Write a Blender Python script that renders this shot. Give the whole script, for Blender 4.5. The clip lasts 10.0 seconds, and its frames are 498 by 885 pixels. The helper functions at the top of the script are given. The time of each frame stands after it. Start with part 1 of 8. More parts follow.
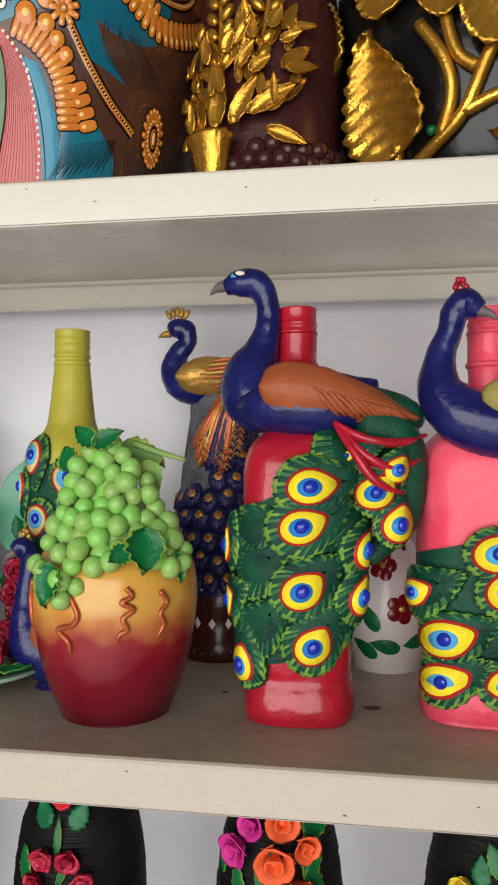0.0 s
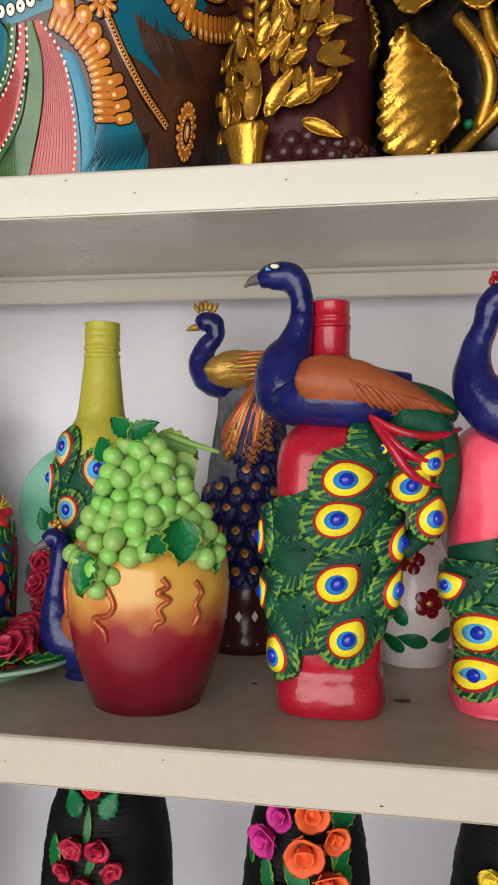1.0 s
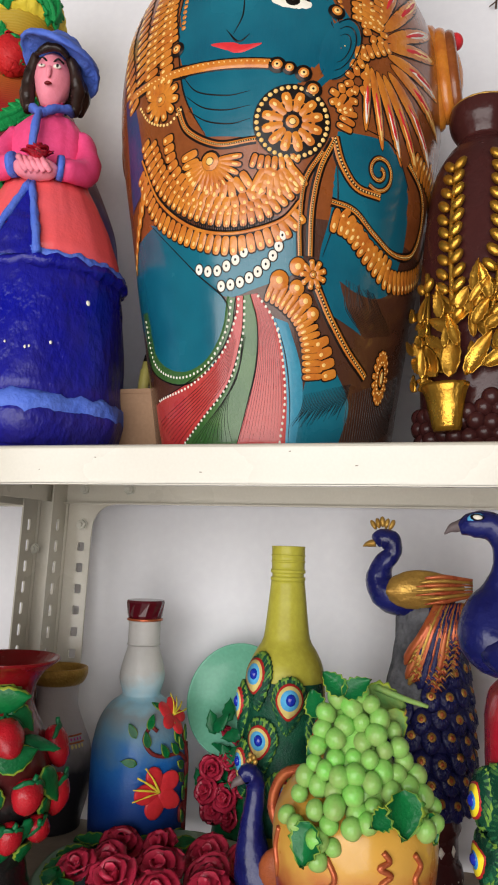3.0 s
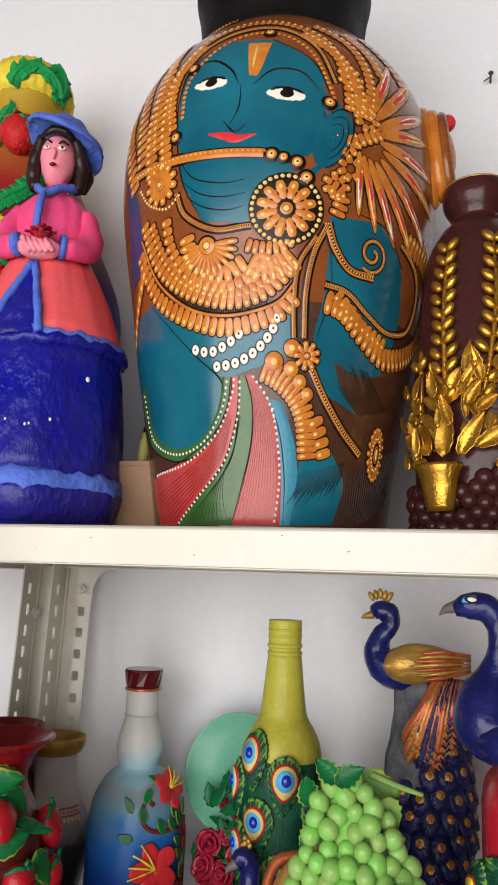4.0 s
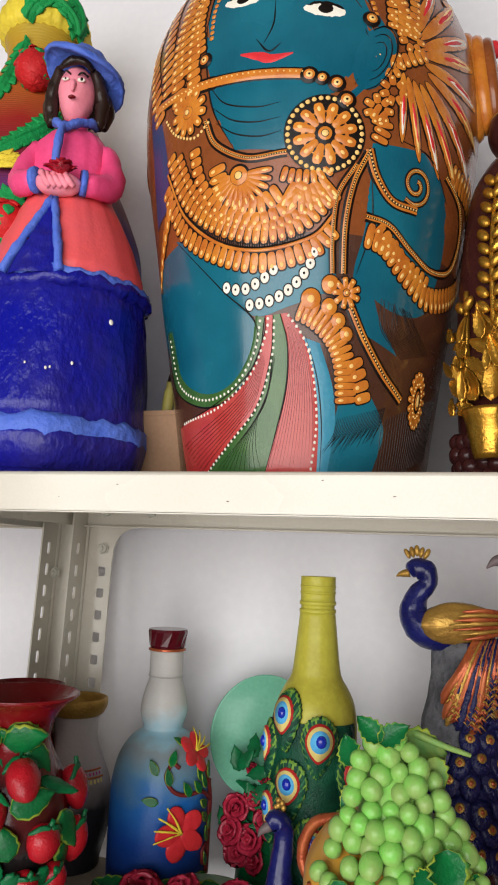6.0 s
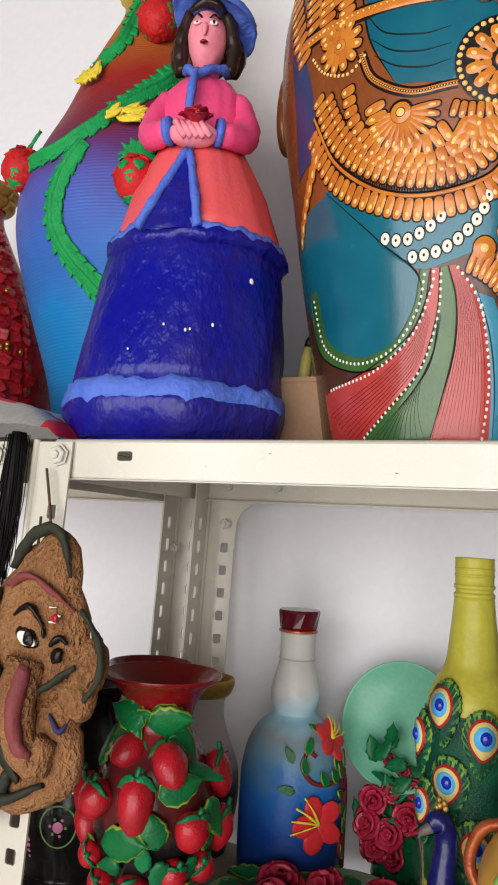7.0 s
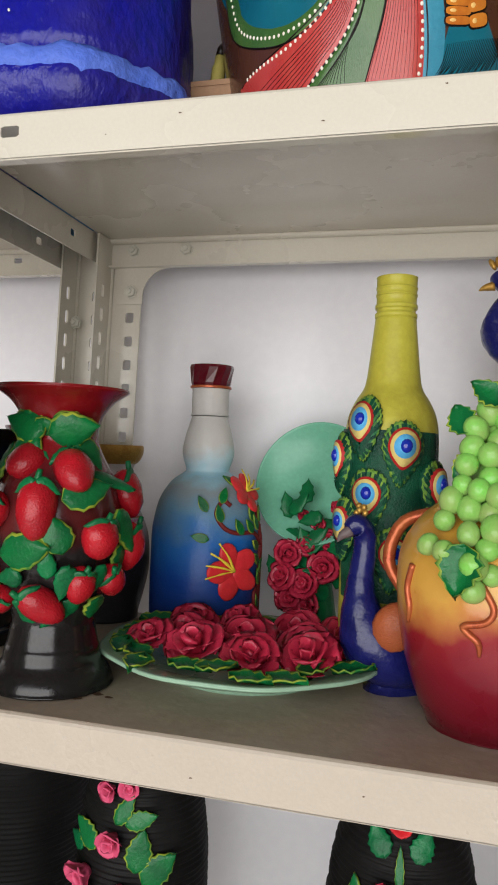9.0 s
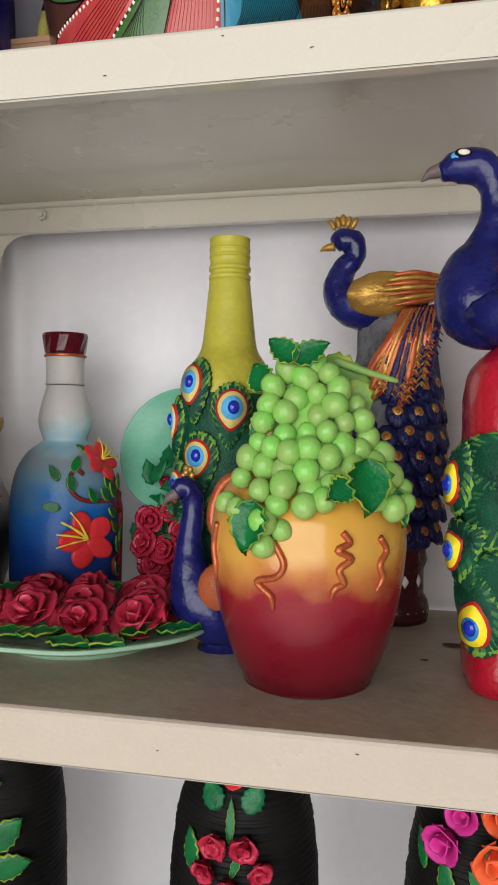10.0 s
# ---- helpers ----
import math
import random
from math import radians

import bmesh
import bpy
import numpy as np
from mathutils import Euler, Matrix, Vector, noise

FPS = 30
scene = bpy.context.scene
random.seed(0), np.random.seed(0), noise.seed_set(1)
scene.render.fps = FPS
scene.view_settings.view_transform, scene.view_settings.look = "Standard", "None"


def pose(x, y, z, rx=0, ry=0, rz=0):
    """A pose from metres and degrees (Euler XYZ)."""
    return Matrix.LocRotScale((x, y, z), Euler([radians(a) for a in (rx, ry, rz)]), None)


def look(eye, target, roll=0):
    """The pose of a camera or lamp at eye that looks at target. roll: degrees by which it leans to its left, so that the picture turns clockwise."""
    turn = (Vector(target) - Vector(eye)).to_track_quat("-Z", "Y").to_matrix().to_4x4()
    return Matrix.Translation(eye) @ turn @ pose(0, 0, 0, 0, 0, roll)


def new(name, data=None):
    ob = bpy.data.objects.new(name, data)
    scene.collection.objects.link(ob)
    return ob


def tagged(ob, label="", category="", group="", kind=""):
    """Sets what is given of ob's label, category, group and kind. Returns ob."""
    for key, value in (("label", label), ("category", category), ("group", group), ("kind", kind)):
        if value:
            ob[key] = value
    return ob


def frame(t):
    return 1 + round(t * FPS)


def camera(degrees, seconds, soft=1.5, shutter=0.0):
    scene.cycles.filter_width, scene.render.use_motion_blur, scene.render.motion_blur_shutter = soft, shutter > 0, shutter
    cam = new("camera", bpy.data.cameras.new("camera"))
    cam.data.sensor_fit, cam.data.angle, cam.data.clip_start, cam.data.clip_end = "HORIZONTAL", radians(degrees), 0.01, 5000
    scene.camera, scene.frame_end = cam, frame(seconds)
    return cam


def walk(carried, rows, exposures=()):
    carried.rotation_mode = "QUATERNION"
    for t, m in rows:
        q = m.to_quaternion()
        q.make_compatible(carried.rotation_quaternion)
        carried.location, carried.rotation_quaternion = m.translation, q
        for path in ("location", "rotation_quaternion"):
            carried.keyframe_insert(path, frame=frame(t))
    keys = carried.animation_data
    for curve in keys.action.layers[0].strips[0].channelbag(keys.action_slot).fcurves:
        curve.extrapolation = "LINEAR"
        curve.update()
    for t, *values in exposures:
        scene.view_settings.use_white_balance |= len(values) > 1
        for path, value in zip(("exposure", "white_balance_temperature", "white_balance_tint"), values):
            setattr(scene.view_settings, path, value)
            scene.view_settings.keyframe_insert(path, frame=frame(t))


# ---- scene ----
cam = camera(38.3, 10.0, soft=2.0)
PATH = [
    (0, look((0.507, -0.469, 1.246), (0.213, 1.509, 1.284), 0.1)),
    (0.5, look((0.488, -0.486, 1.248), (0.194, 1.492, 1.294), 0.4)),
    (1, look((0.485, -0.474, 1.242), (0.179, 1.503, 1.273), 0.6)),
    (1.5, look((0.457, -0.463, 1.247), (0.134, 1.511, 1.263), 0.7)),
    (2, look((0.396, -0.479, 1.29), (0.079, 1.492, 1.402), 1.5)),
    (2.5, look((0.363, -0.493, 1.312), (-0.065, 1.45, 1.515), 1.7)),
    (3, look((0.388, -0.524, 1.36), (-0.123, 1.388, 1.648), 1.7)),
    (3.2, look((0.395, -0.533, 1.382), (-0.108, 1.375, 1.706), 1.5)),
    (4.3, look((0.404, -0.532, 1.398), (-0.145, 1.353, 1.778), 2.0)),
    (4.5, look((0.404, -0.531, 1.397), (-0.128, 1.361, 1.77), 1.9)),
    (5, look((0.405, -0.527, 1.4), (-0.098, 1.374, 1.767), 1.7)),
    (5.5, look((0.401, -0.512, 1.389), (-0.098, 1.392, 1.743), 1.4)),
    (6, look((0.374, -0.499, 1.375), (-0.193, 1.392, 1.696), 2.2)),
    (6.2, look((0.352, -0.491, 1.37), (-0.281, 1.381, 1.677), 2.7)),
    (7.3, look((0.289, -0.471, 1.37), (-0.481, 1.358, 1.615), 3.3)),
    (7.5, look((0.283, -0.468, 1.363), (-0.494, 1.36, 1.603), 3.3)),
    (8, look((0.271, -0.447, 1.314), (-0.444, 1.411, 1.5), 3.0)),
    (8.5, look((0.273, -0.428, 1.24), (-0.313, 1.482, 1.331), 2.3)),
    (9, look((0.281, -0.417, 1.22), (-0.222, 1.519, 1.241), 2.3)),
    (9.5, look((0.322, -0.405, 1.211), (-0.142, 1.54, 1.196), 1.5)),
    (10, look((0.377, -0.395, 1.215), (-0.02, 1.564, 1.165), 0.5)),
]
walk(cam, PATH)

# ---- world, sun and daylight ----
world = bpy.data.worlds.new("world")
scene.world = world
world.use_nodes = True
wn = world.node_tree.nodes
sky = wn.new("ShaderNodeTexSky")
sky.sky_type = "NISHITA"
sky.sun_disc = False
sky.sun_elevation, sky.sun_rotation = radians(52), radians(250)
world.node_tree.links.new(sky.outputs[0], wn["Background"].inputs[0])
wn["Background"].inputs[1].default_value = 0.1
sun = new("sun", bpy.data.lights.new("sun", "SUN"))
sun.data.energy, sun.data.angle, sun.data.color = 3.0, radians(0.5), (1, 0.95, 0.88)
sun.matrix_world = look((-4, 1.5, 7), (0.4, -6, 0))
# daylight that enters by the wide shop window behind the viewer
day = new("daylight", bpy.data.lights.new("daylight", "AREA"))
day.data.shape, day.data.size, day.data.size_y = "RECTANGLE", 3.0, 1.9
day.data.energy, day.data.color = 91, (1.0, 0.97, 0.945)
day.matrix_world = look((-0.02, -2.38, 1.24), (-0.02, 0, 1.24))
scene.view_settings.exposure = 0.0

# ---- materials ----


def nodes_of(name):
    m = bpy.data.materials.new(name)
    m.use_nodes = True
    return m, m.node_tree.nodes, m.node_tree.links, m.node_tree.nodes["Principled BSDF"]


def mixed(nt, links, fac, a, b, kind="MIX"):
    """A colour mix; a and b are sockets or colours."""
    n = nt.new("ShaderNodeMix")
    n.data_type, n.blend_type = "RGBA", kind
    if isinstance(fac, float):
        n.inputs[0].default_value = fac
    else:
        links.new(fac, n.inputs[0])
    for slot, v in ((6, a), (7, b)):
        if isinstance(v, tuple):
            n.inputs[slot].default_value = (*v, 1) if len(v) == 3 else v
        else:
            links.new(v, n.inputs[slot])
    return n.outputs[2]


def noise_of(nt, links, coord, scale, detail=4.0, stretch=(1, 1, 1)):
    mp = nt.new("ShaderNodeMapping")
    mp.inputs["Scale"].default_value = stretch
    links.new(coord, mp.inputs[0])
    n = nt.new("ShaderNodeTexNoise")
    n.inputs["Scale"].default_value, n.inputs["Detail"].default_value = scale, detail
    links.new(mp.outputs[0], n.inputs[0])
    return n.outputs[0]


def span(nt, links, value, lo, hi, a=0.0, b=1.0):
    n = nt.new("ShaderNodeMapRange")
    n.inputs[1].default_value, n.inputs[2].default_value = lo, hi
    n.inputs[3].default_value, n.inputs[4].default_value = a, b
    links.new(value, n.inputs[0])
    return n.outputs[0]


def paint(name, rgb, rough=0.42, second=None, amount=0.5, grain=260, blotch=22, bump=0.25, metal=0.0, depth=0.0006,
          coat=0.0, stretch=(1, 1, 1), ramp=None, wobble=0.012, each=0.0, dirt=0.25, spec=0.19):
    depth *= 2.2
    """Hand-applied paint: two scales of tone, brush relief, uneven gloss. ramp: (height, colour) stops up the thing."""
    m, nt, links, bs = nodes_of(name)
    tc = nt.new("ShaderNodeTexCoord").outputs["Object"]
    big = noise_of(nt, links, tc, blotch, 5.0)
    fine = noise_of(nt, links, tc, grain, 3.0, stretch)
    if ramp:
        sx = nt.new("ShaderNodeSeparateXYZ")
        links.new(tc, sx.inputs[0])
        add = nt.new("ShaderNodeMath")
        links.new(sx.outputs[2], add.inputs[0])
        links.new(span(nt, links, big, 0.3, 0.7, -wobble, wobble), add.inputs[1])
        lo, hi = ramp[0][0], ramp[-1][0]
        cr = nt.new("ShaderNodeValToRGB")
        links.new(span(nt, links, add.outputs[0], lo, hi), cr.inputs[0])
        els = cr.color_ramp.elements
        while len(els) < len(ramp):
            els.new(0.5)
        for e, (z, c) in zip(els, ramp):
            e.position, e.color = (z - lo) / (hi - lo), (*c, 1)
        base = cr.outputs[0]
    else:
        base = tuple(rgb)
    dark = second or tuple(c * 0.62 for c in (rgb or (0.5, 0.5, 0.5)))
    if ramp and not second:
        col = mixed(nt, links, span(nt, links, big, 0.35, 0.75, 0.0, 0.35 * amount), base, (0.03, 0.03, 0.03))
    else:
        col = mixed(nt, links, span(nt, links, big, 0.36, 0.68, 0.0, amount), base, dark)
    col = mixed(nt, links, span(nt, links, fine, 0.4, 0.75, 0.0, dirt), col, base if ramp else tuple(min(1, c * 1.4 + 0.003) for c in rgb))
    if each:
        oi = nt.new("ShaderNodeObjectInfo").outputs["Random"]
        col = mixed(nt, links, span(nt, links, oi, 0, 1, 0, each), col, dark)
    links.new(col, bs.inputs["Base Color"])
    links.new(span(nt, links, big, 0.3, 0.7, max(0.05, rough - 0.1), min(1, rough + 0.14)), bs.inputs["Roughness"])
    bs.inputs["Metallic"].default_value = metal
    bs.inputs["Coat Weight"].default_value = coat * 0.6
    bs.inputs["Specular IOR Level"].default_value = spec
    bs.inputs["Coat Roughness"].default_value = 0.16
    if bump:
        b = nt.new("ShaderNodeBump")
        b.inputs["Strength"].default_value, b.inputs["Distance"].default_value = bump, depth
        links.new(fine, b.inputs["Height"])
        lumps = nt.new("ShaderNodeBump")
        lumps.inputs["Strength"].default_value, lumps.inputs["Distance"].default_value = min(1, bump * 1.6), 0.09 / blotch
        links.new(big, lumps.inputs["Height"])
        links.new(lumps.outputs[0], b.inputs["Normal"])
        links.new(b.outputs[0], bs.inputs["Normal"])
    return m


def ridged(name, rgb, rings=600, rough=0.55, ramp=None, second=None, strength=0.6):
    """Paint over a rope-wound or corrugated body."""
    m = paint(name, rgb, rough, second, ramp=ramp, bump=0.0)
    nt, links = m.node_tree.nodes, m.node_tree.links
    tc = nt.new("ShaderNodeTexCoord").outputs["Object"]
    w = nt.new("ShaderNodeTexWave")
    w.bands_direction, w.wave_profile = "Z", "SIN"
    w.inputs["Scale"].default_value, w.inputs["Distortion"].default_value = rings, 1.2
    w.inputs["Detail Scale"].default_value = 0.6
    links.new(tc, w.inputs[0])
    b = nt.new("ShaderNodeBump")
    b.inputs["Strength"].default_value, b.inputs["Distance"].default_value = strength, 0.0012
    links.new(w.outputs["Fac"], b.inputs["Height"])
    links.new(b.outputs[0], nt["Principled BSDF"].inputs["Normal"])
    return m


# main shelf's copy of the enamel, weaker light put into its darker colour
CREAMSHADE = paint("shaded_enamelled_steel", (0.47, 0.405, 0.33), 0.30, (0.39, 0.335, 0.26), 0.5, grain=420, blotch=11, bump=0.14, coat=0.8, dirt=0.1, spec=0.5)
CREAM = paint("enamelled_steel", (0.60, 0.56, 0.475), 0.27, (0.49, 0.45, 0.37), 0.45, grain=420, blotch=5, bump=0.03, coat=0.6, dirt=0.1, spec=0.45)
SHELFTOP = paint("brown_shelf_paint", (0.40, 0.33, 0.255), 0.42, (0.26, 0.205, 0.15), 0.6, grain=150, blotch=14, bump=0.2, spec=0.35)
CHIP = paint("rust_chip", (0.10, 0.06, 0.035), 0.8, (0.05, 0.03, 0.02), blotch=90)
STEEL = paint("painted_bolt", (0.60, 0.58, 0.50), 0.35, (0.35, 0.33, 0.28), blotch=120, coat=0.2)
PLASTER = paint("white_plaster", (0.83, 0.82, 0.85), 0.8, (0.77, 0.76, 0.79), 0.6, grain=90, blotch=2.2, bump=0.1, dirt=0.15)
FLOORM = paint("grey_floor", (0.62, 0.60, 0.57), 0.5, (0.52, 0.50, 0.47), grain=60, blotch=4)
# for walls and ceiling out of view: dark, to weaken the fill light
ROOM = paint("fill_cutting_dark", (0.14, 0.125, 0.115), 0.8, (0.10, 0.09, 0.08), grain=60, blotch=3)
ASPHALT = paint("street", (0.28, 0.26, 0.24), 0.85, (0.2, 0.19, 0.17), grain=90, blotch=3)

BLACK = paint("black_gloss", (0.005, 0.0048, 0.0048), 0.2, (0.012, 0.011, 0.010), grain=180, coat=0.4, bump=0.3)
MATBLACK = paint("black_wound", (0.0035, 0.0032, 0.0032), 0.6, (0.008, 0.0075, 0.007), grain=200)
NAVY = paint("peacock_blue", (0.006, 0.007, 0.066), 0.24, (0.012, 0.016, 0.125), 0.7, grain=240, blotch=45, coat=0.6, bump=0.6)
COBALT = paint("cobalt_blue", (0.004, 0.006, 0.25), 0.28, (0.026, 0.020, 0.150), 0.9, grain=60, blotch=10, coat=0.3, bump=0.7, depth=0.002, stretch=(2, 2, 1.2))
LIGHTBLUE = paint("sky_blue_trim", (0.075, 0.145, 0.58), 0.5, (0.13, 0.21, 0.62), grain=160, blotch=50, bump=0.6, depth=0.0015)
PINK = paint("hot_pink", (0.86, 0.085, 0.25), 0.45, (0.72, 0.05, 0.16), 0.6, blotch=18, coat=0.15)
CORAL = paint("coral_red", (0.83, 0.10, 0.10), 0.42, (0.72, 0.11, 0.14), 0.7, blotch=14, coat=0.15)
SKIN = paint("pink_paint", (0.84, 0.27, 0.34), 0.5, (0.80, 0.22, 0.29), blotch=40)
HAIR = paint("dark_brown_paint", (0.016, 0.009, 0.007), 0.32, (0.06, 0.03, 0.022), blotch=70, coat=0.3)
RED = paint("signal_red", (0.41, 0.009, 0.026), 0.28, (0.25, 0.005, 0.012), 0.7, grain=420, blotch=30, coat=0.9, bump=0.4)
ROSEPINK = paint("carmine_pink", (0.72, 0.055, 0.10), 0.36, (0.78, 0.14, 0.19), 0.7, grain=240, blotch=34, coat=0.3, bump=0.4)
BERRY = paint("strawberry_red", (0.44, 0.010, 0.018), 0.22, (0.20, 0.006, 0.012), 0.7, grain=700, blotch=36, coat=0.4, bump=0.5, each=0.4)
ROSE = paint("rose_red", (0.50, 0.030, 0.070), 0.34, (0.30, 0.010, 0.028), 0.8, grain=500, blotch=60, coat=0.25, bump=0.3, each=0.45)
MAROON = paint("maroon_gloss", (0.16, 0.006, 0.008), 0.22, (0.10, 0.004, 0.006), coat=0.5, blotch=24)
BROWN = paint("dark_maroon_brown", (0.050, 0.013, 0.012), 0.25, (0.03, 0.008, 0.008), coat=0.45, blotch=24, bump=0.3)
GREEN = paint("leaf_green", (0.004, 0.15, 0.045), 0.36, (0.003, 0.06, 0.022), 0.75, grain=420, blotch=55, coat=0.2, bump=0.4, each=0.3)
LEAFEDGE = paint("leaf_yellow_edge", (0.30, 0.36, 0.035), 0.4, (0.02, 0.16, 0.03), 1.0, grain=420, blotch=110)
LEAFY = [paint("leaf_bright_green", (0.004, 0.15, 0.035), 0.34, (0.003, 0.065, 0.022), 0.7, grain=420, blotch=60, coat=0.25, bump=0.4, each=0.3), LEAFEDGE]
FRINGE = paint("feather_fringe", (0.20, 0.34, 0.045), 0.40, (0.035, 0.17, 0.04), 0.75, grain=900, blotch=160, bump=0.8)
FEATHER = paint("feather_green", (0.012, 0.125, 0.055), 0.36, (0.11, 0.22, 0.035), 0.65, grain=800, blotch=75, coat=0.15, bump=0.9, depth=0.0008, dirt=0.3)
FEATHERDARK = paint("feather_dark_green", (0.004, 0.032, 0.020), 0.32, (0.008, 0.090, 0.042), 0.85, grain=700, blotch=45, bump=0.7, dirt=0.3)
YELLOW = paint("eye_yellow", (0.84, 0.67, 0.025), 0.42, (0.78, 0.56, 0.03), blotch=80, bump=0.3)
CREAMEYE = paint("eye_cream", (0.62, 0.50, 0.17), 0.42, (0.62, 0.48, 0.15), blotch=80)
EYERED = paint("eye_red", (0.42, 0.02, 0.02), 0.42, blotch=90)
EYEBLUE = paint("eye_blue", (0.02, 0.17, 0.50), 0.3, (0.03, 0.26, 0.60), blotch=120, coat=0.2)
SKYBAND = paint("pale_teal", (0.05, 0.25, 0.36), 0.3, (0.03, 0.16, 0.26), blotch=30, coat=0.3)
EYESKY = paint("eye_sky", (0.09, 0.38, 0.66), 0.35, (0.06, 0.28, 0.58), blotch=120)
GEM = paint("blue_gem", (0.008, 0.02, 0.30), 0.07, (0.01, 0.04, 0.45), blotch=160, coat=1.0, bump=0.0)
BIRDORANGE = paint("wing_orange_brown", (0.34, 0.085, 0.028), 0.42, (0.24, 0.055, 0.02), 0.7, grain=420, blotch=36, coat=0.15, bump=0.5, stretch=(1, 1, 3))
OLIVEWING = paint("wing_olive", (0.30, 0.26, 0.07), 0.45, (0.2, 0.16, 0.05), blotch=60)
BEAK = paint("beak_grey", (0.13, 0.10, 0.10), 0.4, blotch=90)
GOLD = paint("gold_paint", (0.56, 0.30, 0.042), 0.30, (0.26, 0.115, 0.012), 0.7, grain=420, blotch=40, metal=0.82, bump=0.3)
OLDGOLD = paint("dull_gold", (0.46, 0.27, 0.06), 0.42, (0.26, 0.13, 0.03), 0.7, grain=420, blotch=60, metal=0.55, bump=0.5)
COPPER = paint("copper_red", (0.36, 0.075, 0.03), 0.32, (0.50, 0.17, 0.05), 0.6, grain=300, blotch=70, metal=0.4, coat=0.2)
ROCK = paint("smoky_grey", (0.12, 0.12, 0.13), 0.7, (0.025, 0.025, 0.03), 0.9, grain=160, blotch=45, bump=0.8, depth=0.002)
INK = paint("ink_blue", (0.010, 0.011, 0.055), 0.32, (0.02, 0.02, 0.10), grain=260, blotch=50, coat=0.2, bump=0.8, depth=0.0012)
GRAPE = paint("grape_green", (0.18, 0.53, 0.085), 0.30, (0.27, 0.33, 0.11), 0.8, grain=300, blotch=48, coat=0.4, bump=0.3, each=0.5)
JUG = paint("amber_to_crimson", (0.6, 0.3, 0.08), 0.3, None, 0.35, grain=120, blotch=34, coat=0.8, bump=0.12, dirt=0.08, wobble=0.008,
            ramp=[(0.0, (0.085, 0.002, 0.007)), (0.045, (0.17, 0.004, 0.014)), (0.062, (0.24, 0.012, 0.018)), (0.077, (0.46, 0.16, 0.04)), (0.090, (0.60, 0.32, 0.06)), (0.13, (0.58, 0.30, 0.04))])
OLIVE = paint("olive_yellow", (0.41, 0.38, 0.05), 0.36, (0.28, 0.23, 0.02), 0.6, grain=200, blotch=26, coat=0.1)
BLUEGLASS = paint("blue_to_white", (0.3, 0.4, 0.5), 0.38, None, 0.75, grain=260, blotch=24, coat=0.15, dirt=0.06, wobble=0.012,
                  ramp=[(0.0, (0.002, 0.016, 0.12)), (0.05, (0.004, 0.045, 0.25)), (0.090, (0.010, 0.13, 0.44)), (0.112, (0.13, 0.27, 0.39)), (0.135, (0.25, 0.30, 0.32)),
                        (0.148, (0.30, 0.55, 0.68)), (0.158, (0.5, 0.66, 0.72)), (0.17, (0.58, 0.565, 0.54)), (0.25, (0.60, 0.57, 0.54))])
STOPPER = paint("garnet_plastic", (0.085, 0.004, 0.010), 0.12, (0.05, 0.003, 0.006), coat=0.6, bump=0.0)
SEAGREEN = paint("sea_green_glaze", (0.16, 0.44, 0.30), 0.3, (0.13, 0.38, 0.26), blotch=14, coat=0.3, bump=0.1)
PALEGREEN = paint("pale_green_glaze", (0.27, 0.42, 0.30), 0.3, (0.20, 0.34, 0.24), blotch=20, coat=0.3, bump=0.1)
BERRYPINK = paint("flower_red", (0.62, 0.03, 0.035), 0.4, (0.50, 0.015, 0.03), blotch=80, coat=0.1)
STALK = paint("stalk_maroon", (0.17, 0.02, 0.02), 0.45, blotch=70)
MINT = paint("pale_leaf", (0.12, 0.28, 0.08), 0.45, (0.35, 0.42, 0.10), 0.7, blotch=80)
GREYWHITE = paint("pale_mauve_glaze", (0.60, 0.54, 0.52), 0.4, None, 0.3, blotch=30, coat=0.2, wobble=0.01,
                  ramp=[(0.0, (0.012, 0.011, 0.012)), (0.06, (0.02, 0.018, 0.02)), (0.085, (0.20, 0.17, 0.16)), (0.10, (0.44, 0.38, 0.37)), (0.17, (0.60, 0.54, 0.53))])
TEAL = paint("teal_paint", (0.004, 0.085, 0.135), 0.22, (0.008, 0.16, 0.22), 0.9, grain=220, blotch=11, coat=1.0, bump=0.12, stretch=(3, 3, 0.6))
TEALDARK = paint("deep_teal", (0.004, 0.045, 0.075), 0.28, blotch=30, coat=0.3)
OCHRE = paint("ochre_orange", (0.60, 0.21, 0.026), 0.28, (0.44, 0.105, 0.013), 0.85, grain=260, blotch=55, coat=1.0, bump=0.15)
OCHRELIGHT = paint("pale_ochre", (0.86, 0.56, 0.20), 0.3, (0.78, 0.42, 0.10), 0.6, grain=260, blotch=70, coat=0.3, bump=0.1)
TERRACOTTA = paint("burnt_orange", (0.24, 0.066, 0.015), 0.3, (0.14, 0.034, 0.010), 0.6, grain=260, blotch=40, coat=1.0, bump=0.15)
BROWNGROUND = paint("umber_ground", (0.060, 0.022, 0.012), 0.3, (0.10, 0.036, 0.018), 0.6, grain=260, blotch=24, coat=1.0, stretch=(5, 5, 0.5))
LINE = paint("brown_black_line", (0.007, 0.004, 0.003), 0.35, blotch=60, coat=0.2)
SCARF = paint("brick_red_silk", (0.40, 0.026, 0.026), 0.24, (0.50, 0.085, 0.065), 0.7, grain=340, blotch=22, coat=1.0, stretch=(5, 5, 0.6), dirt=0.35)
MOSS = paint("moss_green_silk", (0.028, 0.095, 0.020), 0.24, (0.085, 0.17, 0.04), 0.7, grain=340, blotch=22, coat=1.0, stretch=(5, 5, 0.6), dirt=0.35)
PEARL = paint("pearl_white", (0.82, 0.78, 0.68), 0.35, (0.7, 0.62, 0.48), blotch=120)
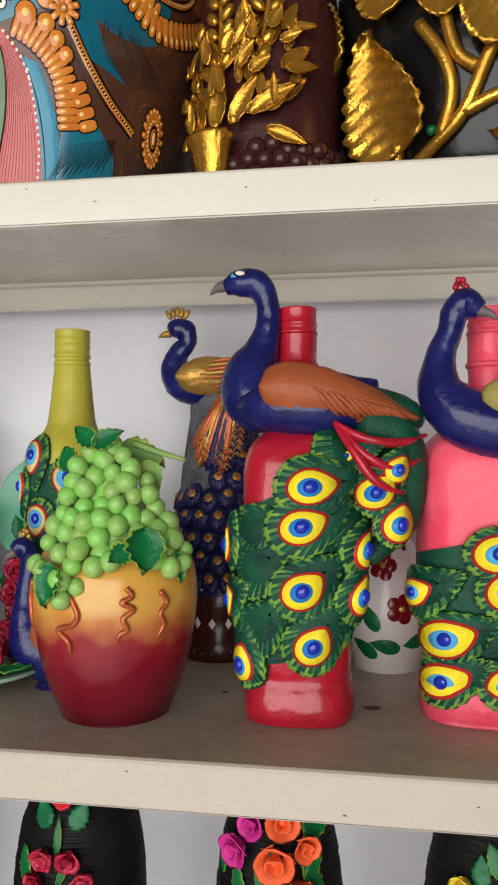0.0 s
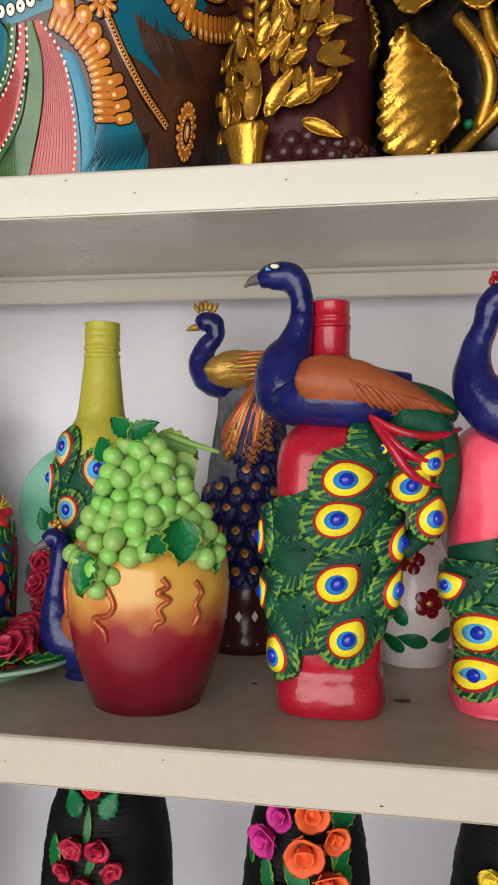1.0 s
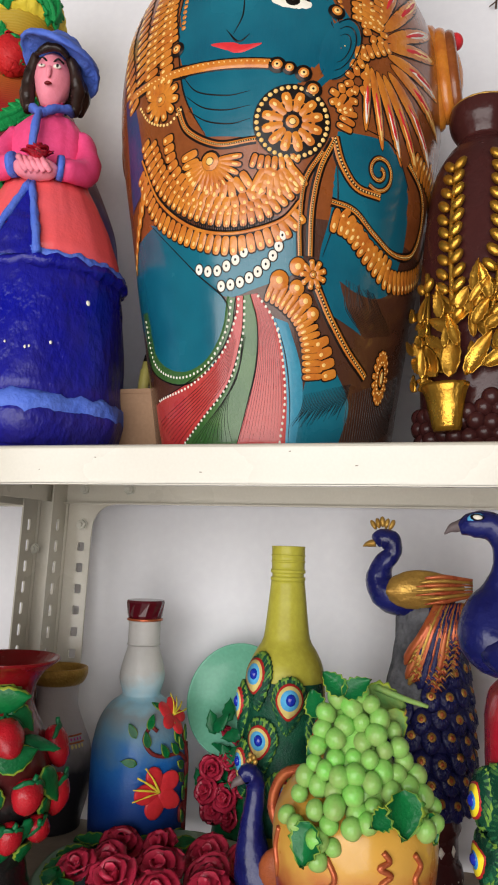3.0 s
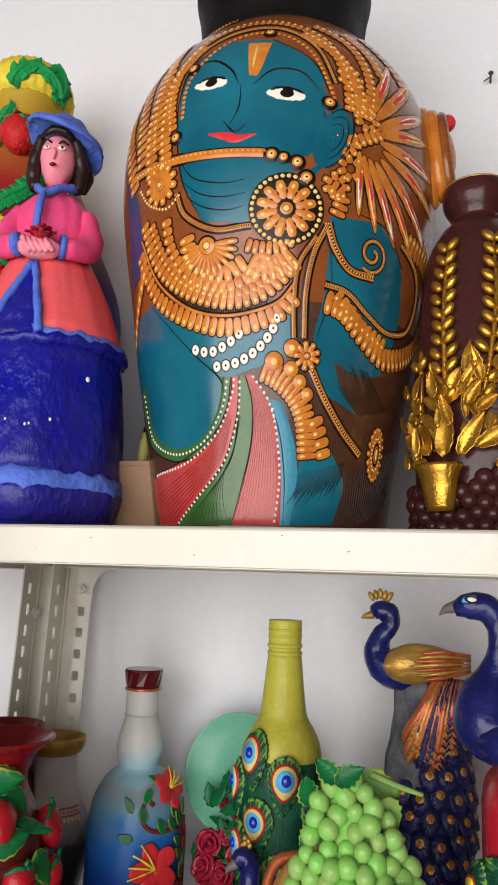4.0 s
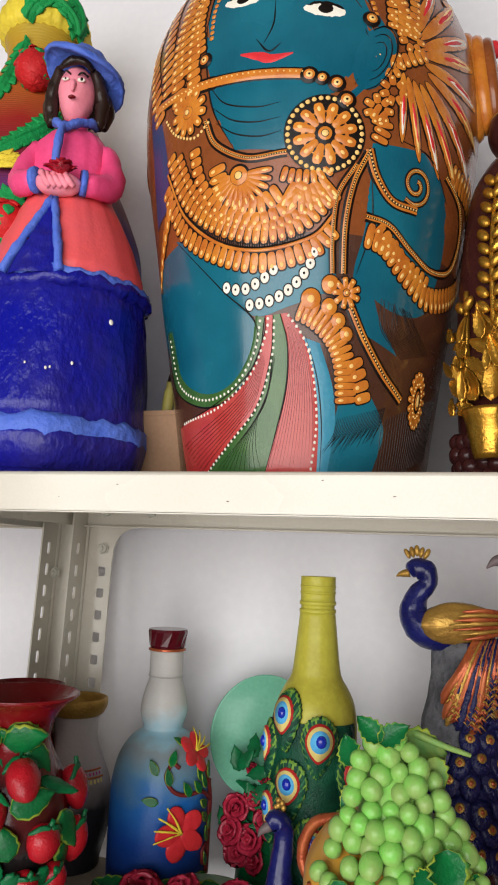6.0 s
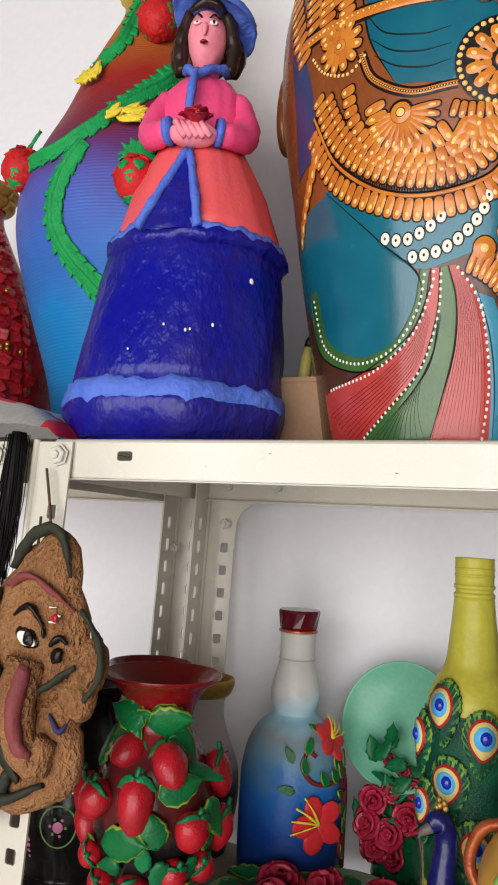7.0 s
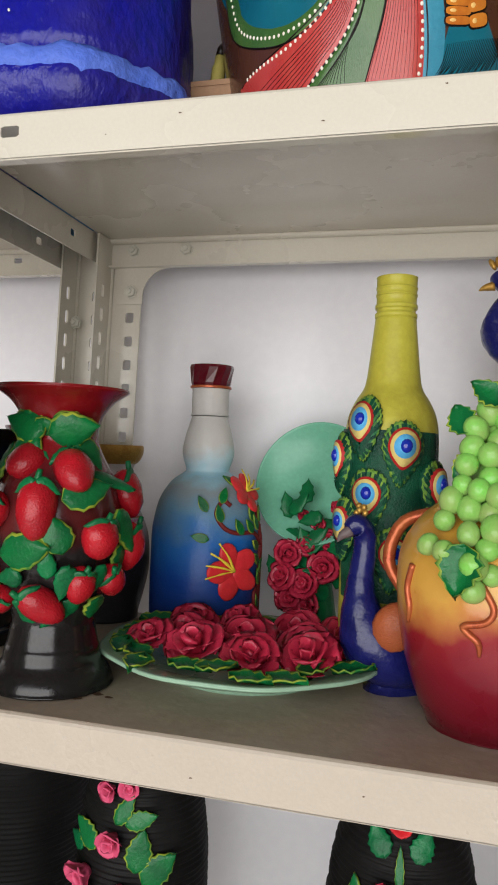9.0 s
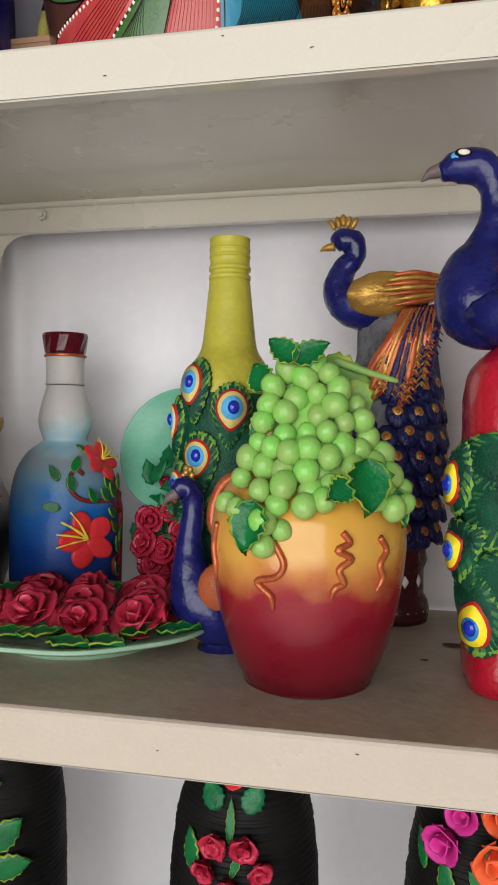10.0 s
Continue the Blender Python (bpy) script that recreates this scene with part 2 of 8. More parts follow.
VIOLET = paint("violet_paint", (0.07, 0.03, 0.12), 0.35, (0.02, 0.06, 0.14), 0.8, blotch=24, coat=0.2)
DRAGONVASE = ridged("sunset_bands", (0.2, 0.3, 0.5), 95, 0.45, strength=0.22,
                    ramp=[(0.0, (0.006, 0.13, 0.30)), (0.14, (0.010, 0.18, 0.46)), (0.20, (0.035, 0.13, 0.46)), (0.27, (0.085, 0.095, 0.40)), (0.305, (0.13, 0.035, 0.17)),
                          (0.33, (0.18, 0.02, 0.05)), (0.40, (0.32, 0.02, 0.016)), (0.47, (0.46, 0.12, 0.02)), (0.56, (0.5, 0.34, 0.03))])
CLAYGREEN = paint("clay_green", (0.012, 0.30, 0.075), 0.55, (0.008, 0.20, 0.05), blotch=60, bump=0.6, depth=0.001)
CLAYYELLOW = paint("clay_yellow", (0.80, 0.62, 0.06), 0.55, (0.68, 0.48, 0.03), blotch=60, bump=0.5)
CLAYRED = paint("clay_red", (0.52, 0.018, 0.02), 0.5, (0.36, 0.012, 0.016), blotch=60, bump=0.5)
MOSAIC = paint("deep_red_chips", (0.24, 0.008, 0.010), 0.3, (0.42, 0.014, 0.016), 0.8, blotch=90, coat=0.4, bump=0.5)
WOOD = paint("carved_coir_wood", (0.31, 0.145, 0.060), 0.75, (0.15, 0.063, 0.025), 0.85, grain=170, blotch=24, bump=1.0, depth=0.0030, stretch=(2, 2, 1.5), dirt=0.6)
WOODDARK = paint("dark_green_line", (0.020, 0.022, 0.014), 0.6, (0.05, 0.05, 0.03), grain=300, bump=0.6)
WOODRED = paint("dull_red_line", (0.20, 0.045, 0.045), 0.6, (0.13, 0.03, 0.04), grain=300, bump=0.6)
WOODBLUE = paint("dull_blue_line", (0.035, 0.03, 0.09), 0.6, grain=300, bump=0.6)
CARDBOARD = paint("brown_cardboard", (0.27, 0.16, 0.095), 0.8, (0.22, 0.13, 0.075), blotch=20)
FOIL = paint("white_wrapper", (0.74, 0.72, 0.70), 0.3, (0.60, 0.58, 0.56), blotch=14, coat=0.3)
GREYFOIL = paint("silver_grey_wrapper", (0.52, 0.50, 0.48), 0.3, (0.30, 0.28, 0.27), blotch=20, metal=0.4)
WHITEGLAZE = paint("white_glaze", (0.66, 0.62, 0.60), 0.25, (0.58, 0.54, 0.52), coat=0.4)
NEONPINK = paint("pale_pink_dab", (0.75, 0.25, 0.45), 0.5, blotch=90)
MAGENTA = paint("magenta_petal", (0.55, 0.03, 0.25), 0.5, (0.35, 0.02, 0.14), blotch=60)
ORANGEPETAL = paint("orange_petal", (0.78, 0.13, 0.04), 0.5, (0.60, 0.08, 0.03), blotch=60)
BLUEPETAL = paint("blue_petal", (0.06, 0.09, 0.30), 0.5, blotch=60)
PALEPINKROSE = paint("dusty_pink_petal", (0.62, 0.09, 0.18), 0.45, (0.42, 0.04, 0.10), blotch=60, bump=0.3)

# ---- building helpers ----


LUMPY = {NAVY: 0.0007, INK: 0.0009, BIRDORANGE: 0.0005, ROSE: 0.0026, BERRY: 0.0009, RED: 0.0006, ROSEPINK: 0.0006, GRAPE: 0.0005, COBALT: 0.0016, FEATHERDARK: 0.0006, GOLD: 0.0003,
         WOOD: 0.0016, BLACK: 0.0004, CLAYRED: 0.0014, CLAYGREEN: 0.001, CLAYYELLOW: 0.001, PALEPINKROSE: 0.001, BERRYPINK: 0.0008, GREEN: 0.0007, JUG: 0.0003}


def part(name, bm, material, parent, label="", smooth=True):
    """Link a bmesh as one mesh object under a thing or a part."""
    me = bpy.data.meshes.new(name)
    bmesh.ops.recalc_face_normals(bm, faces=bm.faces)
    first = material[0] if isinstance(material, (list, tuple)) else material
    rough = LUMPY.get(first, 0.0)
    if rough:
        # hand-made unevenness
        bm.normal_update()
        for v in bm.verts:
            k = noise.noise(v.co * 95) + 0.7 * noise.noise(v.co * 230 + Vector((3, 1, 2)))
            v.co += v.normal * rough * k
    for f in bm.faces:
        f.smooth = smooth
    bm.to_mesh(me)
    bm.free()
    for m in material if isinstance(material, (list, tuple)) else [material]:
        me.materials.append(m)
    ob = new(name, me)
    ob.parent = parent
    if label:
        ob["label"] = label
    return ob


def thing(name, place, label, category, group="", turn=0.0):
    ob = new(name)
    ob.empty_display_size = 0.02
    ob.matrix_basis = pose(*place, 0, 0, turn)
    return tagged(ob, label, category, group)


def smooth_line(pts, n=6, closed=False):
    """Catmull-Rom through points of any dimension."""
    p = [np.array(q, float) for q in pts]
    if len(p) < 3:
        return [p[0] + (p[-1] - p[0]) * i / n for i in range(n + 1)]
    out = []
    count = len(p) if closed else len(p) - 1
    for i in range(count):
        if closed:
            a, b, c, d = (p[(i + k) % len(p)] for k in (-1, 0, 1, 2))
        else:
            b, c = p[i], p[i + 1]
            a = p[i - 1] if i else 2 * b - c
            d = p[i + 2] if i + 2 < len(p) else 2 * c - b
        for k in range(n):
            t = k / n
            out.append(0.5 * (2 * b + (c - a) * t + (2 * a - 5 * b + 4 * c - d) * t * t + (3 * b - 3 * c + d - a) * t ** 3))
    if not closed:
        out.append(p[-1])
    return out


def grid(bm, rows, wrap=False, mi=0, cap=False):
    """Faces between rows of points; wrap joins each row's end to its start."""
    vs = [[bm.verts.new(p) for p in row] for row in rows]
    made = []
    for r0, r1 in zip(vs, vs[1:]):
        n = len(r0)
        for i in range(n if wrap else n - 1):
            j = (i + 1) % n
            made.append(bm.faces.new((r0[i], r0[j], r1[j], r1[i])))
    if cap and wrap:
        made += [bm.faces.new(vs[0]), bm.faces.new(vs[-1][::-1])]
    for f in made:
        f.material_index = mi
    return vs


class Round:
    """A turned body: profile (radius, height) from base to rim; section scales the radius by angle (0 faces the viewer)."""

    def __init__(self, profile, section=None, sub=5, unit=0.05):
        self.line = smooth_line(profile, sub)
        self.zs = np.array([p[1] for p in self.line])
        self.rs = np.array([p[0] for p in self.line])
        self.section, self.unit = section, unit

    def r(self, z):
        order = np.argsort(self.zs, kind="stable")
        return float(np.interp(z, self.zs[order], self.rs[order]))

    def at(self, u, z, h=0.0):
        """The place u metres round (at the unit radius) and z up, h off the surface."""
        a = u / self.unit
        k = self.section(a) if self.section else 1.0
        slope = (self.r(z + 0.004) - self.r(z - 0.004)) / 0.008
        c = 1 / math.sqrt(1 + slope * slope)
        rad = self.r(z) * k + h * c
        return (rad * math.sin(a), -rad * math.cos(a), z - h * slope * c)

    def mesh(self, seg=64, inside=0.0):
        bm = bmesh.new()
        line = list(self.line)
        if inside:
            line += [np.array([max(0.002, r - inside), z]) for r, z in reversed(self.line)][:max(2, len(self.line) // 2)]
        rows = []
        for r, z in line:
            rows.append([(max(r, 1e-4) * (self.section(a) if self.section else 1) * math.sin(a), -max(r, 1e-4) * (self.section(a) if self.section else 1) * math.cos(a), z)
                         for a in (2 * math.pi * i / seg for i in range(seg))])
        grid(bm, rows, wrap=True, cap=True)
        return bm


def squarish(hx, hy, n=4.0):
    """A rounded-box section for Round, relative to hx."""
    return lambda a: ((abs(math.sin(a)) ** n + (abs(math.cos(a)) * hx / hy) ** n) ** (-1 / n))


def tube(bm, pts, radii, seg=8, n=5, mi=0, flat=1.0):
    """A round bar along a smooth line; radii: a number or one for each control point."""
    k = len(pts)
    rr = [radii] * k if isinstance(radii, (int, float)) else list(radii)
    line = smooth_line([(*p, r) for p, r in zip(pts, rr)], n)
    rows, last = [], Vector((0.3, 0.2, 1)).normalized()
    for i, q in enumerate(line):
        a = Vector(line[max(i - 1, 0)][:3])
        b = Vector(line[min(i + 1, len(line) - 1)][:3])
        d = (b - a).normalized()
        side = d.cross(last)
        side = side.normalized() if side.length > 1e-4 else d.orthogonal().normalized()
        last = side.cross(d).normalized()
        r = max(float(q[3]), 1e-4)
        rows.append([Vector(q[:3]) + r * (math.cos(2 * math.pi * j / seg) * side + flat * math.sin(2 * math.pi * j / seg) * last) for j in range(seg)])
    grid(bm, rows, wrap=True, mi=mi, cap=True)


def ball(bm, centre, size, turn=None, seg=14, rings=9, mi=0, shape=None):
    """An ellipsoid; size: radii; shape(t) scales the girth from bottom (0) to top (1)."""
    m = Matrix.Translation(centre) @ (turn.to_4x4() if turn else Matrix.Identity(4))
    rows = []
    for i in range(rings + 1):
        th = math.pi * (0.02 + 0.96 * i / rings)
        g = math.sin(th) * (shape(i / rings) if shape else 1)
        rows.append([m @ Vector((size[0] * g * math.cos(2 * math.pi * j / seg), size[1] * g * math.sin(2 * math.pi * j / seg), -size[2] * math.cos(th))) for j in range(seg)])
    grid(bm, rows, wrap=True, mi=mi, cap=True)


def box(bm, lo, hi, mi=0, bevel=0.0):
    vs = [bm.verts.new((x, y, z)) for x in (lo[0], hi[0]) for y in (lo[1], hi[1]) for z in (lo[2], hi[2])]
    fs = [bm.faces.new([vs[i] for i in q]) for q in ((0, 1, 3, 2), (4, 6, 7, 5), (0, 4, 5, 1), (2, 3, 7, 6), (0, 2, 6, 4), (1, 5, 7, 3))]
    for f in fs:
        f.material_index = mi
    if bevel:
        es = list({e for f in fs for e in f.edges})
        bmesh.ops.bevel(bm, geom=es, offset=bevel, segments=2, affect="EDGES")


def leaf(bm, m, length, width, cup=0.15, veins=5, serr=0.12, thick=0.0012, mi=0, n=10, curl=0.0, tip=1.0, edged=True, vein=0.05, belly=0.75, skew=0.25):
    """A leaf from its stalk along +y, upper side +z: veined, toothed, with thickness."""
    top, low = [], []
    for i in range(n + 1):
        t = i / n
        w = width * 0.5 * (math.sin(math.pi * min(1, t ** belly)) ** 0.8) * (1 + serr * (1 if i % 2 else -1)) + 0.0002
        row_t, row_l = [], []
        for j in range(-3, 4):
            s = (0, 0.5, 0.86, 1)[abs(j)] * (1 if j > 0 else -1)
            z = cup * width * (s * s) * 0.6 + vein * width * math.cos(veins * 2 * math.pi * (t - abs(s) * skew)) * abs(s) - curl * length * t * t
            if j == 0:
                z -= 0.05 * width
            p = Vector((s * w, length * (t * tip - 0.06 * abs(s)), z))
            row_t.append(m @ p)
            row_l.append(m @ (p - Vector((0, 0, thick))))
        top.append(row_t)
        low.append(row_l)
    ring = [a + b[::-1] for a, b in zip(top, low)]
    vs = grid(bm, ring, wrap=True, mi=mi, cap=True)
    if edged and mi == 0:
        rim = {v for r in vs for v in (r[0], r[6])}
        for r in vs:
            for v in (r[0], r[6]):
                for f in v.link_faces:
                    f.material_index = 1


def rose(bm, m, size, mi=0, rings=((3, 0.30, 0.9), (4, 0.55, 0.75), (5, 0.85, 0.5)), seed=1):
    """A modelled rose facing +z: a bud and rings of cupped petals with thickness."""
    rnd = random.Random(seed)
    ball(bm, m @ Vector((0, 0, 0.30 * size)), (0.22 * size, 0.22 * size, 0.30 * size), m.to_3x3().normalized(), 8, 5, mi)
    for count, rad, height in rings:
        start = rnd.random() * 6
        for k in range(count):
            a0 = start + 2 * math.pi * k / count
            half = 1.25 * math.pi / count + 0.12
            top, low = [], []
            for i in range(5):
                t = i / 4
                rt, rl = [], []
                for j in range(7):
                    s = -1 + j / 3
                    a = a0 + half * s
                    flare = rad * (0.45 + 0.62 * t ** 1.3) * (1 + 0.06 * rnd.random())
                    z = height * t * (1 - 0.34 * s * s) * (1.0 if t < 0.9 else 0.94)
                    out = flare + (0.10 * t ** 3 if rad > 0.4 else 0)
                    rt.append(m @ Vector((out * math.cos(a) * size, out * math.sin(a) * size, z * size)))
                    q = out - 0.075
                    rl.append(m @ Vector((q * math.cos(a) * size, q * math.sin(a) * size, z * size)))
                top.append(rt)
                low.append(rl)
            grid(bm, [x + y[::-1] for x, y in zip(top, low)], wrap=True, mi=mi, cap=True)


def facing(place, out, spin=0.0, up=(0, 0, 1)):
    """A frame at place whose +z points along out and whose +y points up, spun by degrees."""
    z = Vector(out).normalized()
    y = Vector(up) - z * Vector(up).dot(z)
    y = y.normalized() if y.length > 1e-3 else z.orthogonal().normalized()
    x = y.cross(z)
    return Matrix.Translation(place) @ Matrix((x, y, z)).transposed().to_4x4() @ pose(0, 0, 0, 0, 0, spin)


def on(body, u, z, h=0.0, spin=0.0):
    """A frame on a Round: +z off the surface, +y up."""
    p = Vector(body.at(u, z, h))
    return facing(p, Vector(body.at(u, z, h + 0.01)) - p, spin)


def curved(body, outline, h=0.0006):
    """Place points (u, z) on a body."""
    return [body.at(u, z, h) for u, z in outline]


def band(bm, body, left, right, n=14, m=6, h=0.0006, mi=0):
    """A painted field on a body between two lines of (u, z)."""
    a = smooth_line(left, n)
    b = smooth_line(right, n)
    k = min(len(a), len(b))
    ia = np.linspace(0, len(a) - 1, k * 2)
    rows = []
    for s in ia:
        fa, fb = s / (len(a) - 1), s / (len(a) - 1)
        pa = np.array([np.interp(fa * (len(a) - 1), range(len(a)), [q[d] for q in a]) for d in (0, 1)])
        pb = np.array([np.interp(fb * (len(b) - 1), range(len(b)), [q[d] for q in b]) for d in (0, 1)])
        rows.append([body.at(*(pa + (pb - pa) * j / m), h * (1 if 0 < j < m else 0.4)) for j in range(m + 1)])
    grid(bm, rows, mi=mi)


def ribbon(bm, body, line, width, h=0.0008, mi=0, n=8, taper=False, closed=False):
    """A painted stroke of a given width along (u, z) control points."""
    pts = smooth_line(line, n, closed)
    if closed:
        pts.append(pts[0])
    rows = []
    for i, p in enumerate(pts):
        d = pts[min(i + 1, len(pts) - 1)] - pts[max(i - 1, 0)]
        d = d / (np.linalg.norm(d) + 1e-9)
        w = width * 0.5 * ((math.sin(math.pi * (0.06 + 0.9 * i / (len(pts) - 1)))) if taper else 1)
        nrm = np.array([-d[1], d[0]])
        rows.append([body.at(*(p + nrm * w * s), h * (1 if abs(s) < 1 else 0.3)) for s in (-1, -0.5, 0.5, 1)])
    grid(bm, rows, mi=mi)


def disc(bm, body, u, z, ru, rz, h=0.001, mi=0, seg=14, spin=0.0, dome=0.5, hole=0.0, sharp=0.0, square=1.0):
    """A painted dab: an ellipse on a body, slightly domed; sharp draws its upper end to a point."""
    c, s = math.cos(radians(spin)), math.sin(radians(spin))
    rows = []
    for k in ([hole] if hole else [0.02]) + [0.6, 1.0]:
        row = []
        for j in range(seg):
            a = 2 * math.pi * j / seg
            x = ru * k * math.copysign(abs(math.cos(a)) ** square, math.cos(a))
            y = rz * k * math.copysign(abs(math.sin(a)) ** square, math.sin(a))
            if sharp and y > 0:
                x *= 1 - sharp * (y / rz) ** 2
                y *= 1 + 0.5 * sharp
            row.append(body.at(u + c * x - s * y, z + s * x + c * y, h * (1.0 if k < 0.9 else dome)))
        rows.append(row)
    grid(bm, rows, wrap=True, mi=mi)


def along(line, step, n=10, closed=False):
    """Points and headings (degrees) at even steps along a smooth line of (u, z)."""
    pts = smooth_line(line, n, closed)
    if closed:
        pts.append(pts[0])
    seg = [np.linalg.norm(b - a) for a, b in zip(pts, pts[1:])]
    total = sum(seg)
    count = max(1, int(total / step))
    out, acc, i = [], 0.0, 0
    for k in range(count):
        want = (k + 0.5) * total / count
        while i < len(seg) - 1 and acc + seg[i] < want:
            acc += seg[i]
            i += 1
        f = (want - acc) / max(seg[i], 1e-9)
        p = pts[i] + (pts[i + 1] - pts[i]) * f
        d = pts[i + 1] - pts[i]
        out.append((p[0], p[1], math.degrees(math.atan2(d[1], d[0]))))
    return out

# ---- the room ----


def slab(name, lo, hi, material, bevel=0.0):
    bm = bmesh.new()
    box(bm, lo, hi, bevel=bevel)
    return tagged(part(name, bm, material, None, smooth=False), kind="structure")


WALL_Y = 0.345
tagged(slab("wall_north", (-2.6, WALL_Y, 0), (2.6, WALL_Y + 0.12, 2.9), PLASTER), "plain off-white plastered wall behind the racks", "wall")
tagged(slab("wall_west", (-2.72, -2.52, 0), (-2.6, WALL_Y + 0.12, 2.9), ROOM), "plain unseen side wall, dark to cut bounced light", "wall")
tagged(slab("wall_east", (2.6, -2.52, 0), (2.72, WALL_Y + 0.12, 2.9), ROOM), "plain unseen side wall, dark to cut bounced light", "wall")
# floor out of view, kept pale to throw light onto the shelf undersides
tagged(slab("floor", (-2.72, -2.52, -0.1), (2.72, WALL_Y + 0.12, 0.0), FLOORM), "plain unseen pale grey floor that bounces light up", "floor")
tagged(slab("ceiling", (-2.72, -2.52, 2.9), (2.72, WALL_Y + 0.12, 3.0), ROOM), "plain unseen ceiling, dark to cut bounced light", "ceiling")
bm = bmesh.new()
box(bm, (-2.6, -2.52, 0), (-1.55, -2.40, 2.9))
box(bm, (1.51, -2.52, 0), (2.6, -2.40, 2.9))
box(bm, (-1.55, -2.52, 2.24), (1.51, -2.40, 2.9))
box(bm, (-1.55, -2.52, 0), (1.51, -2.40, 0.24))
tagged(part("wall_south", bm, ROOM, None, smooth=False), "plain unseen wall, dark to cut bounced light, with a wide open shop window", "wall", kind="structure")
bm = bmesh.new()
box(bm, (-60, -90, -0.2), (60, -2.53, -0.104))
tagged(part("ground", bm, ASPHALT, None, smooth=False), "pale street ground outside the shop front", "ground", kind="structure")

# ---- the slotted-angle racks ----
MAIN, UPPER, LOWER = 1.05, 1.4385, 0.661
LIP = 0.0315
LEAN = math.tan(radians(2.6))


def holed(bm, origin, along_dir, across_dir, length, width, holes, thick, mi=0):
    """A steel strip with rounded slots on its centre line; holes: (place along, half length, half width, place across)."""
    o, e, c = Vector(origin), Vector(along_dir).normalized(), Vector(across_dir).normalized()
    nrm = e.cross(c)
    cuts = []
    for s, hl, hw, mid in sorted(holes):
        cuts.append((s - hl - 0.003, s + hl + 0.003, s, hl, hw, mid))

    def P(s, w, d):
        return bm.verts.new(o + e * s + c * w + nrm * d)

    def quad(a, b):
        vs = [[P(s, w, d) for s, w in ((a, 0), (b, 0), (b, width), (a, width))] for d in (0, thick)]
        fs = [bm.faces.new(vs[0]), bm.faces.new(vs[1][::-1])]
        for i, j in ((0, 1), (2, 3)):
            fs.append(bm.faces.new((vs[0][i], vs[1][i], vs[1][j], vs[0][j])))
        for f in fs:
            f.material_index = mi

    at = 0.0
    for a, b, s, hl, hw, mid in cuts:
        quad(at, a)
        k = 0.72
        ring = [(s - hl, mid - hw * k), (s - hl * k, mid - hw), (s + hl * k, mid - hw), (s + hl, mid - hw * k),
                (s + hl, mid + hw * k), (s + hl * k, mid + hw), (s - hl * k, mid + hw), (s - hl, mid + hw * k)]
        outer = [(a, 0), (b, 0), (b, width), (a, width)]
        made = []
        sides = []
        for d in (0, thick):
            r = [P(*q, d) for q in ring]
            q = [P(*x, d) for x in outer]
            made += [bm.faces.new((q[0], q[1], r[2], r[1])), bm.faces.new((q[1], q[2], r[4], r[3])), bm.faces.new((q[2], q[3], r[6], r[5])),
                     bm.faces.new((q[3], q[0], r[0], r[7])), bm.faces.new((q[0], r[1], r[0])), bm.faces.new((q[1], r[3], r[2])),
                     bm.faces.new((q[2], r[5], r[4])), bm.faces.new((q[3], r[7], r[6]))]
            sides.append((r, q))
        (r0, q0), (r1, q1) = sides
        for i in range(8):
            j = (i + 1) % 8
            made.append(bm.faces.new((r0[i], r0[j], r1[j], r1[i])))
        for i, j in ((0, 1), (2, 3)):
            made.append(bm.faces.new((q0[i], q0[j], q1[j], q1[i])))
        for f in made:
            f.material_index = mi
        at = b
    quad(at, length)


def post(parent, x, y, sx, sy, low=0.0, high=1.437):
    """An upright of slotted angle: corner at (x, y) at the upper shelf; flanges run sx along x and sy along y."""
    bm = bmesh.new()
    slots = [(0.02 + 0.0252 * i, 0.0054, 0.0046, 0.021) for i in range(int((high - low - 0.03) / 0.0252))]
    thin = [(s, 0.0068, 0.0030, w) for s, _, _, w in slots]
    up = Vector((0, LEAN, 1))
    foot = Vector((x, y - LEAN * (1.43 - low), low))
    holed(bm, foot, up, (sx, 0, 0), high - low, 0.036, [(s, hl, hw, 0.024) for s, hl, hw, _ in slots], 0.002)
    holed(bm, foot, up, (0, sy, 0), high - low, 0.036, thin, 0.002)
    tube(bm, [foot + Vector((sx * 0.001, sy * 0.001, 0)), foot + up * (high - low) + Vector((sx * 0.001, sy * 0.001, 0))], 0.0032, 10, 1)
    return part("post", bm, CREAM, parent, smooth=False)


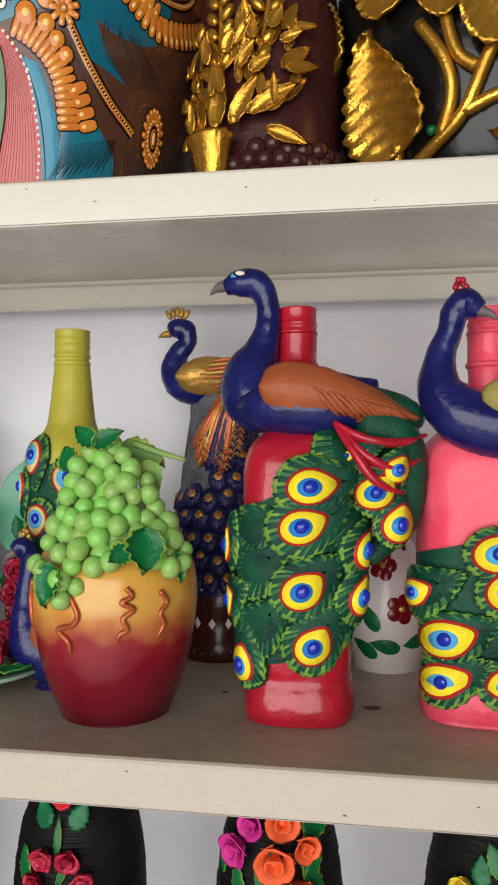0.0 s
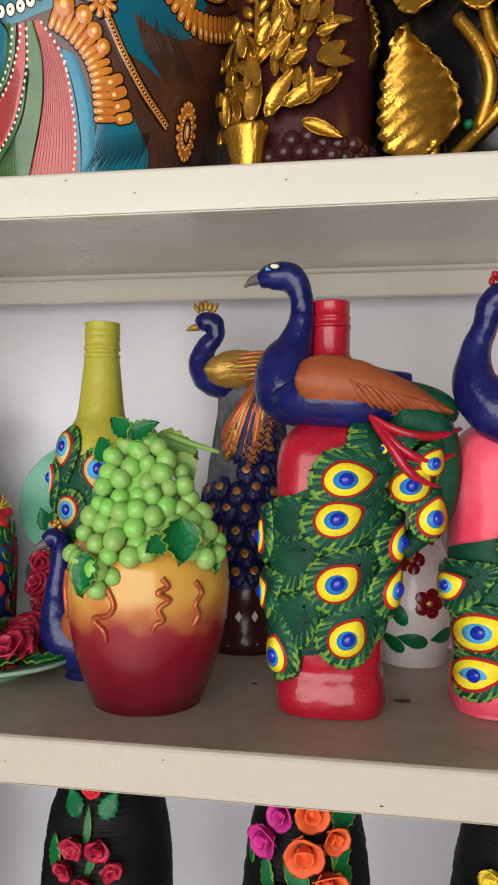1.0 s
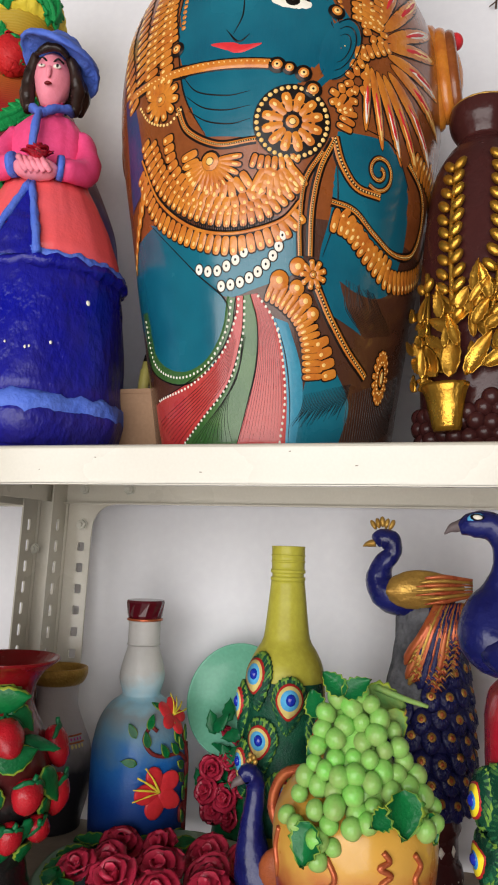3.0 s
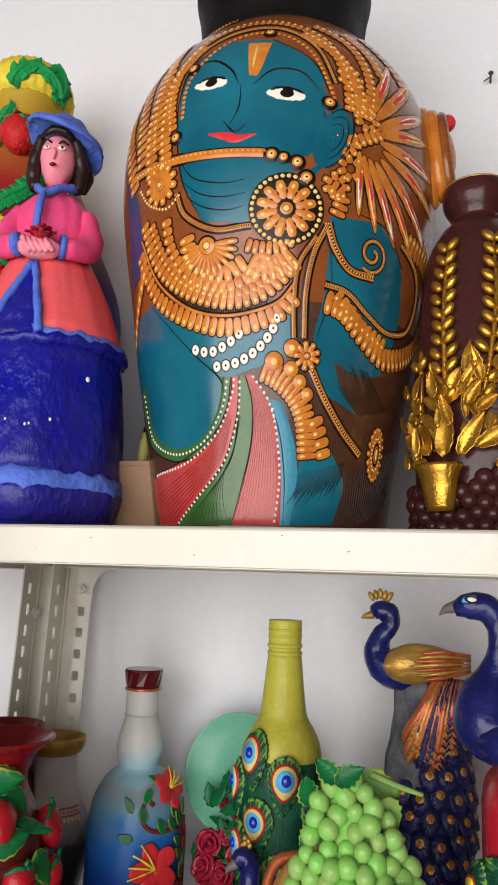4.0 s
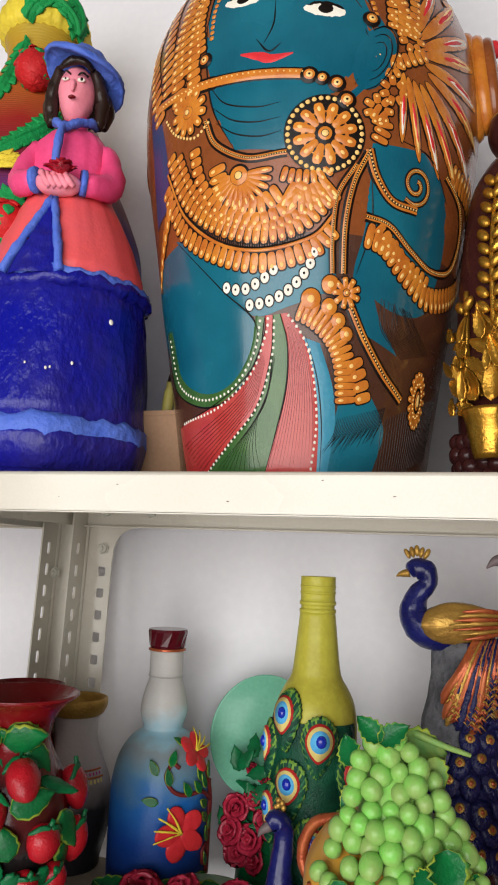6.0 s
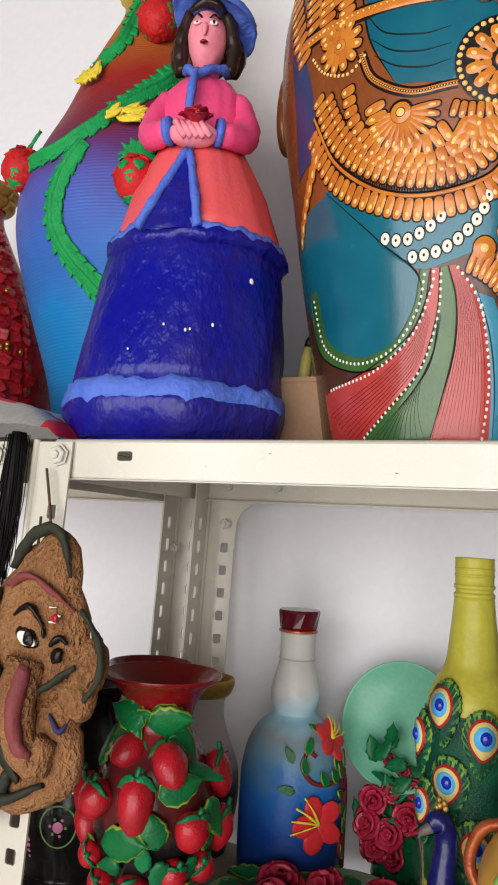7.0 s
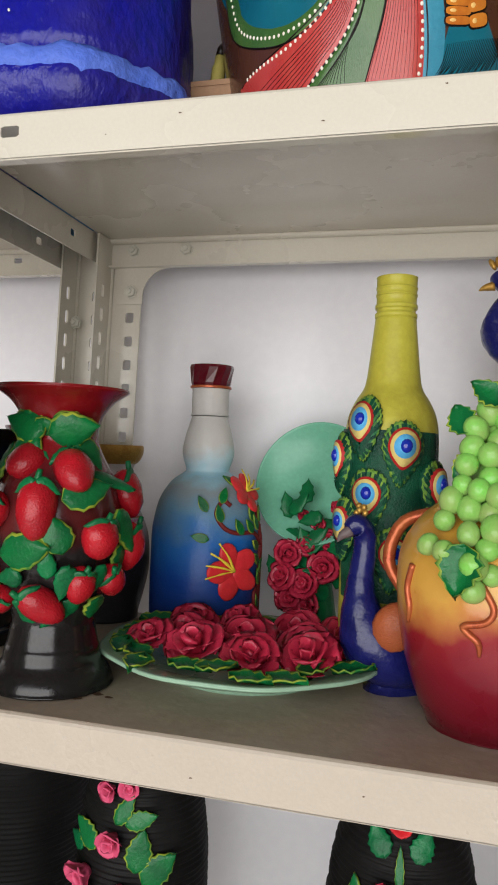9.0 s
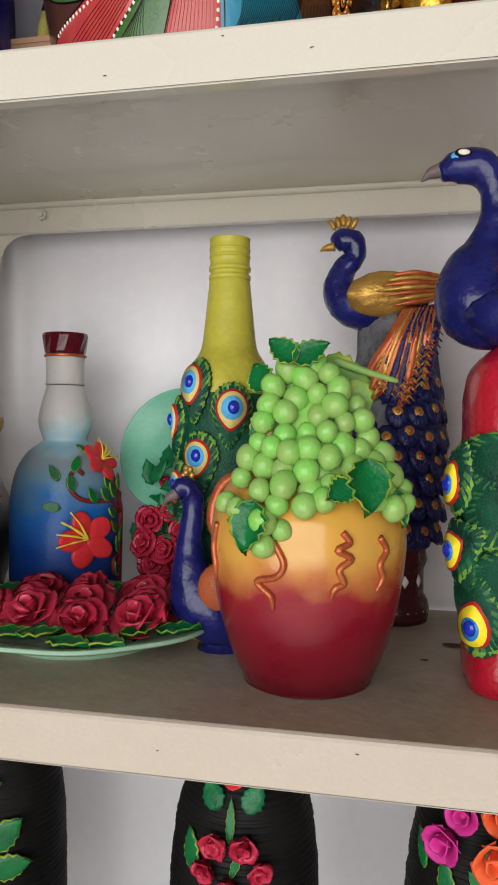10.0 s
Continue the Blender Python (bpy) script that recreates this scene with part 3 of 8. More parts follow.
def shelf(parent, x0, x1, yf, yb, top, slots=(), enamel=CREAM):
    """A pressed tray: sheet on top, lips turned down all round with a rolled lower edge."""
    bm = bmesh.new()
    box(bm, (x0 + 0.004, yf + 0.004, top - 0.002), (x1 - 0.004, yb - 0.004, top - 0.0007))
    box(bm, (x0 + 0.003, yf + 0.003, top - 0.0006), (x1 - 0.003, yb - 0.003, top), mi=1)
    tray = part("shelf", bm, [enamel, SHELFTOP], parent, "cream enamelled shelf tray with a darker brown top", False)
    d = LIP
    lipf = [(s - x0, 0.0068, 0.0038, 0.018) for s in slots]
    lipb = [(0.07, 0.005, 0.003, 0.018), (x1 - x0 - 0.07, 0.005, 0.003, 0.018)]
    for name, y, edge, s, cuts in (("front_lip", yf + 0.0015, yf + 0.0036, 1, lipf), ("back_lip", yb, yb - 0.0036, -1, lipb)):
        bm = bmesh.new()
        holed(bm, (x0, y, top - d), (1, 0, 0), (0, 0, 1), x1 - x0, d - 0.003, cuts, 0.0015)
        tube(bm, [(x0, edge, top - 0.0036), (x1, edge, top - 0.0036)], 0.0036, 12, 1)
        box(bm, (x0, edge - 0.0036 if s > 0 else edge - 0.006, top - d - 0.0008), (x1, edge + 0.006 if s > 0 else edge + 0.0036, top - d + 0.0010), bevel=0.0006)
        part(name, bm, enamel, tray, smooth=False)
    for x in (x0 + 0.0015, x1):
        bm = bmesh.new()
        holed(bm, (x, yf, top - d), (0, 1, 0), (0, 0, 1), yb - yf, d - 0.002, [(0.075, 0.0045, 0.0035, 0.016), (yb - yf - 0.075, 0.0045, 0.0035, 0.016)], -0.0015)
        part("side_lip", bm, enamel, tray, smooth=False)
    return tray


def hexbolt(parent, x, y, z, size=0.0062):
    bm = bmesh.new()
    rows = []
    for r, d in ((1.25, 0), (1.25, 0.0008), (1.0, 0.0009), (1.0, 0.0036), (0.86, 0.0044), (0.50, 0.0045), (0.50, 0.0058), (0.40, 0.0064)):
        rows.append([(x + size * r * math.cos(math.pi / 3 * i + 0.3), y - d, z + size * r * math.sin(math.pi / 3 * i + 0.3)) for i in range(6)])
    grid(bm, rows, wrap=True, cap=True)
    return part("bolt", bm, STEEL, parent, smooth=False)


rack = thing("steel_rack", (0, 0, 0), "cream enamelled slotted-angle steel rack with three shelves", "rack")
YB = 0.281
post(rack, -0.083, -0.0035, 1, 1)
post(rack, 0.842, -0.0035, -1, 1)
post(rack, -0.0600, YB + 0.0030, 1, -1)
post(rack, 0.842, YB + 0.0030, -1, -1)
shelf(rack, -0.066, 0.838, 0.0, YB, UPPER, (0.0, 0.76))
shelf(rack, -0.066, 0.838, -0.0175, YB - 0.012, MAIN, (0.0, 0.76), CREAMSHADE)
shelf(rack, -0.066, 0.838, -0.035, YB - 0.026, LOWER, (0.0, 0.76))
for bx, by, bz in ((-0.0335, YB - 0.0015, 1.4245), (0.0255, YB - 0.0015, 1.4245), (-0.0345, YB - 0.003, 1.381)):
    hexbolt(rack, bx, by, bz)
hexbolt(rack, -0.0575, -0.0056, 1.4245, 0.0075)
# gusset plate at the rear corner, with its hollow curved edge
bm = bmesh.new()
edge = [(-0.052, 1.4365), (-0.052, 1.368), (-0.022, 1.368)]
edge += [(-0.022 + 0.030 * (1 - math.cos(radians(a))), 1.376 + 0.030 * math.sin(radians(a))) for a in range(0, 91, 10)]
edge += [(0.012, 1.4365)]
front = [bm.verts.new((x, YB - 0.0018, z)) for x, z in edge]
back = [bm.verts.new((x, YB - 0.0002, z)) for x, z in edge]
bm.faces.new(front)
bm.faces.new(back[::-1])
for i in range(len(edge)):
    j = (i + 1) % len(edge)
    bm.faces.new((front[i], front[j], back[j], back[i]))
part("gusset", bm, CREAM, rack, smooth=False)

rack2 = thing("steel_rack", (0, 0, 0), "cream enamelled steel rack standing close beside the other", "rack")
post(rack2, -0.141, -0.0035, 1, 1)
post(rack2, -0.1045, YB + 0.012, 1, -1)
post(rack2, -1.04, -0.0035, 1, 1)
post(rack2, -1.04, YB + 0.012, 1, -1)
shelf(rack2, -1.036, -0.107, 0.003, YB + 0.010, UPPER - 0.004, (-0.17,))
shelf(rack2, -1.036, -0.107, -0.0145, YB - 0.002, MAIN - 0.004, (-0.17,))
shelf(rack2, -1.036, -0.107, -0.032, YB - 0.016, LOWER - 0.004, (-0.17,))
hexbolt(rack2, -0.118, -0.0056, 1.4235, 0.0075)
hexbolt(rack2, -0.10, YB + 0.002, 1.35)

# chipped paint and stains on the shelf edges
rnd = random.Random(5)


def chip(parent, x, y, z, s, flat=False):
    bm = bmesh.new()
    n = 9
    pts = []
    for i in range(n):
        a = 2 * math.pi * i / n
        r = s * (0.35 + 0.5 * rnd.random())
        pts.append((x + 1.7 * r * math.cos(a), y + (1.2 * r * math.sin(a) if flat else 0), z + (0 if flat else 0.7 * r * math.sin(a))))
    bm.faces.new([bm.verts.new(p) for p in pts])
    part("paint_chip", bm, CHIP, parent)


for x, z, s in ((0.21, 1.416, 0.0009), (0.33, 1.421, 0.0011), (0.52, 1.412, 0.0009), (0.12, 1.428, 0.0008), (0.435, 1.425, 0.0009), (0.28, 1.432, 0.0010), (0.07, 1.418, 0.0007)):
    chip(rack, x, -0.0004, z, s)
for x, z, s in ((0.15, 1.028, 0.0010), (0.36, 1.042, 0.0009), (0.50, 1.024, 0.0012), (0.58, 1.035, 0.0010), (0.25, 1.033, 0.0008)):
    chip(rack, x, -0.0179, z, s)
for x, y, s in ((0.055, 0.022, 0.006), (0.065, 0.032, 0.004), (0.075, 0.028, 0.003), (0.42, 0.16, 0.007), (0.435, 0.145, 0.004), (0.52, 0.10, 0.006), (0.40, 0.12, 0.003), (0.48, 0.19, 0.003)):
    chip(rack, x, y, MAIN + 0.0006, s, True)

# the nail in the wall
bm = bmesh.new()
tube(bm, [(0.463, WALL_Y + 0.01, 2.045), (0.463, WALL_Y - 0.018, 2.046)], 0.0013, 8, 1)
ball(bm, (0.463, WALL_Y - 0.018, 2.046), (0.0035, 0.0012, 0.0035), None, 10, 5)
tube(bm, [(0.463, WALL_Y - 0.012, 2.046), (0.461, WALL_Y - 0.014, 2.043), (0.455, WALL_Y - 0.006, 2.0445)], 0.0008, 6, 4)
part("nail", bm, CHIP, None)
tagged(bpy.data.objects["nail"], "small rusty nail driven into the white wall", "nail")

# ---- the things on the main shelf ----


def feather(parent, body, u, z, spin, long=0.044, wide=0.030, eye=0.0105, style=0, h=0.0):
    """A modelled peacock feather on a body: a domed blade of ridged barbs with a pale fringe, and a painted eye with a blue gem."""
    c, s = math.cos(radians(spin)), math.sin(radians(spin))

    def place(x, y, k):
        return body.at(u + 0.86 * (c * x - s * y), z + s * x + c * y, k)

    bm = bmesh.new()
    n = 52
    rings = ((0.05, 0.0066), (0.40, 0.0064), (0.62, 0.0058), (0.80, 0.0048), (0.93, 0.0037), (1.0, 0.0028), (1.0, -0.002))
    rows = []
    for k, lift in rings:
        row = []
        for i in range(n):
            a = 2 * math.pi * i / n
            x, y = math.cos(a), math.sin(a)
            barb = 1 if i % 2 else -1
            r = k * (1 + (0.035 * barb if k > 0.95 else 0))
            px = wide * 0.56 * r * x * (1 - 0.55 * max(0, y) ** 1.5)
            py = r * y * (long * 0.62 if y > 0 else long * 0.36) + (1 - k) * long * 0.34
            # barbs sweep towards the rounded end
            sweep = 0.05 * wide * k * k * (1 if x > 0 else -1)
            row.append(place(px + 0.2 * sweep, py - abs(sweep) * 0.6, h + lift + (0.0007 * barb if 0.3 < k < 0.99 else 0)))
        rows.append(row)
    vs = grid(bm, rows, wrap=True)
    for q, f in enumerate(bm.faces):
        ring, i = divmod(q, n)
        f.material_index = 0 if ring == 5 else (1 if ring == 4 and i % 5 < 4 or ring == 3 and i % 5 == 1 else (2 if i % 5 in (1, 3) and ring > 1 else 0))
    blade = part("feather", bm, [FEATHERDARK, FRINGE, FEATHER], parent)
    if not eye:
        return
    eye *= 0.92
    bm = bmesh.new()
    for k, lift, mi in ((1.30, 0.0072, 0), (1.13, 0.0078, 1), (0.84 if style == 1 else 0.66, 0.0084, 2)):
        row0, row1, mid = [], [], []
        for a in (2 * math.pi * q / 24 for q in range(24)):
            ex = eye * k * 0.88 * math.cos(a)
            ey = eye * k * math.sin(a)
            if ey > 0 and mi < 2:
                ex *= 1 - 0.45 * (ey / (eye * k)) ** 2
                ey *= 1.28
            row0.append(place(ex, ey, h + 0.001))
            row1.append(place(ex * 0.96, ey * 0.96, h + lift))
            mid.append(place(ex * 0.1, ey * 0.1, h + lift + 0.0004))
        grid(bm, [row0, row1, mid], wrap=True, mi=mi)
    m = on(body, u, z, h + 0.0084)
    ball(bm, m @ Vector((0.001, 0.0006, 0)), (eye * 0.42, eye * 0.50, 0.0030), (m @ pose(0, 0, 0, 0, 0, spin)).to_3x3(), 12, 6, mi=3)
    part("eye_spot", bm, [EYERED, (YELLOW, CREAMEYE, YELLOW)[style], (EYEBLUE, EYESKY, EYESKY)[style], GEM], blade, "yellow eye spot with a red rim and a blue gem")


def jug():
    t = thing("grape_jug", (0.3225, 0.071, MAIN), "amber and crimson jug covered in modelled green grapes", "jug")
    body = Round([(0.0005, 0.0), (0.0375, 0.0), (0.0420, 0.003), (0.0495, 0.020), (0.0575, 0.046), (0.0620, 0.074), (0.0630, 0.094), (0.0605, 0.112), (0.050, 0.130), (0.034, 0.144),
                  (0.016, 0.154), (0.0005, 0.157)], unit=0.06)
    part("body", body.mesh(72), JUG, t, "amber glaze running down into crimson")
    # brown tendrils
    for pts in (((-0.012, 0.098), (-0.006, 0.086), (-0.010, 0.078), (-0.022, 0.074), (-0.014, 0.066), (-0.013, 0.058)),
                ((0.026, 0.104), (0.030, 0.098), (0.023, 0.094), (0.031, 0.089), (0.024, 0.083), (0.027, 0.075), (0.022, 0.072), (0.020, 0.066)),
                ((0.050, 0.100), (0.055, 0.092), (0.050, 0.084), (0.053, 0.076), (0.049, 0.068)),
                ((-0.058, 0.104), (-0.062, 0.090), (-0.060, 0.078), (-0.063, 0.068))):
        bm = bmesh.new()
        tube(bm, [body.at(u, z, 0.0009) for u, z in pts], [0.0022] + [0.0021] * (len(pts) - 2) + [0.0009], 8, 6)
        part("tendril", bm, COPPER, t, "coppery brown clay tendril")
    # the handle at the far side
    bm = bmesh.new()
    tube(bm, [(-0.058, 0.02, 0.075), (-0.070, 0.022, 0.098), (-0.060, 0.02, 0.125), (-0.030, 0.012, 0.135)], [0.004, 0.0045, 0.0045, 0.004], 10)
    part("handle", bm, COPPER, t)
    # the grapes: a bunch that hangs from its top over the shoulder and leaves the belly open
    front = Euler((0, 0, radians(12))).to_matrix()
    edge_x = (-0.054, -0.044, -0.034, -0.025, -0.010, 0.011, 0.022, 0.033, 0.044, 0.055)
    edge_top = (0.126, 0.140, 0.170, 0.194, 0.206, 0.200, 0.186, 0.164, 0.144, 0.124)
    edge_low = (0.114, 0.104, 0.094, 0.096, 0.118, 0.124, 0.123, 0.119, 0.113, 0.108)

    def bulge(x, z):
        """How far the bunch stands out in front of the jug's axis."""
        reach = 0.029 + 0.036 * min(1.0, max(0.0, (0.206 - z) / 0.090))
        return math.sqrt(max(0.0001, reach * reach - 0.72 * x * x))

    bm = bmesh.new()
    ball(bm, (0, 0, 0), (0.0075, 0.0075, 0.0081), None, 20, 14)
    first = part("grape", bm, GRAPE, t)
    rnd = random.Random(11)
    spots, tries = [], 0
    while tries < 40000 and len(spots) < 190:
        tries += 1
        x, z = rnd.uniform(-0.053, 0.054), rnd.uniform(0.094, 0.212)
        if not np.interp(x, edge_x, edge_low) < z < np.interp(x, edge_x, edge_top):
            continue
        p = front @ Vector((x, -bulge(x, z) + rnd.uniform(-0.002, 0.006), z))
        if all((p - q).length > 0.0112 for q in spots):
            spots.append(p)
    for i, p in enumerate(spots):
        g = first if i == 0 else new("grape", first.data)
        g.parent = t
        k = rnd.choice((0.86, 0.96, 1.02, 1.08)) * rnd.uniform(0.96, 1.04)
        g.matrix_basis = Matrix.Translation(p) @ Euler((rnd.uniform(-0.7, 0.7), rnd.uniform(-0.7, 0.7), rnd.random() * 6)).to_matrix().to_4x4() @ Matrix.Diagonal((k, k, k * rnd.uniform(0.94, 1.1), 1))
    # the core that carries the bunch
    bm = bmesh.new()
    tube(bm, [front @ Vector(q) for q in ((0.002, -0.018, 0.112), (0.001, -0.022, 0.14), (-0.004, -0.018, 0.175), (-0.008, -0.010, 0.208))], [0.034, 0.030, 0.019, 0.008], 20)
    part("bunch_core", bm, GRAPE, t)
    # vine leaves
    for x, z, off, spin, ln, wd in ((-0.036, 0.120, 0.000, 172, 0.030, 0.026), (0.026, 0.144, 0.008, 176, 0.031, 0.031), (0.016, 0.132, 0.008, 120, 0.016, 0.016), (-0.030, 0.186, 0.000, 30, 0.022, 0.018),
                                    (-0.012, 0.203, 0.004, -55, 0.024, 0.016), (-0.012, 0.204, 0.004, 50, 0.024, 0.016), (0.046, 0.126, -0.002, 196, 0.022, 0.016), (-0.028, 0.172, -0.004, 150, 0.020, 0.014)):
        p = front @ Vector((x, -bulge(x, z) - off - 0.005, z))
        bm = bmesh.new()
        leaf(bm, facing(p, front @ Vector((1.2 * x / 0.06, -1, 0.35)), spin), ln, wd, 0.25, 5, 0.12, 0.0014, curl=0.12)
        part("vine_leaf", bm, LEAFY, t, "green vine leaf with yellow edges")
    # the curled leaf and stalk that stand out at the shoulder
    bm = bmesh.new()
    leaf(bm, facing((0.010, -0.016, 0.200), (0.35, -0.8, 0.6), -105), 0.034, 0.022, 0.55, 4, 0.10, 0.0016, curl=0.25)
    leaf(bm, facing((0.026, -0.020, 0.190), (0.5, -0.9, 0.2), -150), 0.026, 0.020, 0.45, 4, 0.10, 0.0016, curl=0.3)
    part("curled_leaf", bm, [MINT, LEAFEDGE], t, "curled yellow-green leaf")
    bm = bmesh.new()
    tube(bm, [(0.016, -0.012, 0.206), (0.036, -0.010, 0.199), (0.056, -0.006, 0.193)], [0.003, 0.0024, 0.0016], 8, 5)
    part("stalk", bm, MINT, t)
    return body


jug()


def bird(bm, s, blue, wing, beakm, crest=None, neck=1.0):
    """A modelled peacock facing -x on a bottle: breast, curved neck, head, beak, wing; s scales it."""
    S = Matrix.Scale(s, 4)

    def P(x, y, z):
        return S @ Vector((x, y, z))

    tube(bm, [P(*q) for q in ((0.075, 0.004, 0.028), (0.045, 0.0, 0.022), (0.012, -0.002, 0.018), (-0.018, -0.004, 0.018), (-0.0225, -0.002, 0.036), (-0.0150, 0, 0.056), (-0.0105, 0.0, 0.075),
                                     (-0.0110, 0, 0.094), (-0.0195, 0, 0.1080), (-0.034, 0, 0.1095), (-0.045, 0, 0.106))],
         [s * r for r in (0.004, 0.016, 0.024, 0.0270, 0.0225, 0.0142, 0.0102, 0.0094, 0.0114, 0.0104, 0.0056)], 22, 7, mi=blue)
    tube(bm, [P(-0.043, 0, 0.109), P(-0.051, 0, 0.106), P(-0.057, 0, 0.101)], [s * 0.0052, s * 0.0036, s * 0.0008], 10, 4, mi=beakm)
    return P


def peacock_bottle(place, red, wingm, feathers, style, mirror=False, name="peacock_bottle", label="", half=(0.0425, 0.040), tall=0.215, turn=0.0):
    t = thing(name, place, label, "bottle", "peacock bottles", turn)
    hx, hy = half
    body = Round([(0.0005, 0.0), (hx - 0.006, 0.0), (hx - 0.001, 0.004), (hx, 0.012), (hx - 0.001, 0.022), (hx - 0.0035, 0.032), (hx - 0.002, 0.046), (hx + 0.001, 0.10), (hx + 0.001, 0.165),
                  (hx, 0.190), (hx - 0.006, 0.206), (hx - 0.02, 0.218), (0.017, 0.224), (0.0155, 0.236), (0.0150, 0.250)], squarish(hx, hy, 3.4), unit=0.045)
    part("bottle_body", body.mesh(72), red, t)
    cap = Round([(0.0005, 0.240), (0.0150, 0.240), (0.0156, 0.244), (0.0152, 0.262), (0.0168, 0.2635), (0.0168, 0.267), (0.0156, 0.2685), (0.0156, 0.289), (0.0162, 0.2895), (0.0162, 0.292), (0.0154, 0.293),
                 (0.0154, 0.296), (0.0160, 0.2965), (0.0160, 0.299), (0.0152, 0.300), (0.0152, 0.309), (0.0144, 0.3105), (0.0005, 0.3108)], sub=2)
    cap_mesh = cap.mesh(40)
    bmesh.ops.translate(cap_mesh, vec=(-0.003, 0.010, 0.003), verts=cap_mesh.verts)
    part("cap", cap_mesh, red, t)
    return t, body


red_thing, red_body = peacock_bottle((0.4640, 0.0935, MAIN), RED, BIRDORANGE, [], 0, label="glossy red bottle with a modelled blue peacock and eyed feathers", half=(0.0415, 0.0465))
bm = bmesh.new()
bird(bm, 1.0, 0, 1, 2)
# bring the bird to the bottle's front and crown
bmesh.ops.transform(bm, matrix=pose(-0.015, -0.001, 0.224), verts=bm.verts)
# folded wing on the near side
rows = []
for i in range(41):
    tt = i / 40
    row = []
    for j in range(-12, 13):
        k = j / 12
        half = 0.0235 * math.sin(math.pi * min(1, 0.015 + 0.985 * tt ** 0.62)) ** 0.55 * (1 - 0.35 * tt)
        x = -0.026 + 0.116 * tt
        z = 0.246 - 0.006 * tt - 0.016 * tt * tt + half * k
        y = -0.054 + 0.014 * k * k + 0.028 * tt * tt - 0.004 * math.sin(math.pi * tt) + 0.0016 * max(0, min(1, 1.2 * tt - 0.7 * k)) * abs(math.sin(44 * tt - 7 * k)) * (abs(k) < 0.97)
        row.append((x, y, z))
    rows.append(row)
lows = [[(x, y + 0.016, z) for x, y, z in r] for r in rows]
grid(bm, [a + b[::-1] for a, b in zip(rows, lows)], wrap=True, mi=1, cap=True)
# quills along the wing's lower edge
for q in range(11):
    pts = []
    for e in range(4):
        tt = 0.34 + 0.045 * q + 0.05 * e
        k = 0.15 - 0.30 * e - 0.03 * q * (e == 0)
        half = 0.0235 * math.sin(math.pi * min(1, 0.015 + 0.985 * tt ** 0.62)) ** 0.55 * (1 - 0.35 * tt)
        pts.append((-0.026 + 0.116 * tt, -0.0545 + 0.014 * k * k + 0.028 * tt * tt - 0.004 * math.sin(math.pi * tt), 0.246 - 0.006 * tt - 0.016 * tt * tt + half * k))
    tube(bm, pts, [0.0006, 0.0019, 0.0022, 0.0010], 8, 4, mi=1)
# blue body that carries the wing
ball(bm, (0.004, -0.020, 0.232), (0.052, 0.030, 0.022), Euler((0, 0.05, 0)).to_matrix(), 20, 10, mi=0)
ball(bm, (0.05, -0.008, 0.230), (0.046, 0.022, 0.020), Euler((0, 0.12, 0)).to_matrix(), 18, 10, mi=3)
# painted eye patch
ball(bm, (-0.047, -0.0084, 0.3378), (0.0075, 0.0028, 0.0046), Euler((0, -0.2, 0)).to_matrix(), 12, 6, mi=4)
ball(bm, (-0.046, -0.0108, 0.3387), (0.0058, 0.0018, 0.0032), Euler((0, 0.1, 0)).to_matrix(), 10, 6, mi=5)
ball(bm, (-0.046, -0.0122, 0.3389), (0.0040, 0.0012, 0.0019), Euler((0, 0.1, 0)).to_matrix(), 10, 6, mi=6)
part("peacock_figure", bm, [NAVY, BIRDORANGE, BEAK, FEATHERDARK, EYESKY, LINE, PEARL], red_thing, "dark blue peacock with an orange-brown folded wing")
# dark green ground of the tail, swept down the bottle's face
bm = bmesh.new()
band(bm, red_body, [(-0.064, 0.142), (-0.064, 0.09), (-0.056, 0.046), (-0.04, 0.042)], [(0.060, 0.204), (0.052, 0.14), (0.034, 0.075), (0.018, 0.052)], 10, 12, 0.0022)
band(bm, red_body, [(0.030, 0.212), (0.026, 0.17)], [(0.078, 0.222), (0.066, 0.12)], 10, 10, 0.0036)
part("tail_ground", bm, FEATHERDARK, red_thing)
bm = bmesh.new()
tube(bm, [(0.045, -0.028, 0.222), (0.070, -0.018, 0.212), (0.080, -0.010, 0.180), (0.074, -0.012, 0.145), (0.052, -0.030, 0.12)], [0.016, 0.020, 0.018, 0.014, 0.006], 14, 6, flat=0.9)
part("tail_side", bm, FEATHERDARK, red_thing)
for u, z, spin, ln, wd, ey in ((0.008, 0.174, -78, 0.062, 0.036, 0.0125), (0.0036, 0.146, -62, 0.064, 0.037, 0.0125), (0.043, 0.128, -38, 0.056, 0.036, 0.0120), (0.004, 0.101, -45, 0.060, 0.036, 0.0125),
                               (0.0395, 0.095, -22, 0.056, 0.034, 0.0115), (0.010, 0.062, -30, 0.058, 0.036, 0.0120), (-0.050, 0.088, -60, 0.052, 0.034, 0.0120), (-0.0345, 0.0445, -12, 0.052, 0.033, 0.0118),
                               (-0.049, 0.129, -28, 0.050, 0.032, 0.0115)):
    feather(red_thing, red_body, u, z, spin, ln, wd * 1.05, ey, 0, 0.0036 + 0.024 * max(0, z - 0.04) + 0.012 * abs(u))
for u, z, spin in ((-0.026, 0.112, -50), (-0.024, 0.070, -40), (0.028, 0.152, -55), (-0.028, 0.142, -65), (0.024, 0.076, -30), (0.028, 0.196, -70), (-0.05, 0.06, -40)):
    feather(red_thing, red_body, u, z, spin, 0.056, 0.034, 0, 0, 0.002)
# the tail's outer side with more eyes, and red ribbons
side = Round([(0.021, 0.06), (0.0215, 0.12), (0.0215, 0.16), (0.021, 0.215)], unit=0.0215)


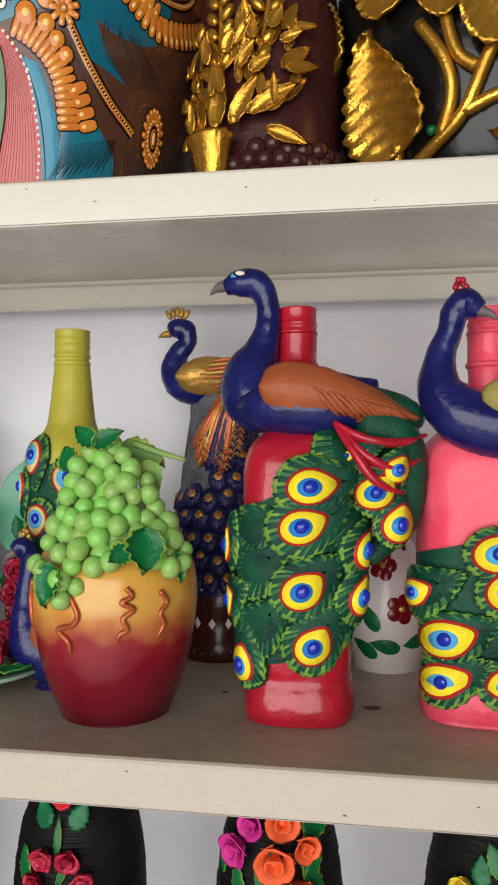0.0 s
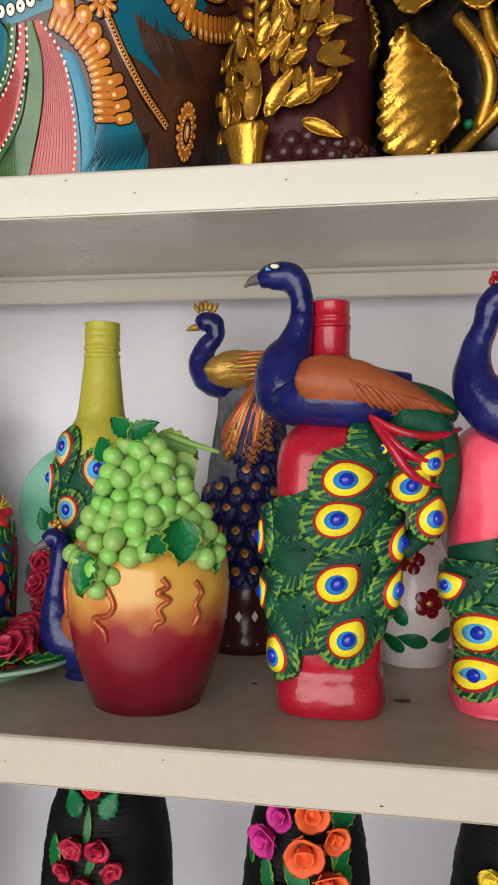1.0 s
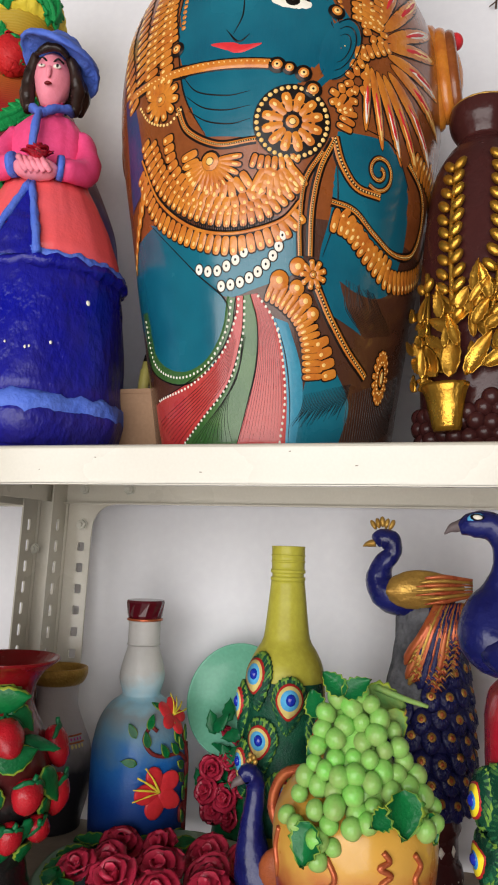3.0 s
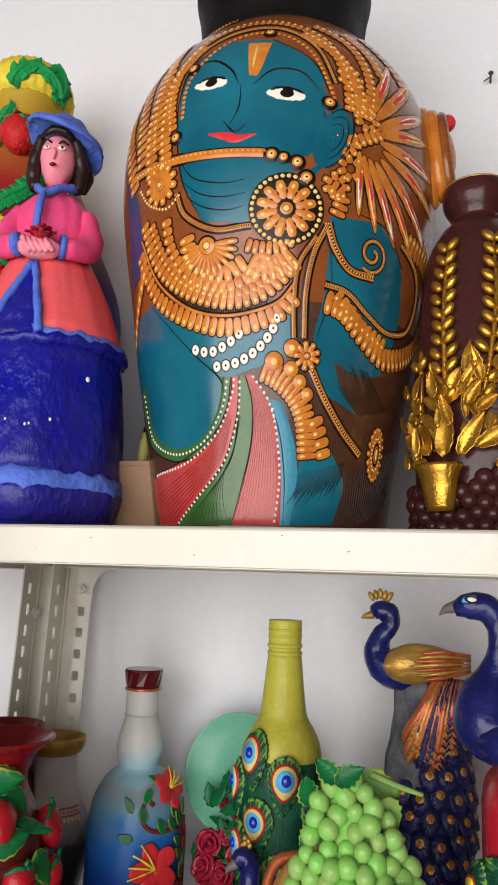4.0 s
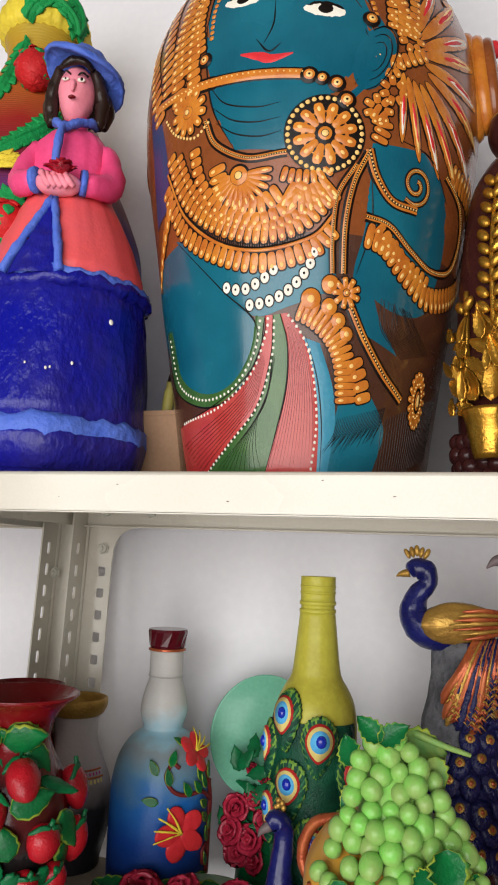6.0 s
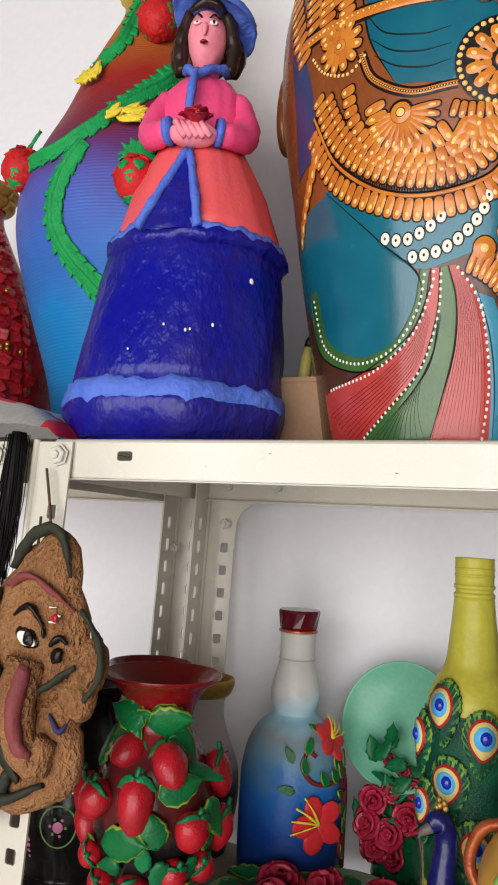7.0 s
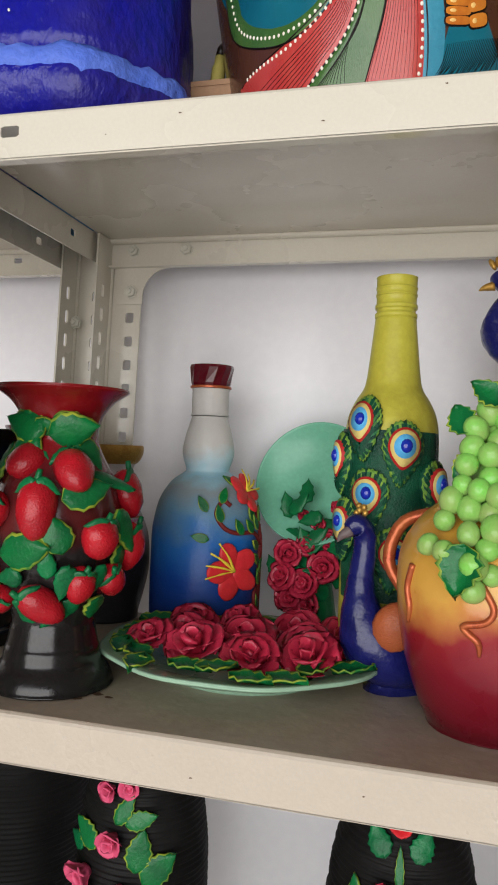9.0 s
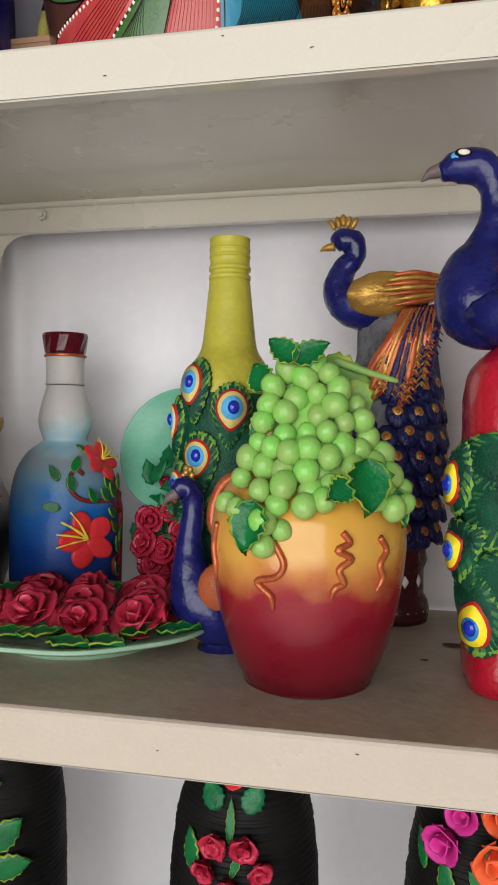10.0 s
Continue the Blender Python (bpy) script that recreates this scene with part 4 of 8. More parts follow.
class Moved:
    """A body shifted in its thing."""

    def __init__(self, body, dx, dy, dz):
        self.body, self.d = body, (dx, dy, dz)

    def at(self, u, z, h=0.0):
        x, y, w = self.body.at(u, z, h)
        return (x + self.d[0], y + self.d[1], w + self.d[2])


tail_side = Moved(side, 0.0560, -0.018, 0)
for u, z, spin, ln, wd, ey in ((0.0005, 0.170, -40, 0.046, 0.030, 0.0112), (0.013, 0.147, -12, 0.044, 0.027, 0.0112), (0.012, 0.186, -30, 0.034, 0.024, 0.0085), (-0.014, 0.196, -70, 0.04, 0.02, 0.004)):
    feather(red_thing, tail_side, u, z, spin, ln, wd, ey, 0, 0.0035)
bm = bmesh.new()
for pts in (((0.028, -0.040, 0.220), (0.050, -0.044, 0.208), (0.074, -0.036, 0.206), (0.094, -0.016, 0.212)),
            ((0.028, -0.040, 0.220), (0.048, -0.046, 0.198), (0.068, -0.042, 0.188), (0.090, -0.024, 0.194)),
            ((0.028, -0.040, 0.220), (0.044, -0.050, 0.196), (0.058, -0.050, 0.178), (0.076, -0.040, 0.170))):
    tube(bm, pts, [0.004, 0.0062, 0.0060, 0.0025], 10, 6, flat=0.6)
part("red_ribbon", bm, RED, red_thing, "three strands of red modelled ribbon")

# the pink bottle
pink_thing, pink_body = peacock_bottle((0.6140, 0.1120, MAIN), ROSEPINK, OLIVEWING, [], 1, name="peacock_bottle", label="pink bottle with a blue peacock and eyed green feathers", half=(0.0575, 0.047))
bm = bmesh.new()
tube(bm, [(0.05, -0.036, 0.222), (0.015, -0.040, 0.215), (-0.022, -0.040, 0.222), (-0.044, -0.036, 0.242), (-0.045, -0.034, 0.268), (-0.038, -0.034, 0.288), (-0.034, -0.034, 0.302), (-0.026, -0.036, 0.309),
          (-0.016, -0.038, 0.303)], [0.012, 0.022, 0.023, 0.018, 0.0115, 0.0095, 0.0105, 0.0115, 0.007], 16, 7, mi=0)
tube(bm, [(-0.018, -0.040, 0.303), (-0.010, -0.044, 0.299), (-0.006, -0.046, 0.294)], [0.005, 0.003, 0.0006], 8, 4, mi=2)
ball(bm, (0.012, -0.058, 0.236), (0.032, 0.010, 0.016), Euler((0, 0.15, 0)).to_matrix(), 16, 8, mi=1)
for k in range(7):
    ball(bm, (-0.030 + 0.004 * math.cos(k), -0.036 + 0.002 * math.sin(2 * k), 0.321 + 0.0026 * (k % 3)), (0.0024, 0.0024, 0.0024), None, 8, 5, mi=3)
part("peacock_figure", bm, [NAVY, OLIVEWING, BEAK, RED], pink_thing, "blue peacock with an olive wing and a red crest")
bm = bmesh.new()
band(bm, pink_body, [(-0.072, 0.118), (-0.072, 0.07), (-0.060, 0.042)], [(0.06, 0.16), (0.06, 0.09), (0.05, 0.045)], 10, 14, 0.0022)
part("tail_ground", bm, FEATHERDARK, pink_thing)
for u, z, spin, ey in ((-0.006, 0.128, -70, 0.0135), (-0.048, 0.096, -60, 0.0100), (-0.032, 0.066, -66, 0.0135), (-0.035, 0.034, -60, 0.0135), (-0.002, 0.036, -50, 0.0125), (-0.001, 0.102, -50, 0.0130),
                       (0.03, 0.06, -60, 0.013), (0.03, 0.11, -60, 0.013)):
    feather(pink_thing, pink_body, u, z, spin, 0.056, 0.034, ey, 2, 0.004 + 0.02 * z)

# the olive yellow bottle
yt = thing("peacock_bottle", (0.2470, 0.1640, MAIN), "matt olive-yellow wine bottle with a small blue peacock and feathers", "bottle", "peacock bottles")
yb = Round([(0.0005, 0.0), (0.033, 0.0), (0.0365, 0.004), (0.0368, 0.05), (0.0368, 0.16), (0.0365, 0.186), (0.0340, 0.202), (0.0285, 0.214), (0.0235, 0.222), (0.0210, 0.232), (0.0178, 0.262), (0.0160, 0.280)], unit=0.037)
part("bottle_body", yb.mesh(64), OLIVE, yt)
cap = Round([(0.0005, 0.276), (0.0150, 0.276), (0.0156, 0.279), (0.0166, 0.2795), (0.0166, 0.2825), (0.0154, 0.283), (0.0154, 0.286), (0.0166, 0.2865), (0.0166, 0.2895), (0.0158, 0.290), (0.0158, 0.296), (0.0163, 0.2965),
             (0.0163, 0.298), (0.0159, 0.2985), (0.0159, 0.3015), (0.0163, 0.302), (0.0163, 0.3035), (0.0159, 0.304), (0.0159, 0.3105), (0.0150, 0.3118), (0.0005, 0.312)], sub=2)
part("cap", cap.mesh(40), OLIVE, yt, "ribbed screw cap in the same olive yellow")
bm = bmesh.new()
band(bm, yb, [(-0.058, 0.190), (-0.050, 0.12), (-0.040, 0.06)], [(0.050, 0.188), (0.052, 0.12), (0.040, 0.06)], 10, 12, 0.0016)
part("tail_ground", bm, FEATHERDARK, yt)
for u, z, spin, ey in ((-0.0195, 0.195, 185, 0.0108), (0.0105, 0.177, 175, 0.0118), (-0.0125, 0.141, 182, 0.0110), (0.039, 0.149, 176, 0.0112), (0.006, 0.098, 176, 0.0105), (-0.042, 0.168, 184, 0.0110), (0.032, 0.106, 180, 0.0105), (-0.034, 0.118, 180, 0.010)):
    feather(yt, yb, u, z, spin, 0.050, 0.030, ey, 1, 0.001 + 0.012 * (0.2 - z))
bm = bmesh.new()
tube(bm, [(0.030, -0.036, 0.012), (0.014, -0.048, 0.022), (-0.004, -0.058, 0.034), (-0.012, -0.061, 0.052), (-0.0145, -0.060, 0.075), (-0.013, -0.058, 0.098), (-0.013, -0.058, 0.112), (-0.018, -0.062, 0.119), (-0.024, -0.066, 0.116)],
     [0.014, 0.022, 0.0225, 0.0165, 0.0105, 0.0082, 0.0085, 0.0088, 0.005], 16, 7, mi=0)
tube(bm, [(-0.022, -0.066, 0.1155), (-0.028, -0.068, 0.1120), (-0.031, -0.069, 0.107)], [0.0042, 0.0028, 0.0005], 8, 4, mi=1)
for k in range(6):
    ball(bm, (-0.016 + 0.003 * math.cos(k * 1.1), -0.060 + 0.002 * math.sin(k), 0.128 + 0.0022 * (k % 3)), (0.0024, 0.0022, 0.0026), None, 8, 5, mi=2)
ball(bm, (0.012, -0.075, 0.052), (0.016, 0.008, 0.018), Euler((0, 0.5, 0)).to_matrix(), 14, 8, mi=3)
tube(bm, [(0.03, -0.034, 0.0), (0.01, -0.046, 0.004), (0.0, -0.050, 0.012)], [0.014, 0.017, 0.016], 14, 4, mi=0)
part("peacock_figure", bm, [NAVY, BEAK, OLDGOLD, BIRDORANGE], yt, "small glossy dark blue peacock")

# the dark peacock on a stump
t = thing("peacock_statue", (0.3720, 0.2300, MAIN), "dark blue and gold peacock statue on a smoky stump", "statue")
bm = bmesh.new()
rows = []
rnd = random.Random(3)
for r, z in ((0.001, 0), (0.034, 0.0), (0.036, 0.010), (0.034, 0.018), (0.031, 0.024), (0.031, 0.045), (0.034, 0.052), (0.032, 0.062), (0.033, 0.08), (0.038, 0.11), (0.041, 0.15), (0.038, 0.185), (0.033, 0.215), (0.031, 0.245), (0.03, 0.256), (0.001, 0.258)):
    lift = 0.0 if z < 0.08 else 0.006 * (z - 0.08) / 0.18
    rows.append([((r + (rnd.uniform(-0.003, 0.003) if 0.07 < z < 0.255 else 0)) * math.cos(a) + lift + (0.004 * math.sin(math.pi * min(1, max(0, (z - 0.07) / 0.18))) * max(0, math.cos(a))), (r + 0) * 0.85 * math.sin(a), z) for a in (2 * math.pi * i / 40 for i in range(40))])
vs = grid(bm, rows, wrap=True, cap=True)
for f in bm.faces:
    c = f.calc_center_median()
    f.material_index = 1 if c.z > 0.165 and c.x < 0.004 else (5 if c.z < 0.062 else 0)
tube(bm, [(0.03, -0.002, 0.262), (0.0, -0.004, 0.264), (-0.030, -0.006, 0.268), (-0.043, -0.006, 0.280), (-0.040, -0.006, 0.296), (-0.030, -0.006, 0.308), (-0.031, -0.006, 0.320), (-0.041, -0.006, 0.322), (-0.047, -0.006, 0.318)],
     [0.010, 0.020, 0.020, 0.0145, 0.0105, 0.0088, 0.0100, 0.0105, 0.006], 16, 7, mi=0 + 2)
tube(bm, [(-0.047, -0.006, 0.318), (-0.055, -0.006, 0.3165), (-0.060, -0.006, 0.314)], [0.0045, 0.003, 0.0006], 8, 4, mi=3)
for k in range(5):
    ball(bm, (-0.040 + 0.0045 * (k - 2), -0.006, 0.336 + 0.0015 * (2 - abs(k - 2))), (0.0030, 0.003, 0.0058), Euler((0, 0.25 * (k - 2), 0)).to_matrix(), 8, 6, mi=3)
rows = []
for i in range(31):
    tt = i / 30
    row = []
    for j in range(-10, 11):
        k = j / 10
        half = 0.0185 * math.sin(math.pi * min(1, 0.03 + 0.97 * tt ** 0.75)) ** 0.6
        row.append((-0.034 + 0.074 * tt, -0.038 + 0.012 * k * k + 0.012 * tt * tt + 0.0022 * abs(math.sin(9 * k + 2.5 * tt)) * max(0, min(1, 3 * tt - 0.7)) * (abs(k) < 0.95), 0.272 + 0.004 * tt + half * k))
    rows.append(row)
grid(bm, [a + [(x, y + 0.018, z) for x, y, z in a[::-1]] for a in rows], wrap=True, mi=3, cap=True)
for q in range(7):
    zz = -0.0135 + 0.0045 * q
    tube(bm, [(-0.010 + 0.004 * abs(q - 3), -0.0385, 0.273 + zz * 0.9), (0.018, -0.0365, 0.2755 + zz * 0.85), (0.046, -0.026, 0.277 + zz * 0.55)], [0.0008, 0.0022, 0.0012], 8, 5, mi=3 if q % 2 else 4)
# tail: short gold, copper and blue plumes under the wing, then rows of dark overlapping feathers with coin-like eyes
for k in range(20):
    f = k / 19
    x0, x1 = 0.014 + 0.026 * f, -0.012 + 0.042 * f + rnd.uniform(-0.005, 0.005)
    z1 = 0.205 - 0.022 * math.sin(math.pi * f) + rnd.uniform(-0.010, 0.008)
    y1 = -0.036 + 0.010 * abs(x1) / 0.03
    tube(bm, [(x0, -0.026, 0.262), (x0 * 0.55 + x1 * 0.45, -0.038, 0.238), (x1, y1 - 0.002, z1 + 0.010), (x1 - 0.004, y1, z1)], [0.0030, 0.0042, 0.0044, 0.0012], 8, 6, mi=(4, 0, 4, 3, 0)[k % 5], flat=0.6)
    for b in range(8):
        g = 0.25 + 0.09 * b
        x, z = x0 + (x1 - x0) * g, 0.256 + (z1 - 0.256) * g
        for e in (-1, 1):
            tube(bm, [(x, -0.0395, z), (x + 0.0042 * e, -0.0388, z - 0.0050)], [0.0010, 0.0004], 5, 2, mi=(3, 3, 4, 4, 2)[k % 5])
for row in range(7):
    z = 0.196 - 0.0195 * row
    for k in range(8):
        a = -1.35 + 0.42 * k + (0.21 if row % 2 else 0)
        r = 0.033 + 0.008 * math.sin(math.pi * min(1, (z - 0.06) / 0.15))
        x = r * math.sin(a) + 0.002 + 0.003 * max(0, math.sin(a))
        if row < 2 and a < -0.2:
            continue
        p = (x, -0.90 * r * math.cos(a), z + rnd.uniform(-0.003, 0.003))
        m = facing(p, (math.sin(a), -math.cos(a), 0.35), rnd.uniform(-16, 16))
        ball(bm, p, (0.0098, 0.0135, 0.0034), m.to_3x3(), 14, 6, mi=0)
        for e in range(5):
            b = radians(-150 + 30 * e)
            tube(bm, [m @ Vector((0.003 * math.cos(b), 0.003 * math.sin(b), 0.0032)), m @ Vector((0.0092 * math.cos(b), 0.0120 * math.sin(b), 0.0016))], [0.0008, 0.0005], 5, 2, mi=2)
        ball(bm, m @ Vector((0, 0.001, 0.0026)), (0.0046, 0.0050, 0.0014), m.to_3x3(), 12, 5, mi=3)
        ball(bm, m @ Vector((0, 0.001, 0.0036)), (0.0022, 0.0026, 0.0010), m.to_3x3(), 8, 4, mi=4)
for z, count, mi in ((0.070, 10, 6), (0.010, 12, 6)):
    for k in range(count):
        a = -1.5 + 3.0 * k / count
        ball(bm, (0.0335 * math.sin(a), -0.0285 * math.cos(a), z), (0.0028, 0.002, 0.0028), None, 8, 5, mi=mi)
for k in range(5):
    a = -1.0 + 0.5 * k
    m = facing((0.0312 * math.sin(a), -0.0266 * math.cos(a), 0.036), (math.sin(a), -math.cos(a), 0))
    ball(bm, m.translation, (0.004, 0.006, 0.001), m.to_3x3(), 4, 3, mi=6)
part("figure", bm, [INK, ROCK, NAVY, OLDGOLD, COPPER, BROWN, PEARL], t)

# the blue bottle with flowers
t = thing("painted_bottle", (0.0725, 0.2340, MAIN), "blue-to-white painted bottle with modelled red flowers and garnet stopper", "bottle")
blue = Round([(0.0005, 0.0), (0.046, 0.0), (0.0495, 0.004), (0.0505, 0.03), (0.0505, 0.085), (0.0490, 0.102), (0.0440, 0.122), (0.034, 0.138), (0.0235, 0.146), (0.0205, 0.150), (0.0235, 0.160), (0.0245, 0.168), (0.0225, 0.180),
              (0.0180, 0.196), (0.0168, 0.200)], unit=0.05)
part("bottle_body", blue.mesh(64), BLUEGLASS, t)
collar = Round([(0.0005, 0.2005), (0.0172, 0.2008), (0.0175, 0.203), (0.0175, 0.224), (0.0170, 0.226), (0.0005, 0.2262)], sub=2)
part("collar", collar.mesh(40), BLUEGLASS, t)
ringm = Round([(0.0005, 0.2262), (0.0186, 0.2265), (0.0190, 0.2275), (0.0186, 0.229), (0.0005, 0.229)], sub=2)
part("ring", ringm.mesh(40), COPPER, t, "thin copper ring")
bm = bmesh.new()
rows = []
for r, z, tw in ((0.001, 0.229, 0), (0.0180, 0.229, 0), (0.0190, 0.2315, 0), (0.0212, 0.246, 0.196), (0.0205, 0.2485, 0.196), (0.001, 0.2485, 0)):
    rows.append([(r * math.cos(2 * math.pi * i / 16 + tw), r * math.sin(2 * math.pi * i / 16 + tw), z) for i in range(16)])
grid(bm, rows, wrap=True, cap=True)
part("stopper", bm, STOPPER, t, "faceted garnet-red stopper", False)


def hibiscus(parent, body, u, z, size, spin, mat):
    bm = bmesh.new()
    for k in range(5):
        q = on(body, u, z, 0.0022 + 0.0006 * (k % 2), spin + 72 * k)
        ball(bm, q @ Vector((0, size * 0.52, 0)), (size * (0.36 + 0.03 * (k % 3)), size * (0.50 + 0.03 * (k % 2)), 0.0022), q.to_3x3(), 16, 8)
    m = on(body, u, z, 0.0045, spin)
    for k in range(4):
        a = radians(100 + 22 * k)
        tube(bm, [m @ Vector((0, 0, 0)), m @ Vector((size * 0.6 * math.cos(a), size * 0.6 * math.sin(a), 0.0022)), m @ Vector((size * 1.15 * math.cos(a + 0.06), size * 1.15 * math.sin(a + 0.06), 0.0006))], [0.0012, 0.0009, 0.0007], 6, 4, mi=1)
    part("hibiscus", bm, [mat, CLAYYELLOW], parent, "red hibiscus with yellow stamens")


hibiscus(t, blue, 0.041, 0.062, 0.0262, 20, BERRYPINK)
hibiscus(t, blue, 0.066, 0.130, 0.0205, -100, BERRYPINK)
bm = bmesh.new()
for pts, r in ((((0.088, 0.012), (0.089, 0.055), (0.088, 0.09), (0.078, 0.125)), 0.0024), (((0.088, 0.082), (0.068, 0.094), (0.045, 0.095), (0.032, 0.100), (0.025, 0.112), (0.032, 0.123), (0.040, 0.119)), 0.0020),
               (((0.088, 0.03), (0.074, 0.026), (0.072, 0.038), (0.079, 0.042)), 0.0018), (((0.084, 0.012), (0.086, 0.06), (0.092, 0.10)), 0.002)):
    tube(bm, [blue.at(u, z, 0.0012) for u, z in pts], r, 8, 6)
part("stem", bm, STALK, t, "brown-red trailing stem")
for u, z, spin in ((0.030, 0.125, -20), (0.016, 0.118, 30), (0.029, 0.109, 10), (0.018, 0.094, 80), (0.050, 0.098, 30), (0.064, 0.099, 40), (0.074, 0.101, 30), (0.073, 0.117, 40), (0.074, 0.084, 60), (0.076, 0.070, 50), (0.06, 0.020, -80), (0.079, 0.05, 20), (0.056, 0.140, 50), (0.080, 0.138, -40), (0.082, 0.060, -30), (0.083, 0.108, -30), (0.066, 0.109, 10), (0.079, 0.028, 30)):
    bm = bmesh.new()
    leaf(bm, on(blue, u, z - 0.004, 0.0034, spin), 0.0165, 0.0080, -0.05, 3, 0.0, 0.0015, n=6)
    part("small_leaf", bm, LEAFY, t)

# the green dish that leans behind, with a rose spray
t = thing("rose_dish", (0.1660, 0.2750, MAIN), "sea-green dish standing on edge with a spray of red roses", "dish")
bm = bmesh.new()
m = facing((0.006, 0.018, 0.136), (-0.18, -1, 0.30)) @ Matrix.Scale(0.94, 4)
prof = [(0.0005, 0.0), (0.030, 0.001), (0.048, 0.006), (0.061, 0.014), (0.0655, 0.018), (0.066, 0.020), (0.0645, 0.0215), (0.058, 0.017), (0.045, 0.010), (0.028, 0.006), (0.0005, 0.005)]
grid(bm, [[m @ Vector((r * math.cos(a), r * math.sin(a), z)) for a in (2 * math.pi * i / 48 for i in range(48))] for r, z in smooth_line(prof, 3)], wrap=True, cap=True)
part("bowl", bm, SEAGREEN, t)
bm = bmesh.new()
tube(bm, [(0.004, 0.002, 0.0), (0.004, 0.000, 0.04), (0.003, 0.008, 0.085)], [0.026, 0.020, 0.012], 14, 5)
part("foot", bm, GREEN, t, "green leafy foot")
rnd = random.Random(21)
for x, y, z, s in ((-0.020, -0.026, 0.050, 0.0150), (-0.014, -0.024, 0.030, 0.0145), (0.002, -0.030, 0.045, 0.0150), (-0.018, -0.024, 0.072, 0.0135), (0.018, -0.024, 0.062, 0.0155), (0.006, -0.026, 0.026, 0.0130), (0.000, -0.020, 0.082, 0.0105),
                   (0.020, -0.020, 0.088, 0.0095), (0.010, -0.016, 0.102, 0.0075), (-0.006, -0.012, 0.108, 0.0065), (0.026, -0.012, 0.118, 0.0065)):
    bm = bmesh.new()
    rose(bm, facing((x, y + 0.008, z), (rnd.uniform(-0.5, 0.4), -1, rnd.uniform(0, 0.5))), s, seed=int(1000 * z))
    part("rose", bm, ROSE, t)
for k in range(22):
    x, z = rnd.uniform(-0.026, 0.034), rnd.uniform(0.03, 0.125)
    bm = bmesh.new()
    leaf(bm, facing((x, -0.012 - 0.008 * rnd.random(), z), (rnd.uniform(-0.6, 0.6), -1, rnd.uniform(-0.2, 0.7)), rnd.uniform(-120, 120)), 0.026, 0.014, -0.2, 4, 0.12, 0.0012, n=7)
    part("rose_leaf", bm, GREEN, t)

# the plate of roses
t = thing("rose_plate", (0.1440, 0.1190, MAIN), "pale green plate covered with modelled red roses", "plate")
bm = bmesh.new()
prof = [(0.0005, 0.004), (0.050, 0.004), (0.056, 0.0), (0.060, 0.0), (0.062, 0.005), (0.088, 0.011), (0.1075, 0.0175), (0.1095, 0.0195), (0.1075, 0.0210), (0.085, 0.0165), (0.062, 0.0095), (0.0005, 0.0085)]
rows = []
for r, z in smooth_line(prof, 3):
    rows.append([(r * math.cos(a) * (1 + 0.012 * math.sin(9 * a) * (r > 0.09)), 0.92 * r * math.sin(a) * (1 + 0.012 * math.sin(9 * a) * (r > 0.09)), z) for a in (2 * math.pi * i / 72 for i in range(72))])
grid(bm, rows, wrap=True, cap=True)
part("dish", bm, PALEGREEN, t)
rnd = random.Random(8)
for x, y, s in ((-0.074, -0.030, 0.021), (-0.030, -0.046, 0.025), (0.018, -0.064, 0.0245), (0.062, -0.052, 0.0245), (-0.052, -0.010, 0.0205), (0.002, -0.014, 0.024), (0.048, -0.008, 0.021), (-0.012, 0.034, 0.022), (0.034, 0.036, 0.022), (-0.055, 0.034, 0.021), (0.074, 0.022, 0.021)):
    bm = bmesh.new()
    rose(bm, facing((x * 0.95, y * 0.84 + 0.012, 0.0205), (rnd.uniform(-0.3, 0.3), -0.55, 0.85), rnd.uniform(0, 90), (0, 1, 0)) @ Matrix.Diagonal((rnd.uniform(0.9, 1.3), rnd.uniform(0.9, 1.2), rnd.uniform(0.8, 1.3), 1)), s * 0.84, seed=int(2000 * (x + 1)))
    part("rose", bm, ROSE, t)
for k in range(17):
    a = -math.pi * (0.0 + 1.0 * k / 11) if k < 12 else rnd.uniform(0.2, 2.9)
    r = rnd.uniform(0.082, 0.090)
    bm = bmesh.new()
    leaf(bm, facing((r * math.cos(a), 0.92 * r * math.sin(a), 0.0205 + 0.002 * rnd.random()), (-0.10 * math.cos(a), -0.10 * math.sin(a) - 0.12, 1.0), math.degrees(a) + rnd.choice((62, 118)) - 90 + rnd.uniform(-20, 20), (0, 1, 0)), 0.031, 0.020, 0.25, 5, 0.12, 0.0013, n=8)
    part("rose_leaf", bm, LEAFY, t)

# the strawberry vase
t = thing("strawberry_vase", (0.0220, 0.0460, MAIN), "black and maroon flared vase with modelled red strawberries", "vase")
sv = Round([(0.0005, 0.0), (0.0400, 0.0), (0.0425, 0.004), (0.0400, 0.011), (0.0345, 0.018), (0.0330, 0.026), (0.0315, 0.030), (0.0295, 0.040), (0.0285, 0.046), (0.0310, 0.056), (0.0400, 0.076), (0.0455, 0.098), (0.0455, 0.120),
            (0.0390, 0.145), (0.0300, 0.162), (0.0258, 0.174), (0.0285, 0.188), (0.0360, 0.199), (0.0465, 0.2065), (0.0468, 0.2080), (0.0455, 0.2085), (0.035, 0.200), (0.026, 0.188), (0.0225, 0.174), (0.0225, 0.15)], unit=0.045)
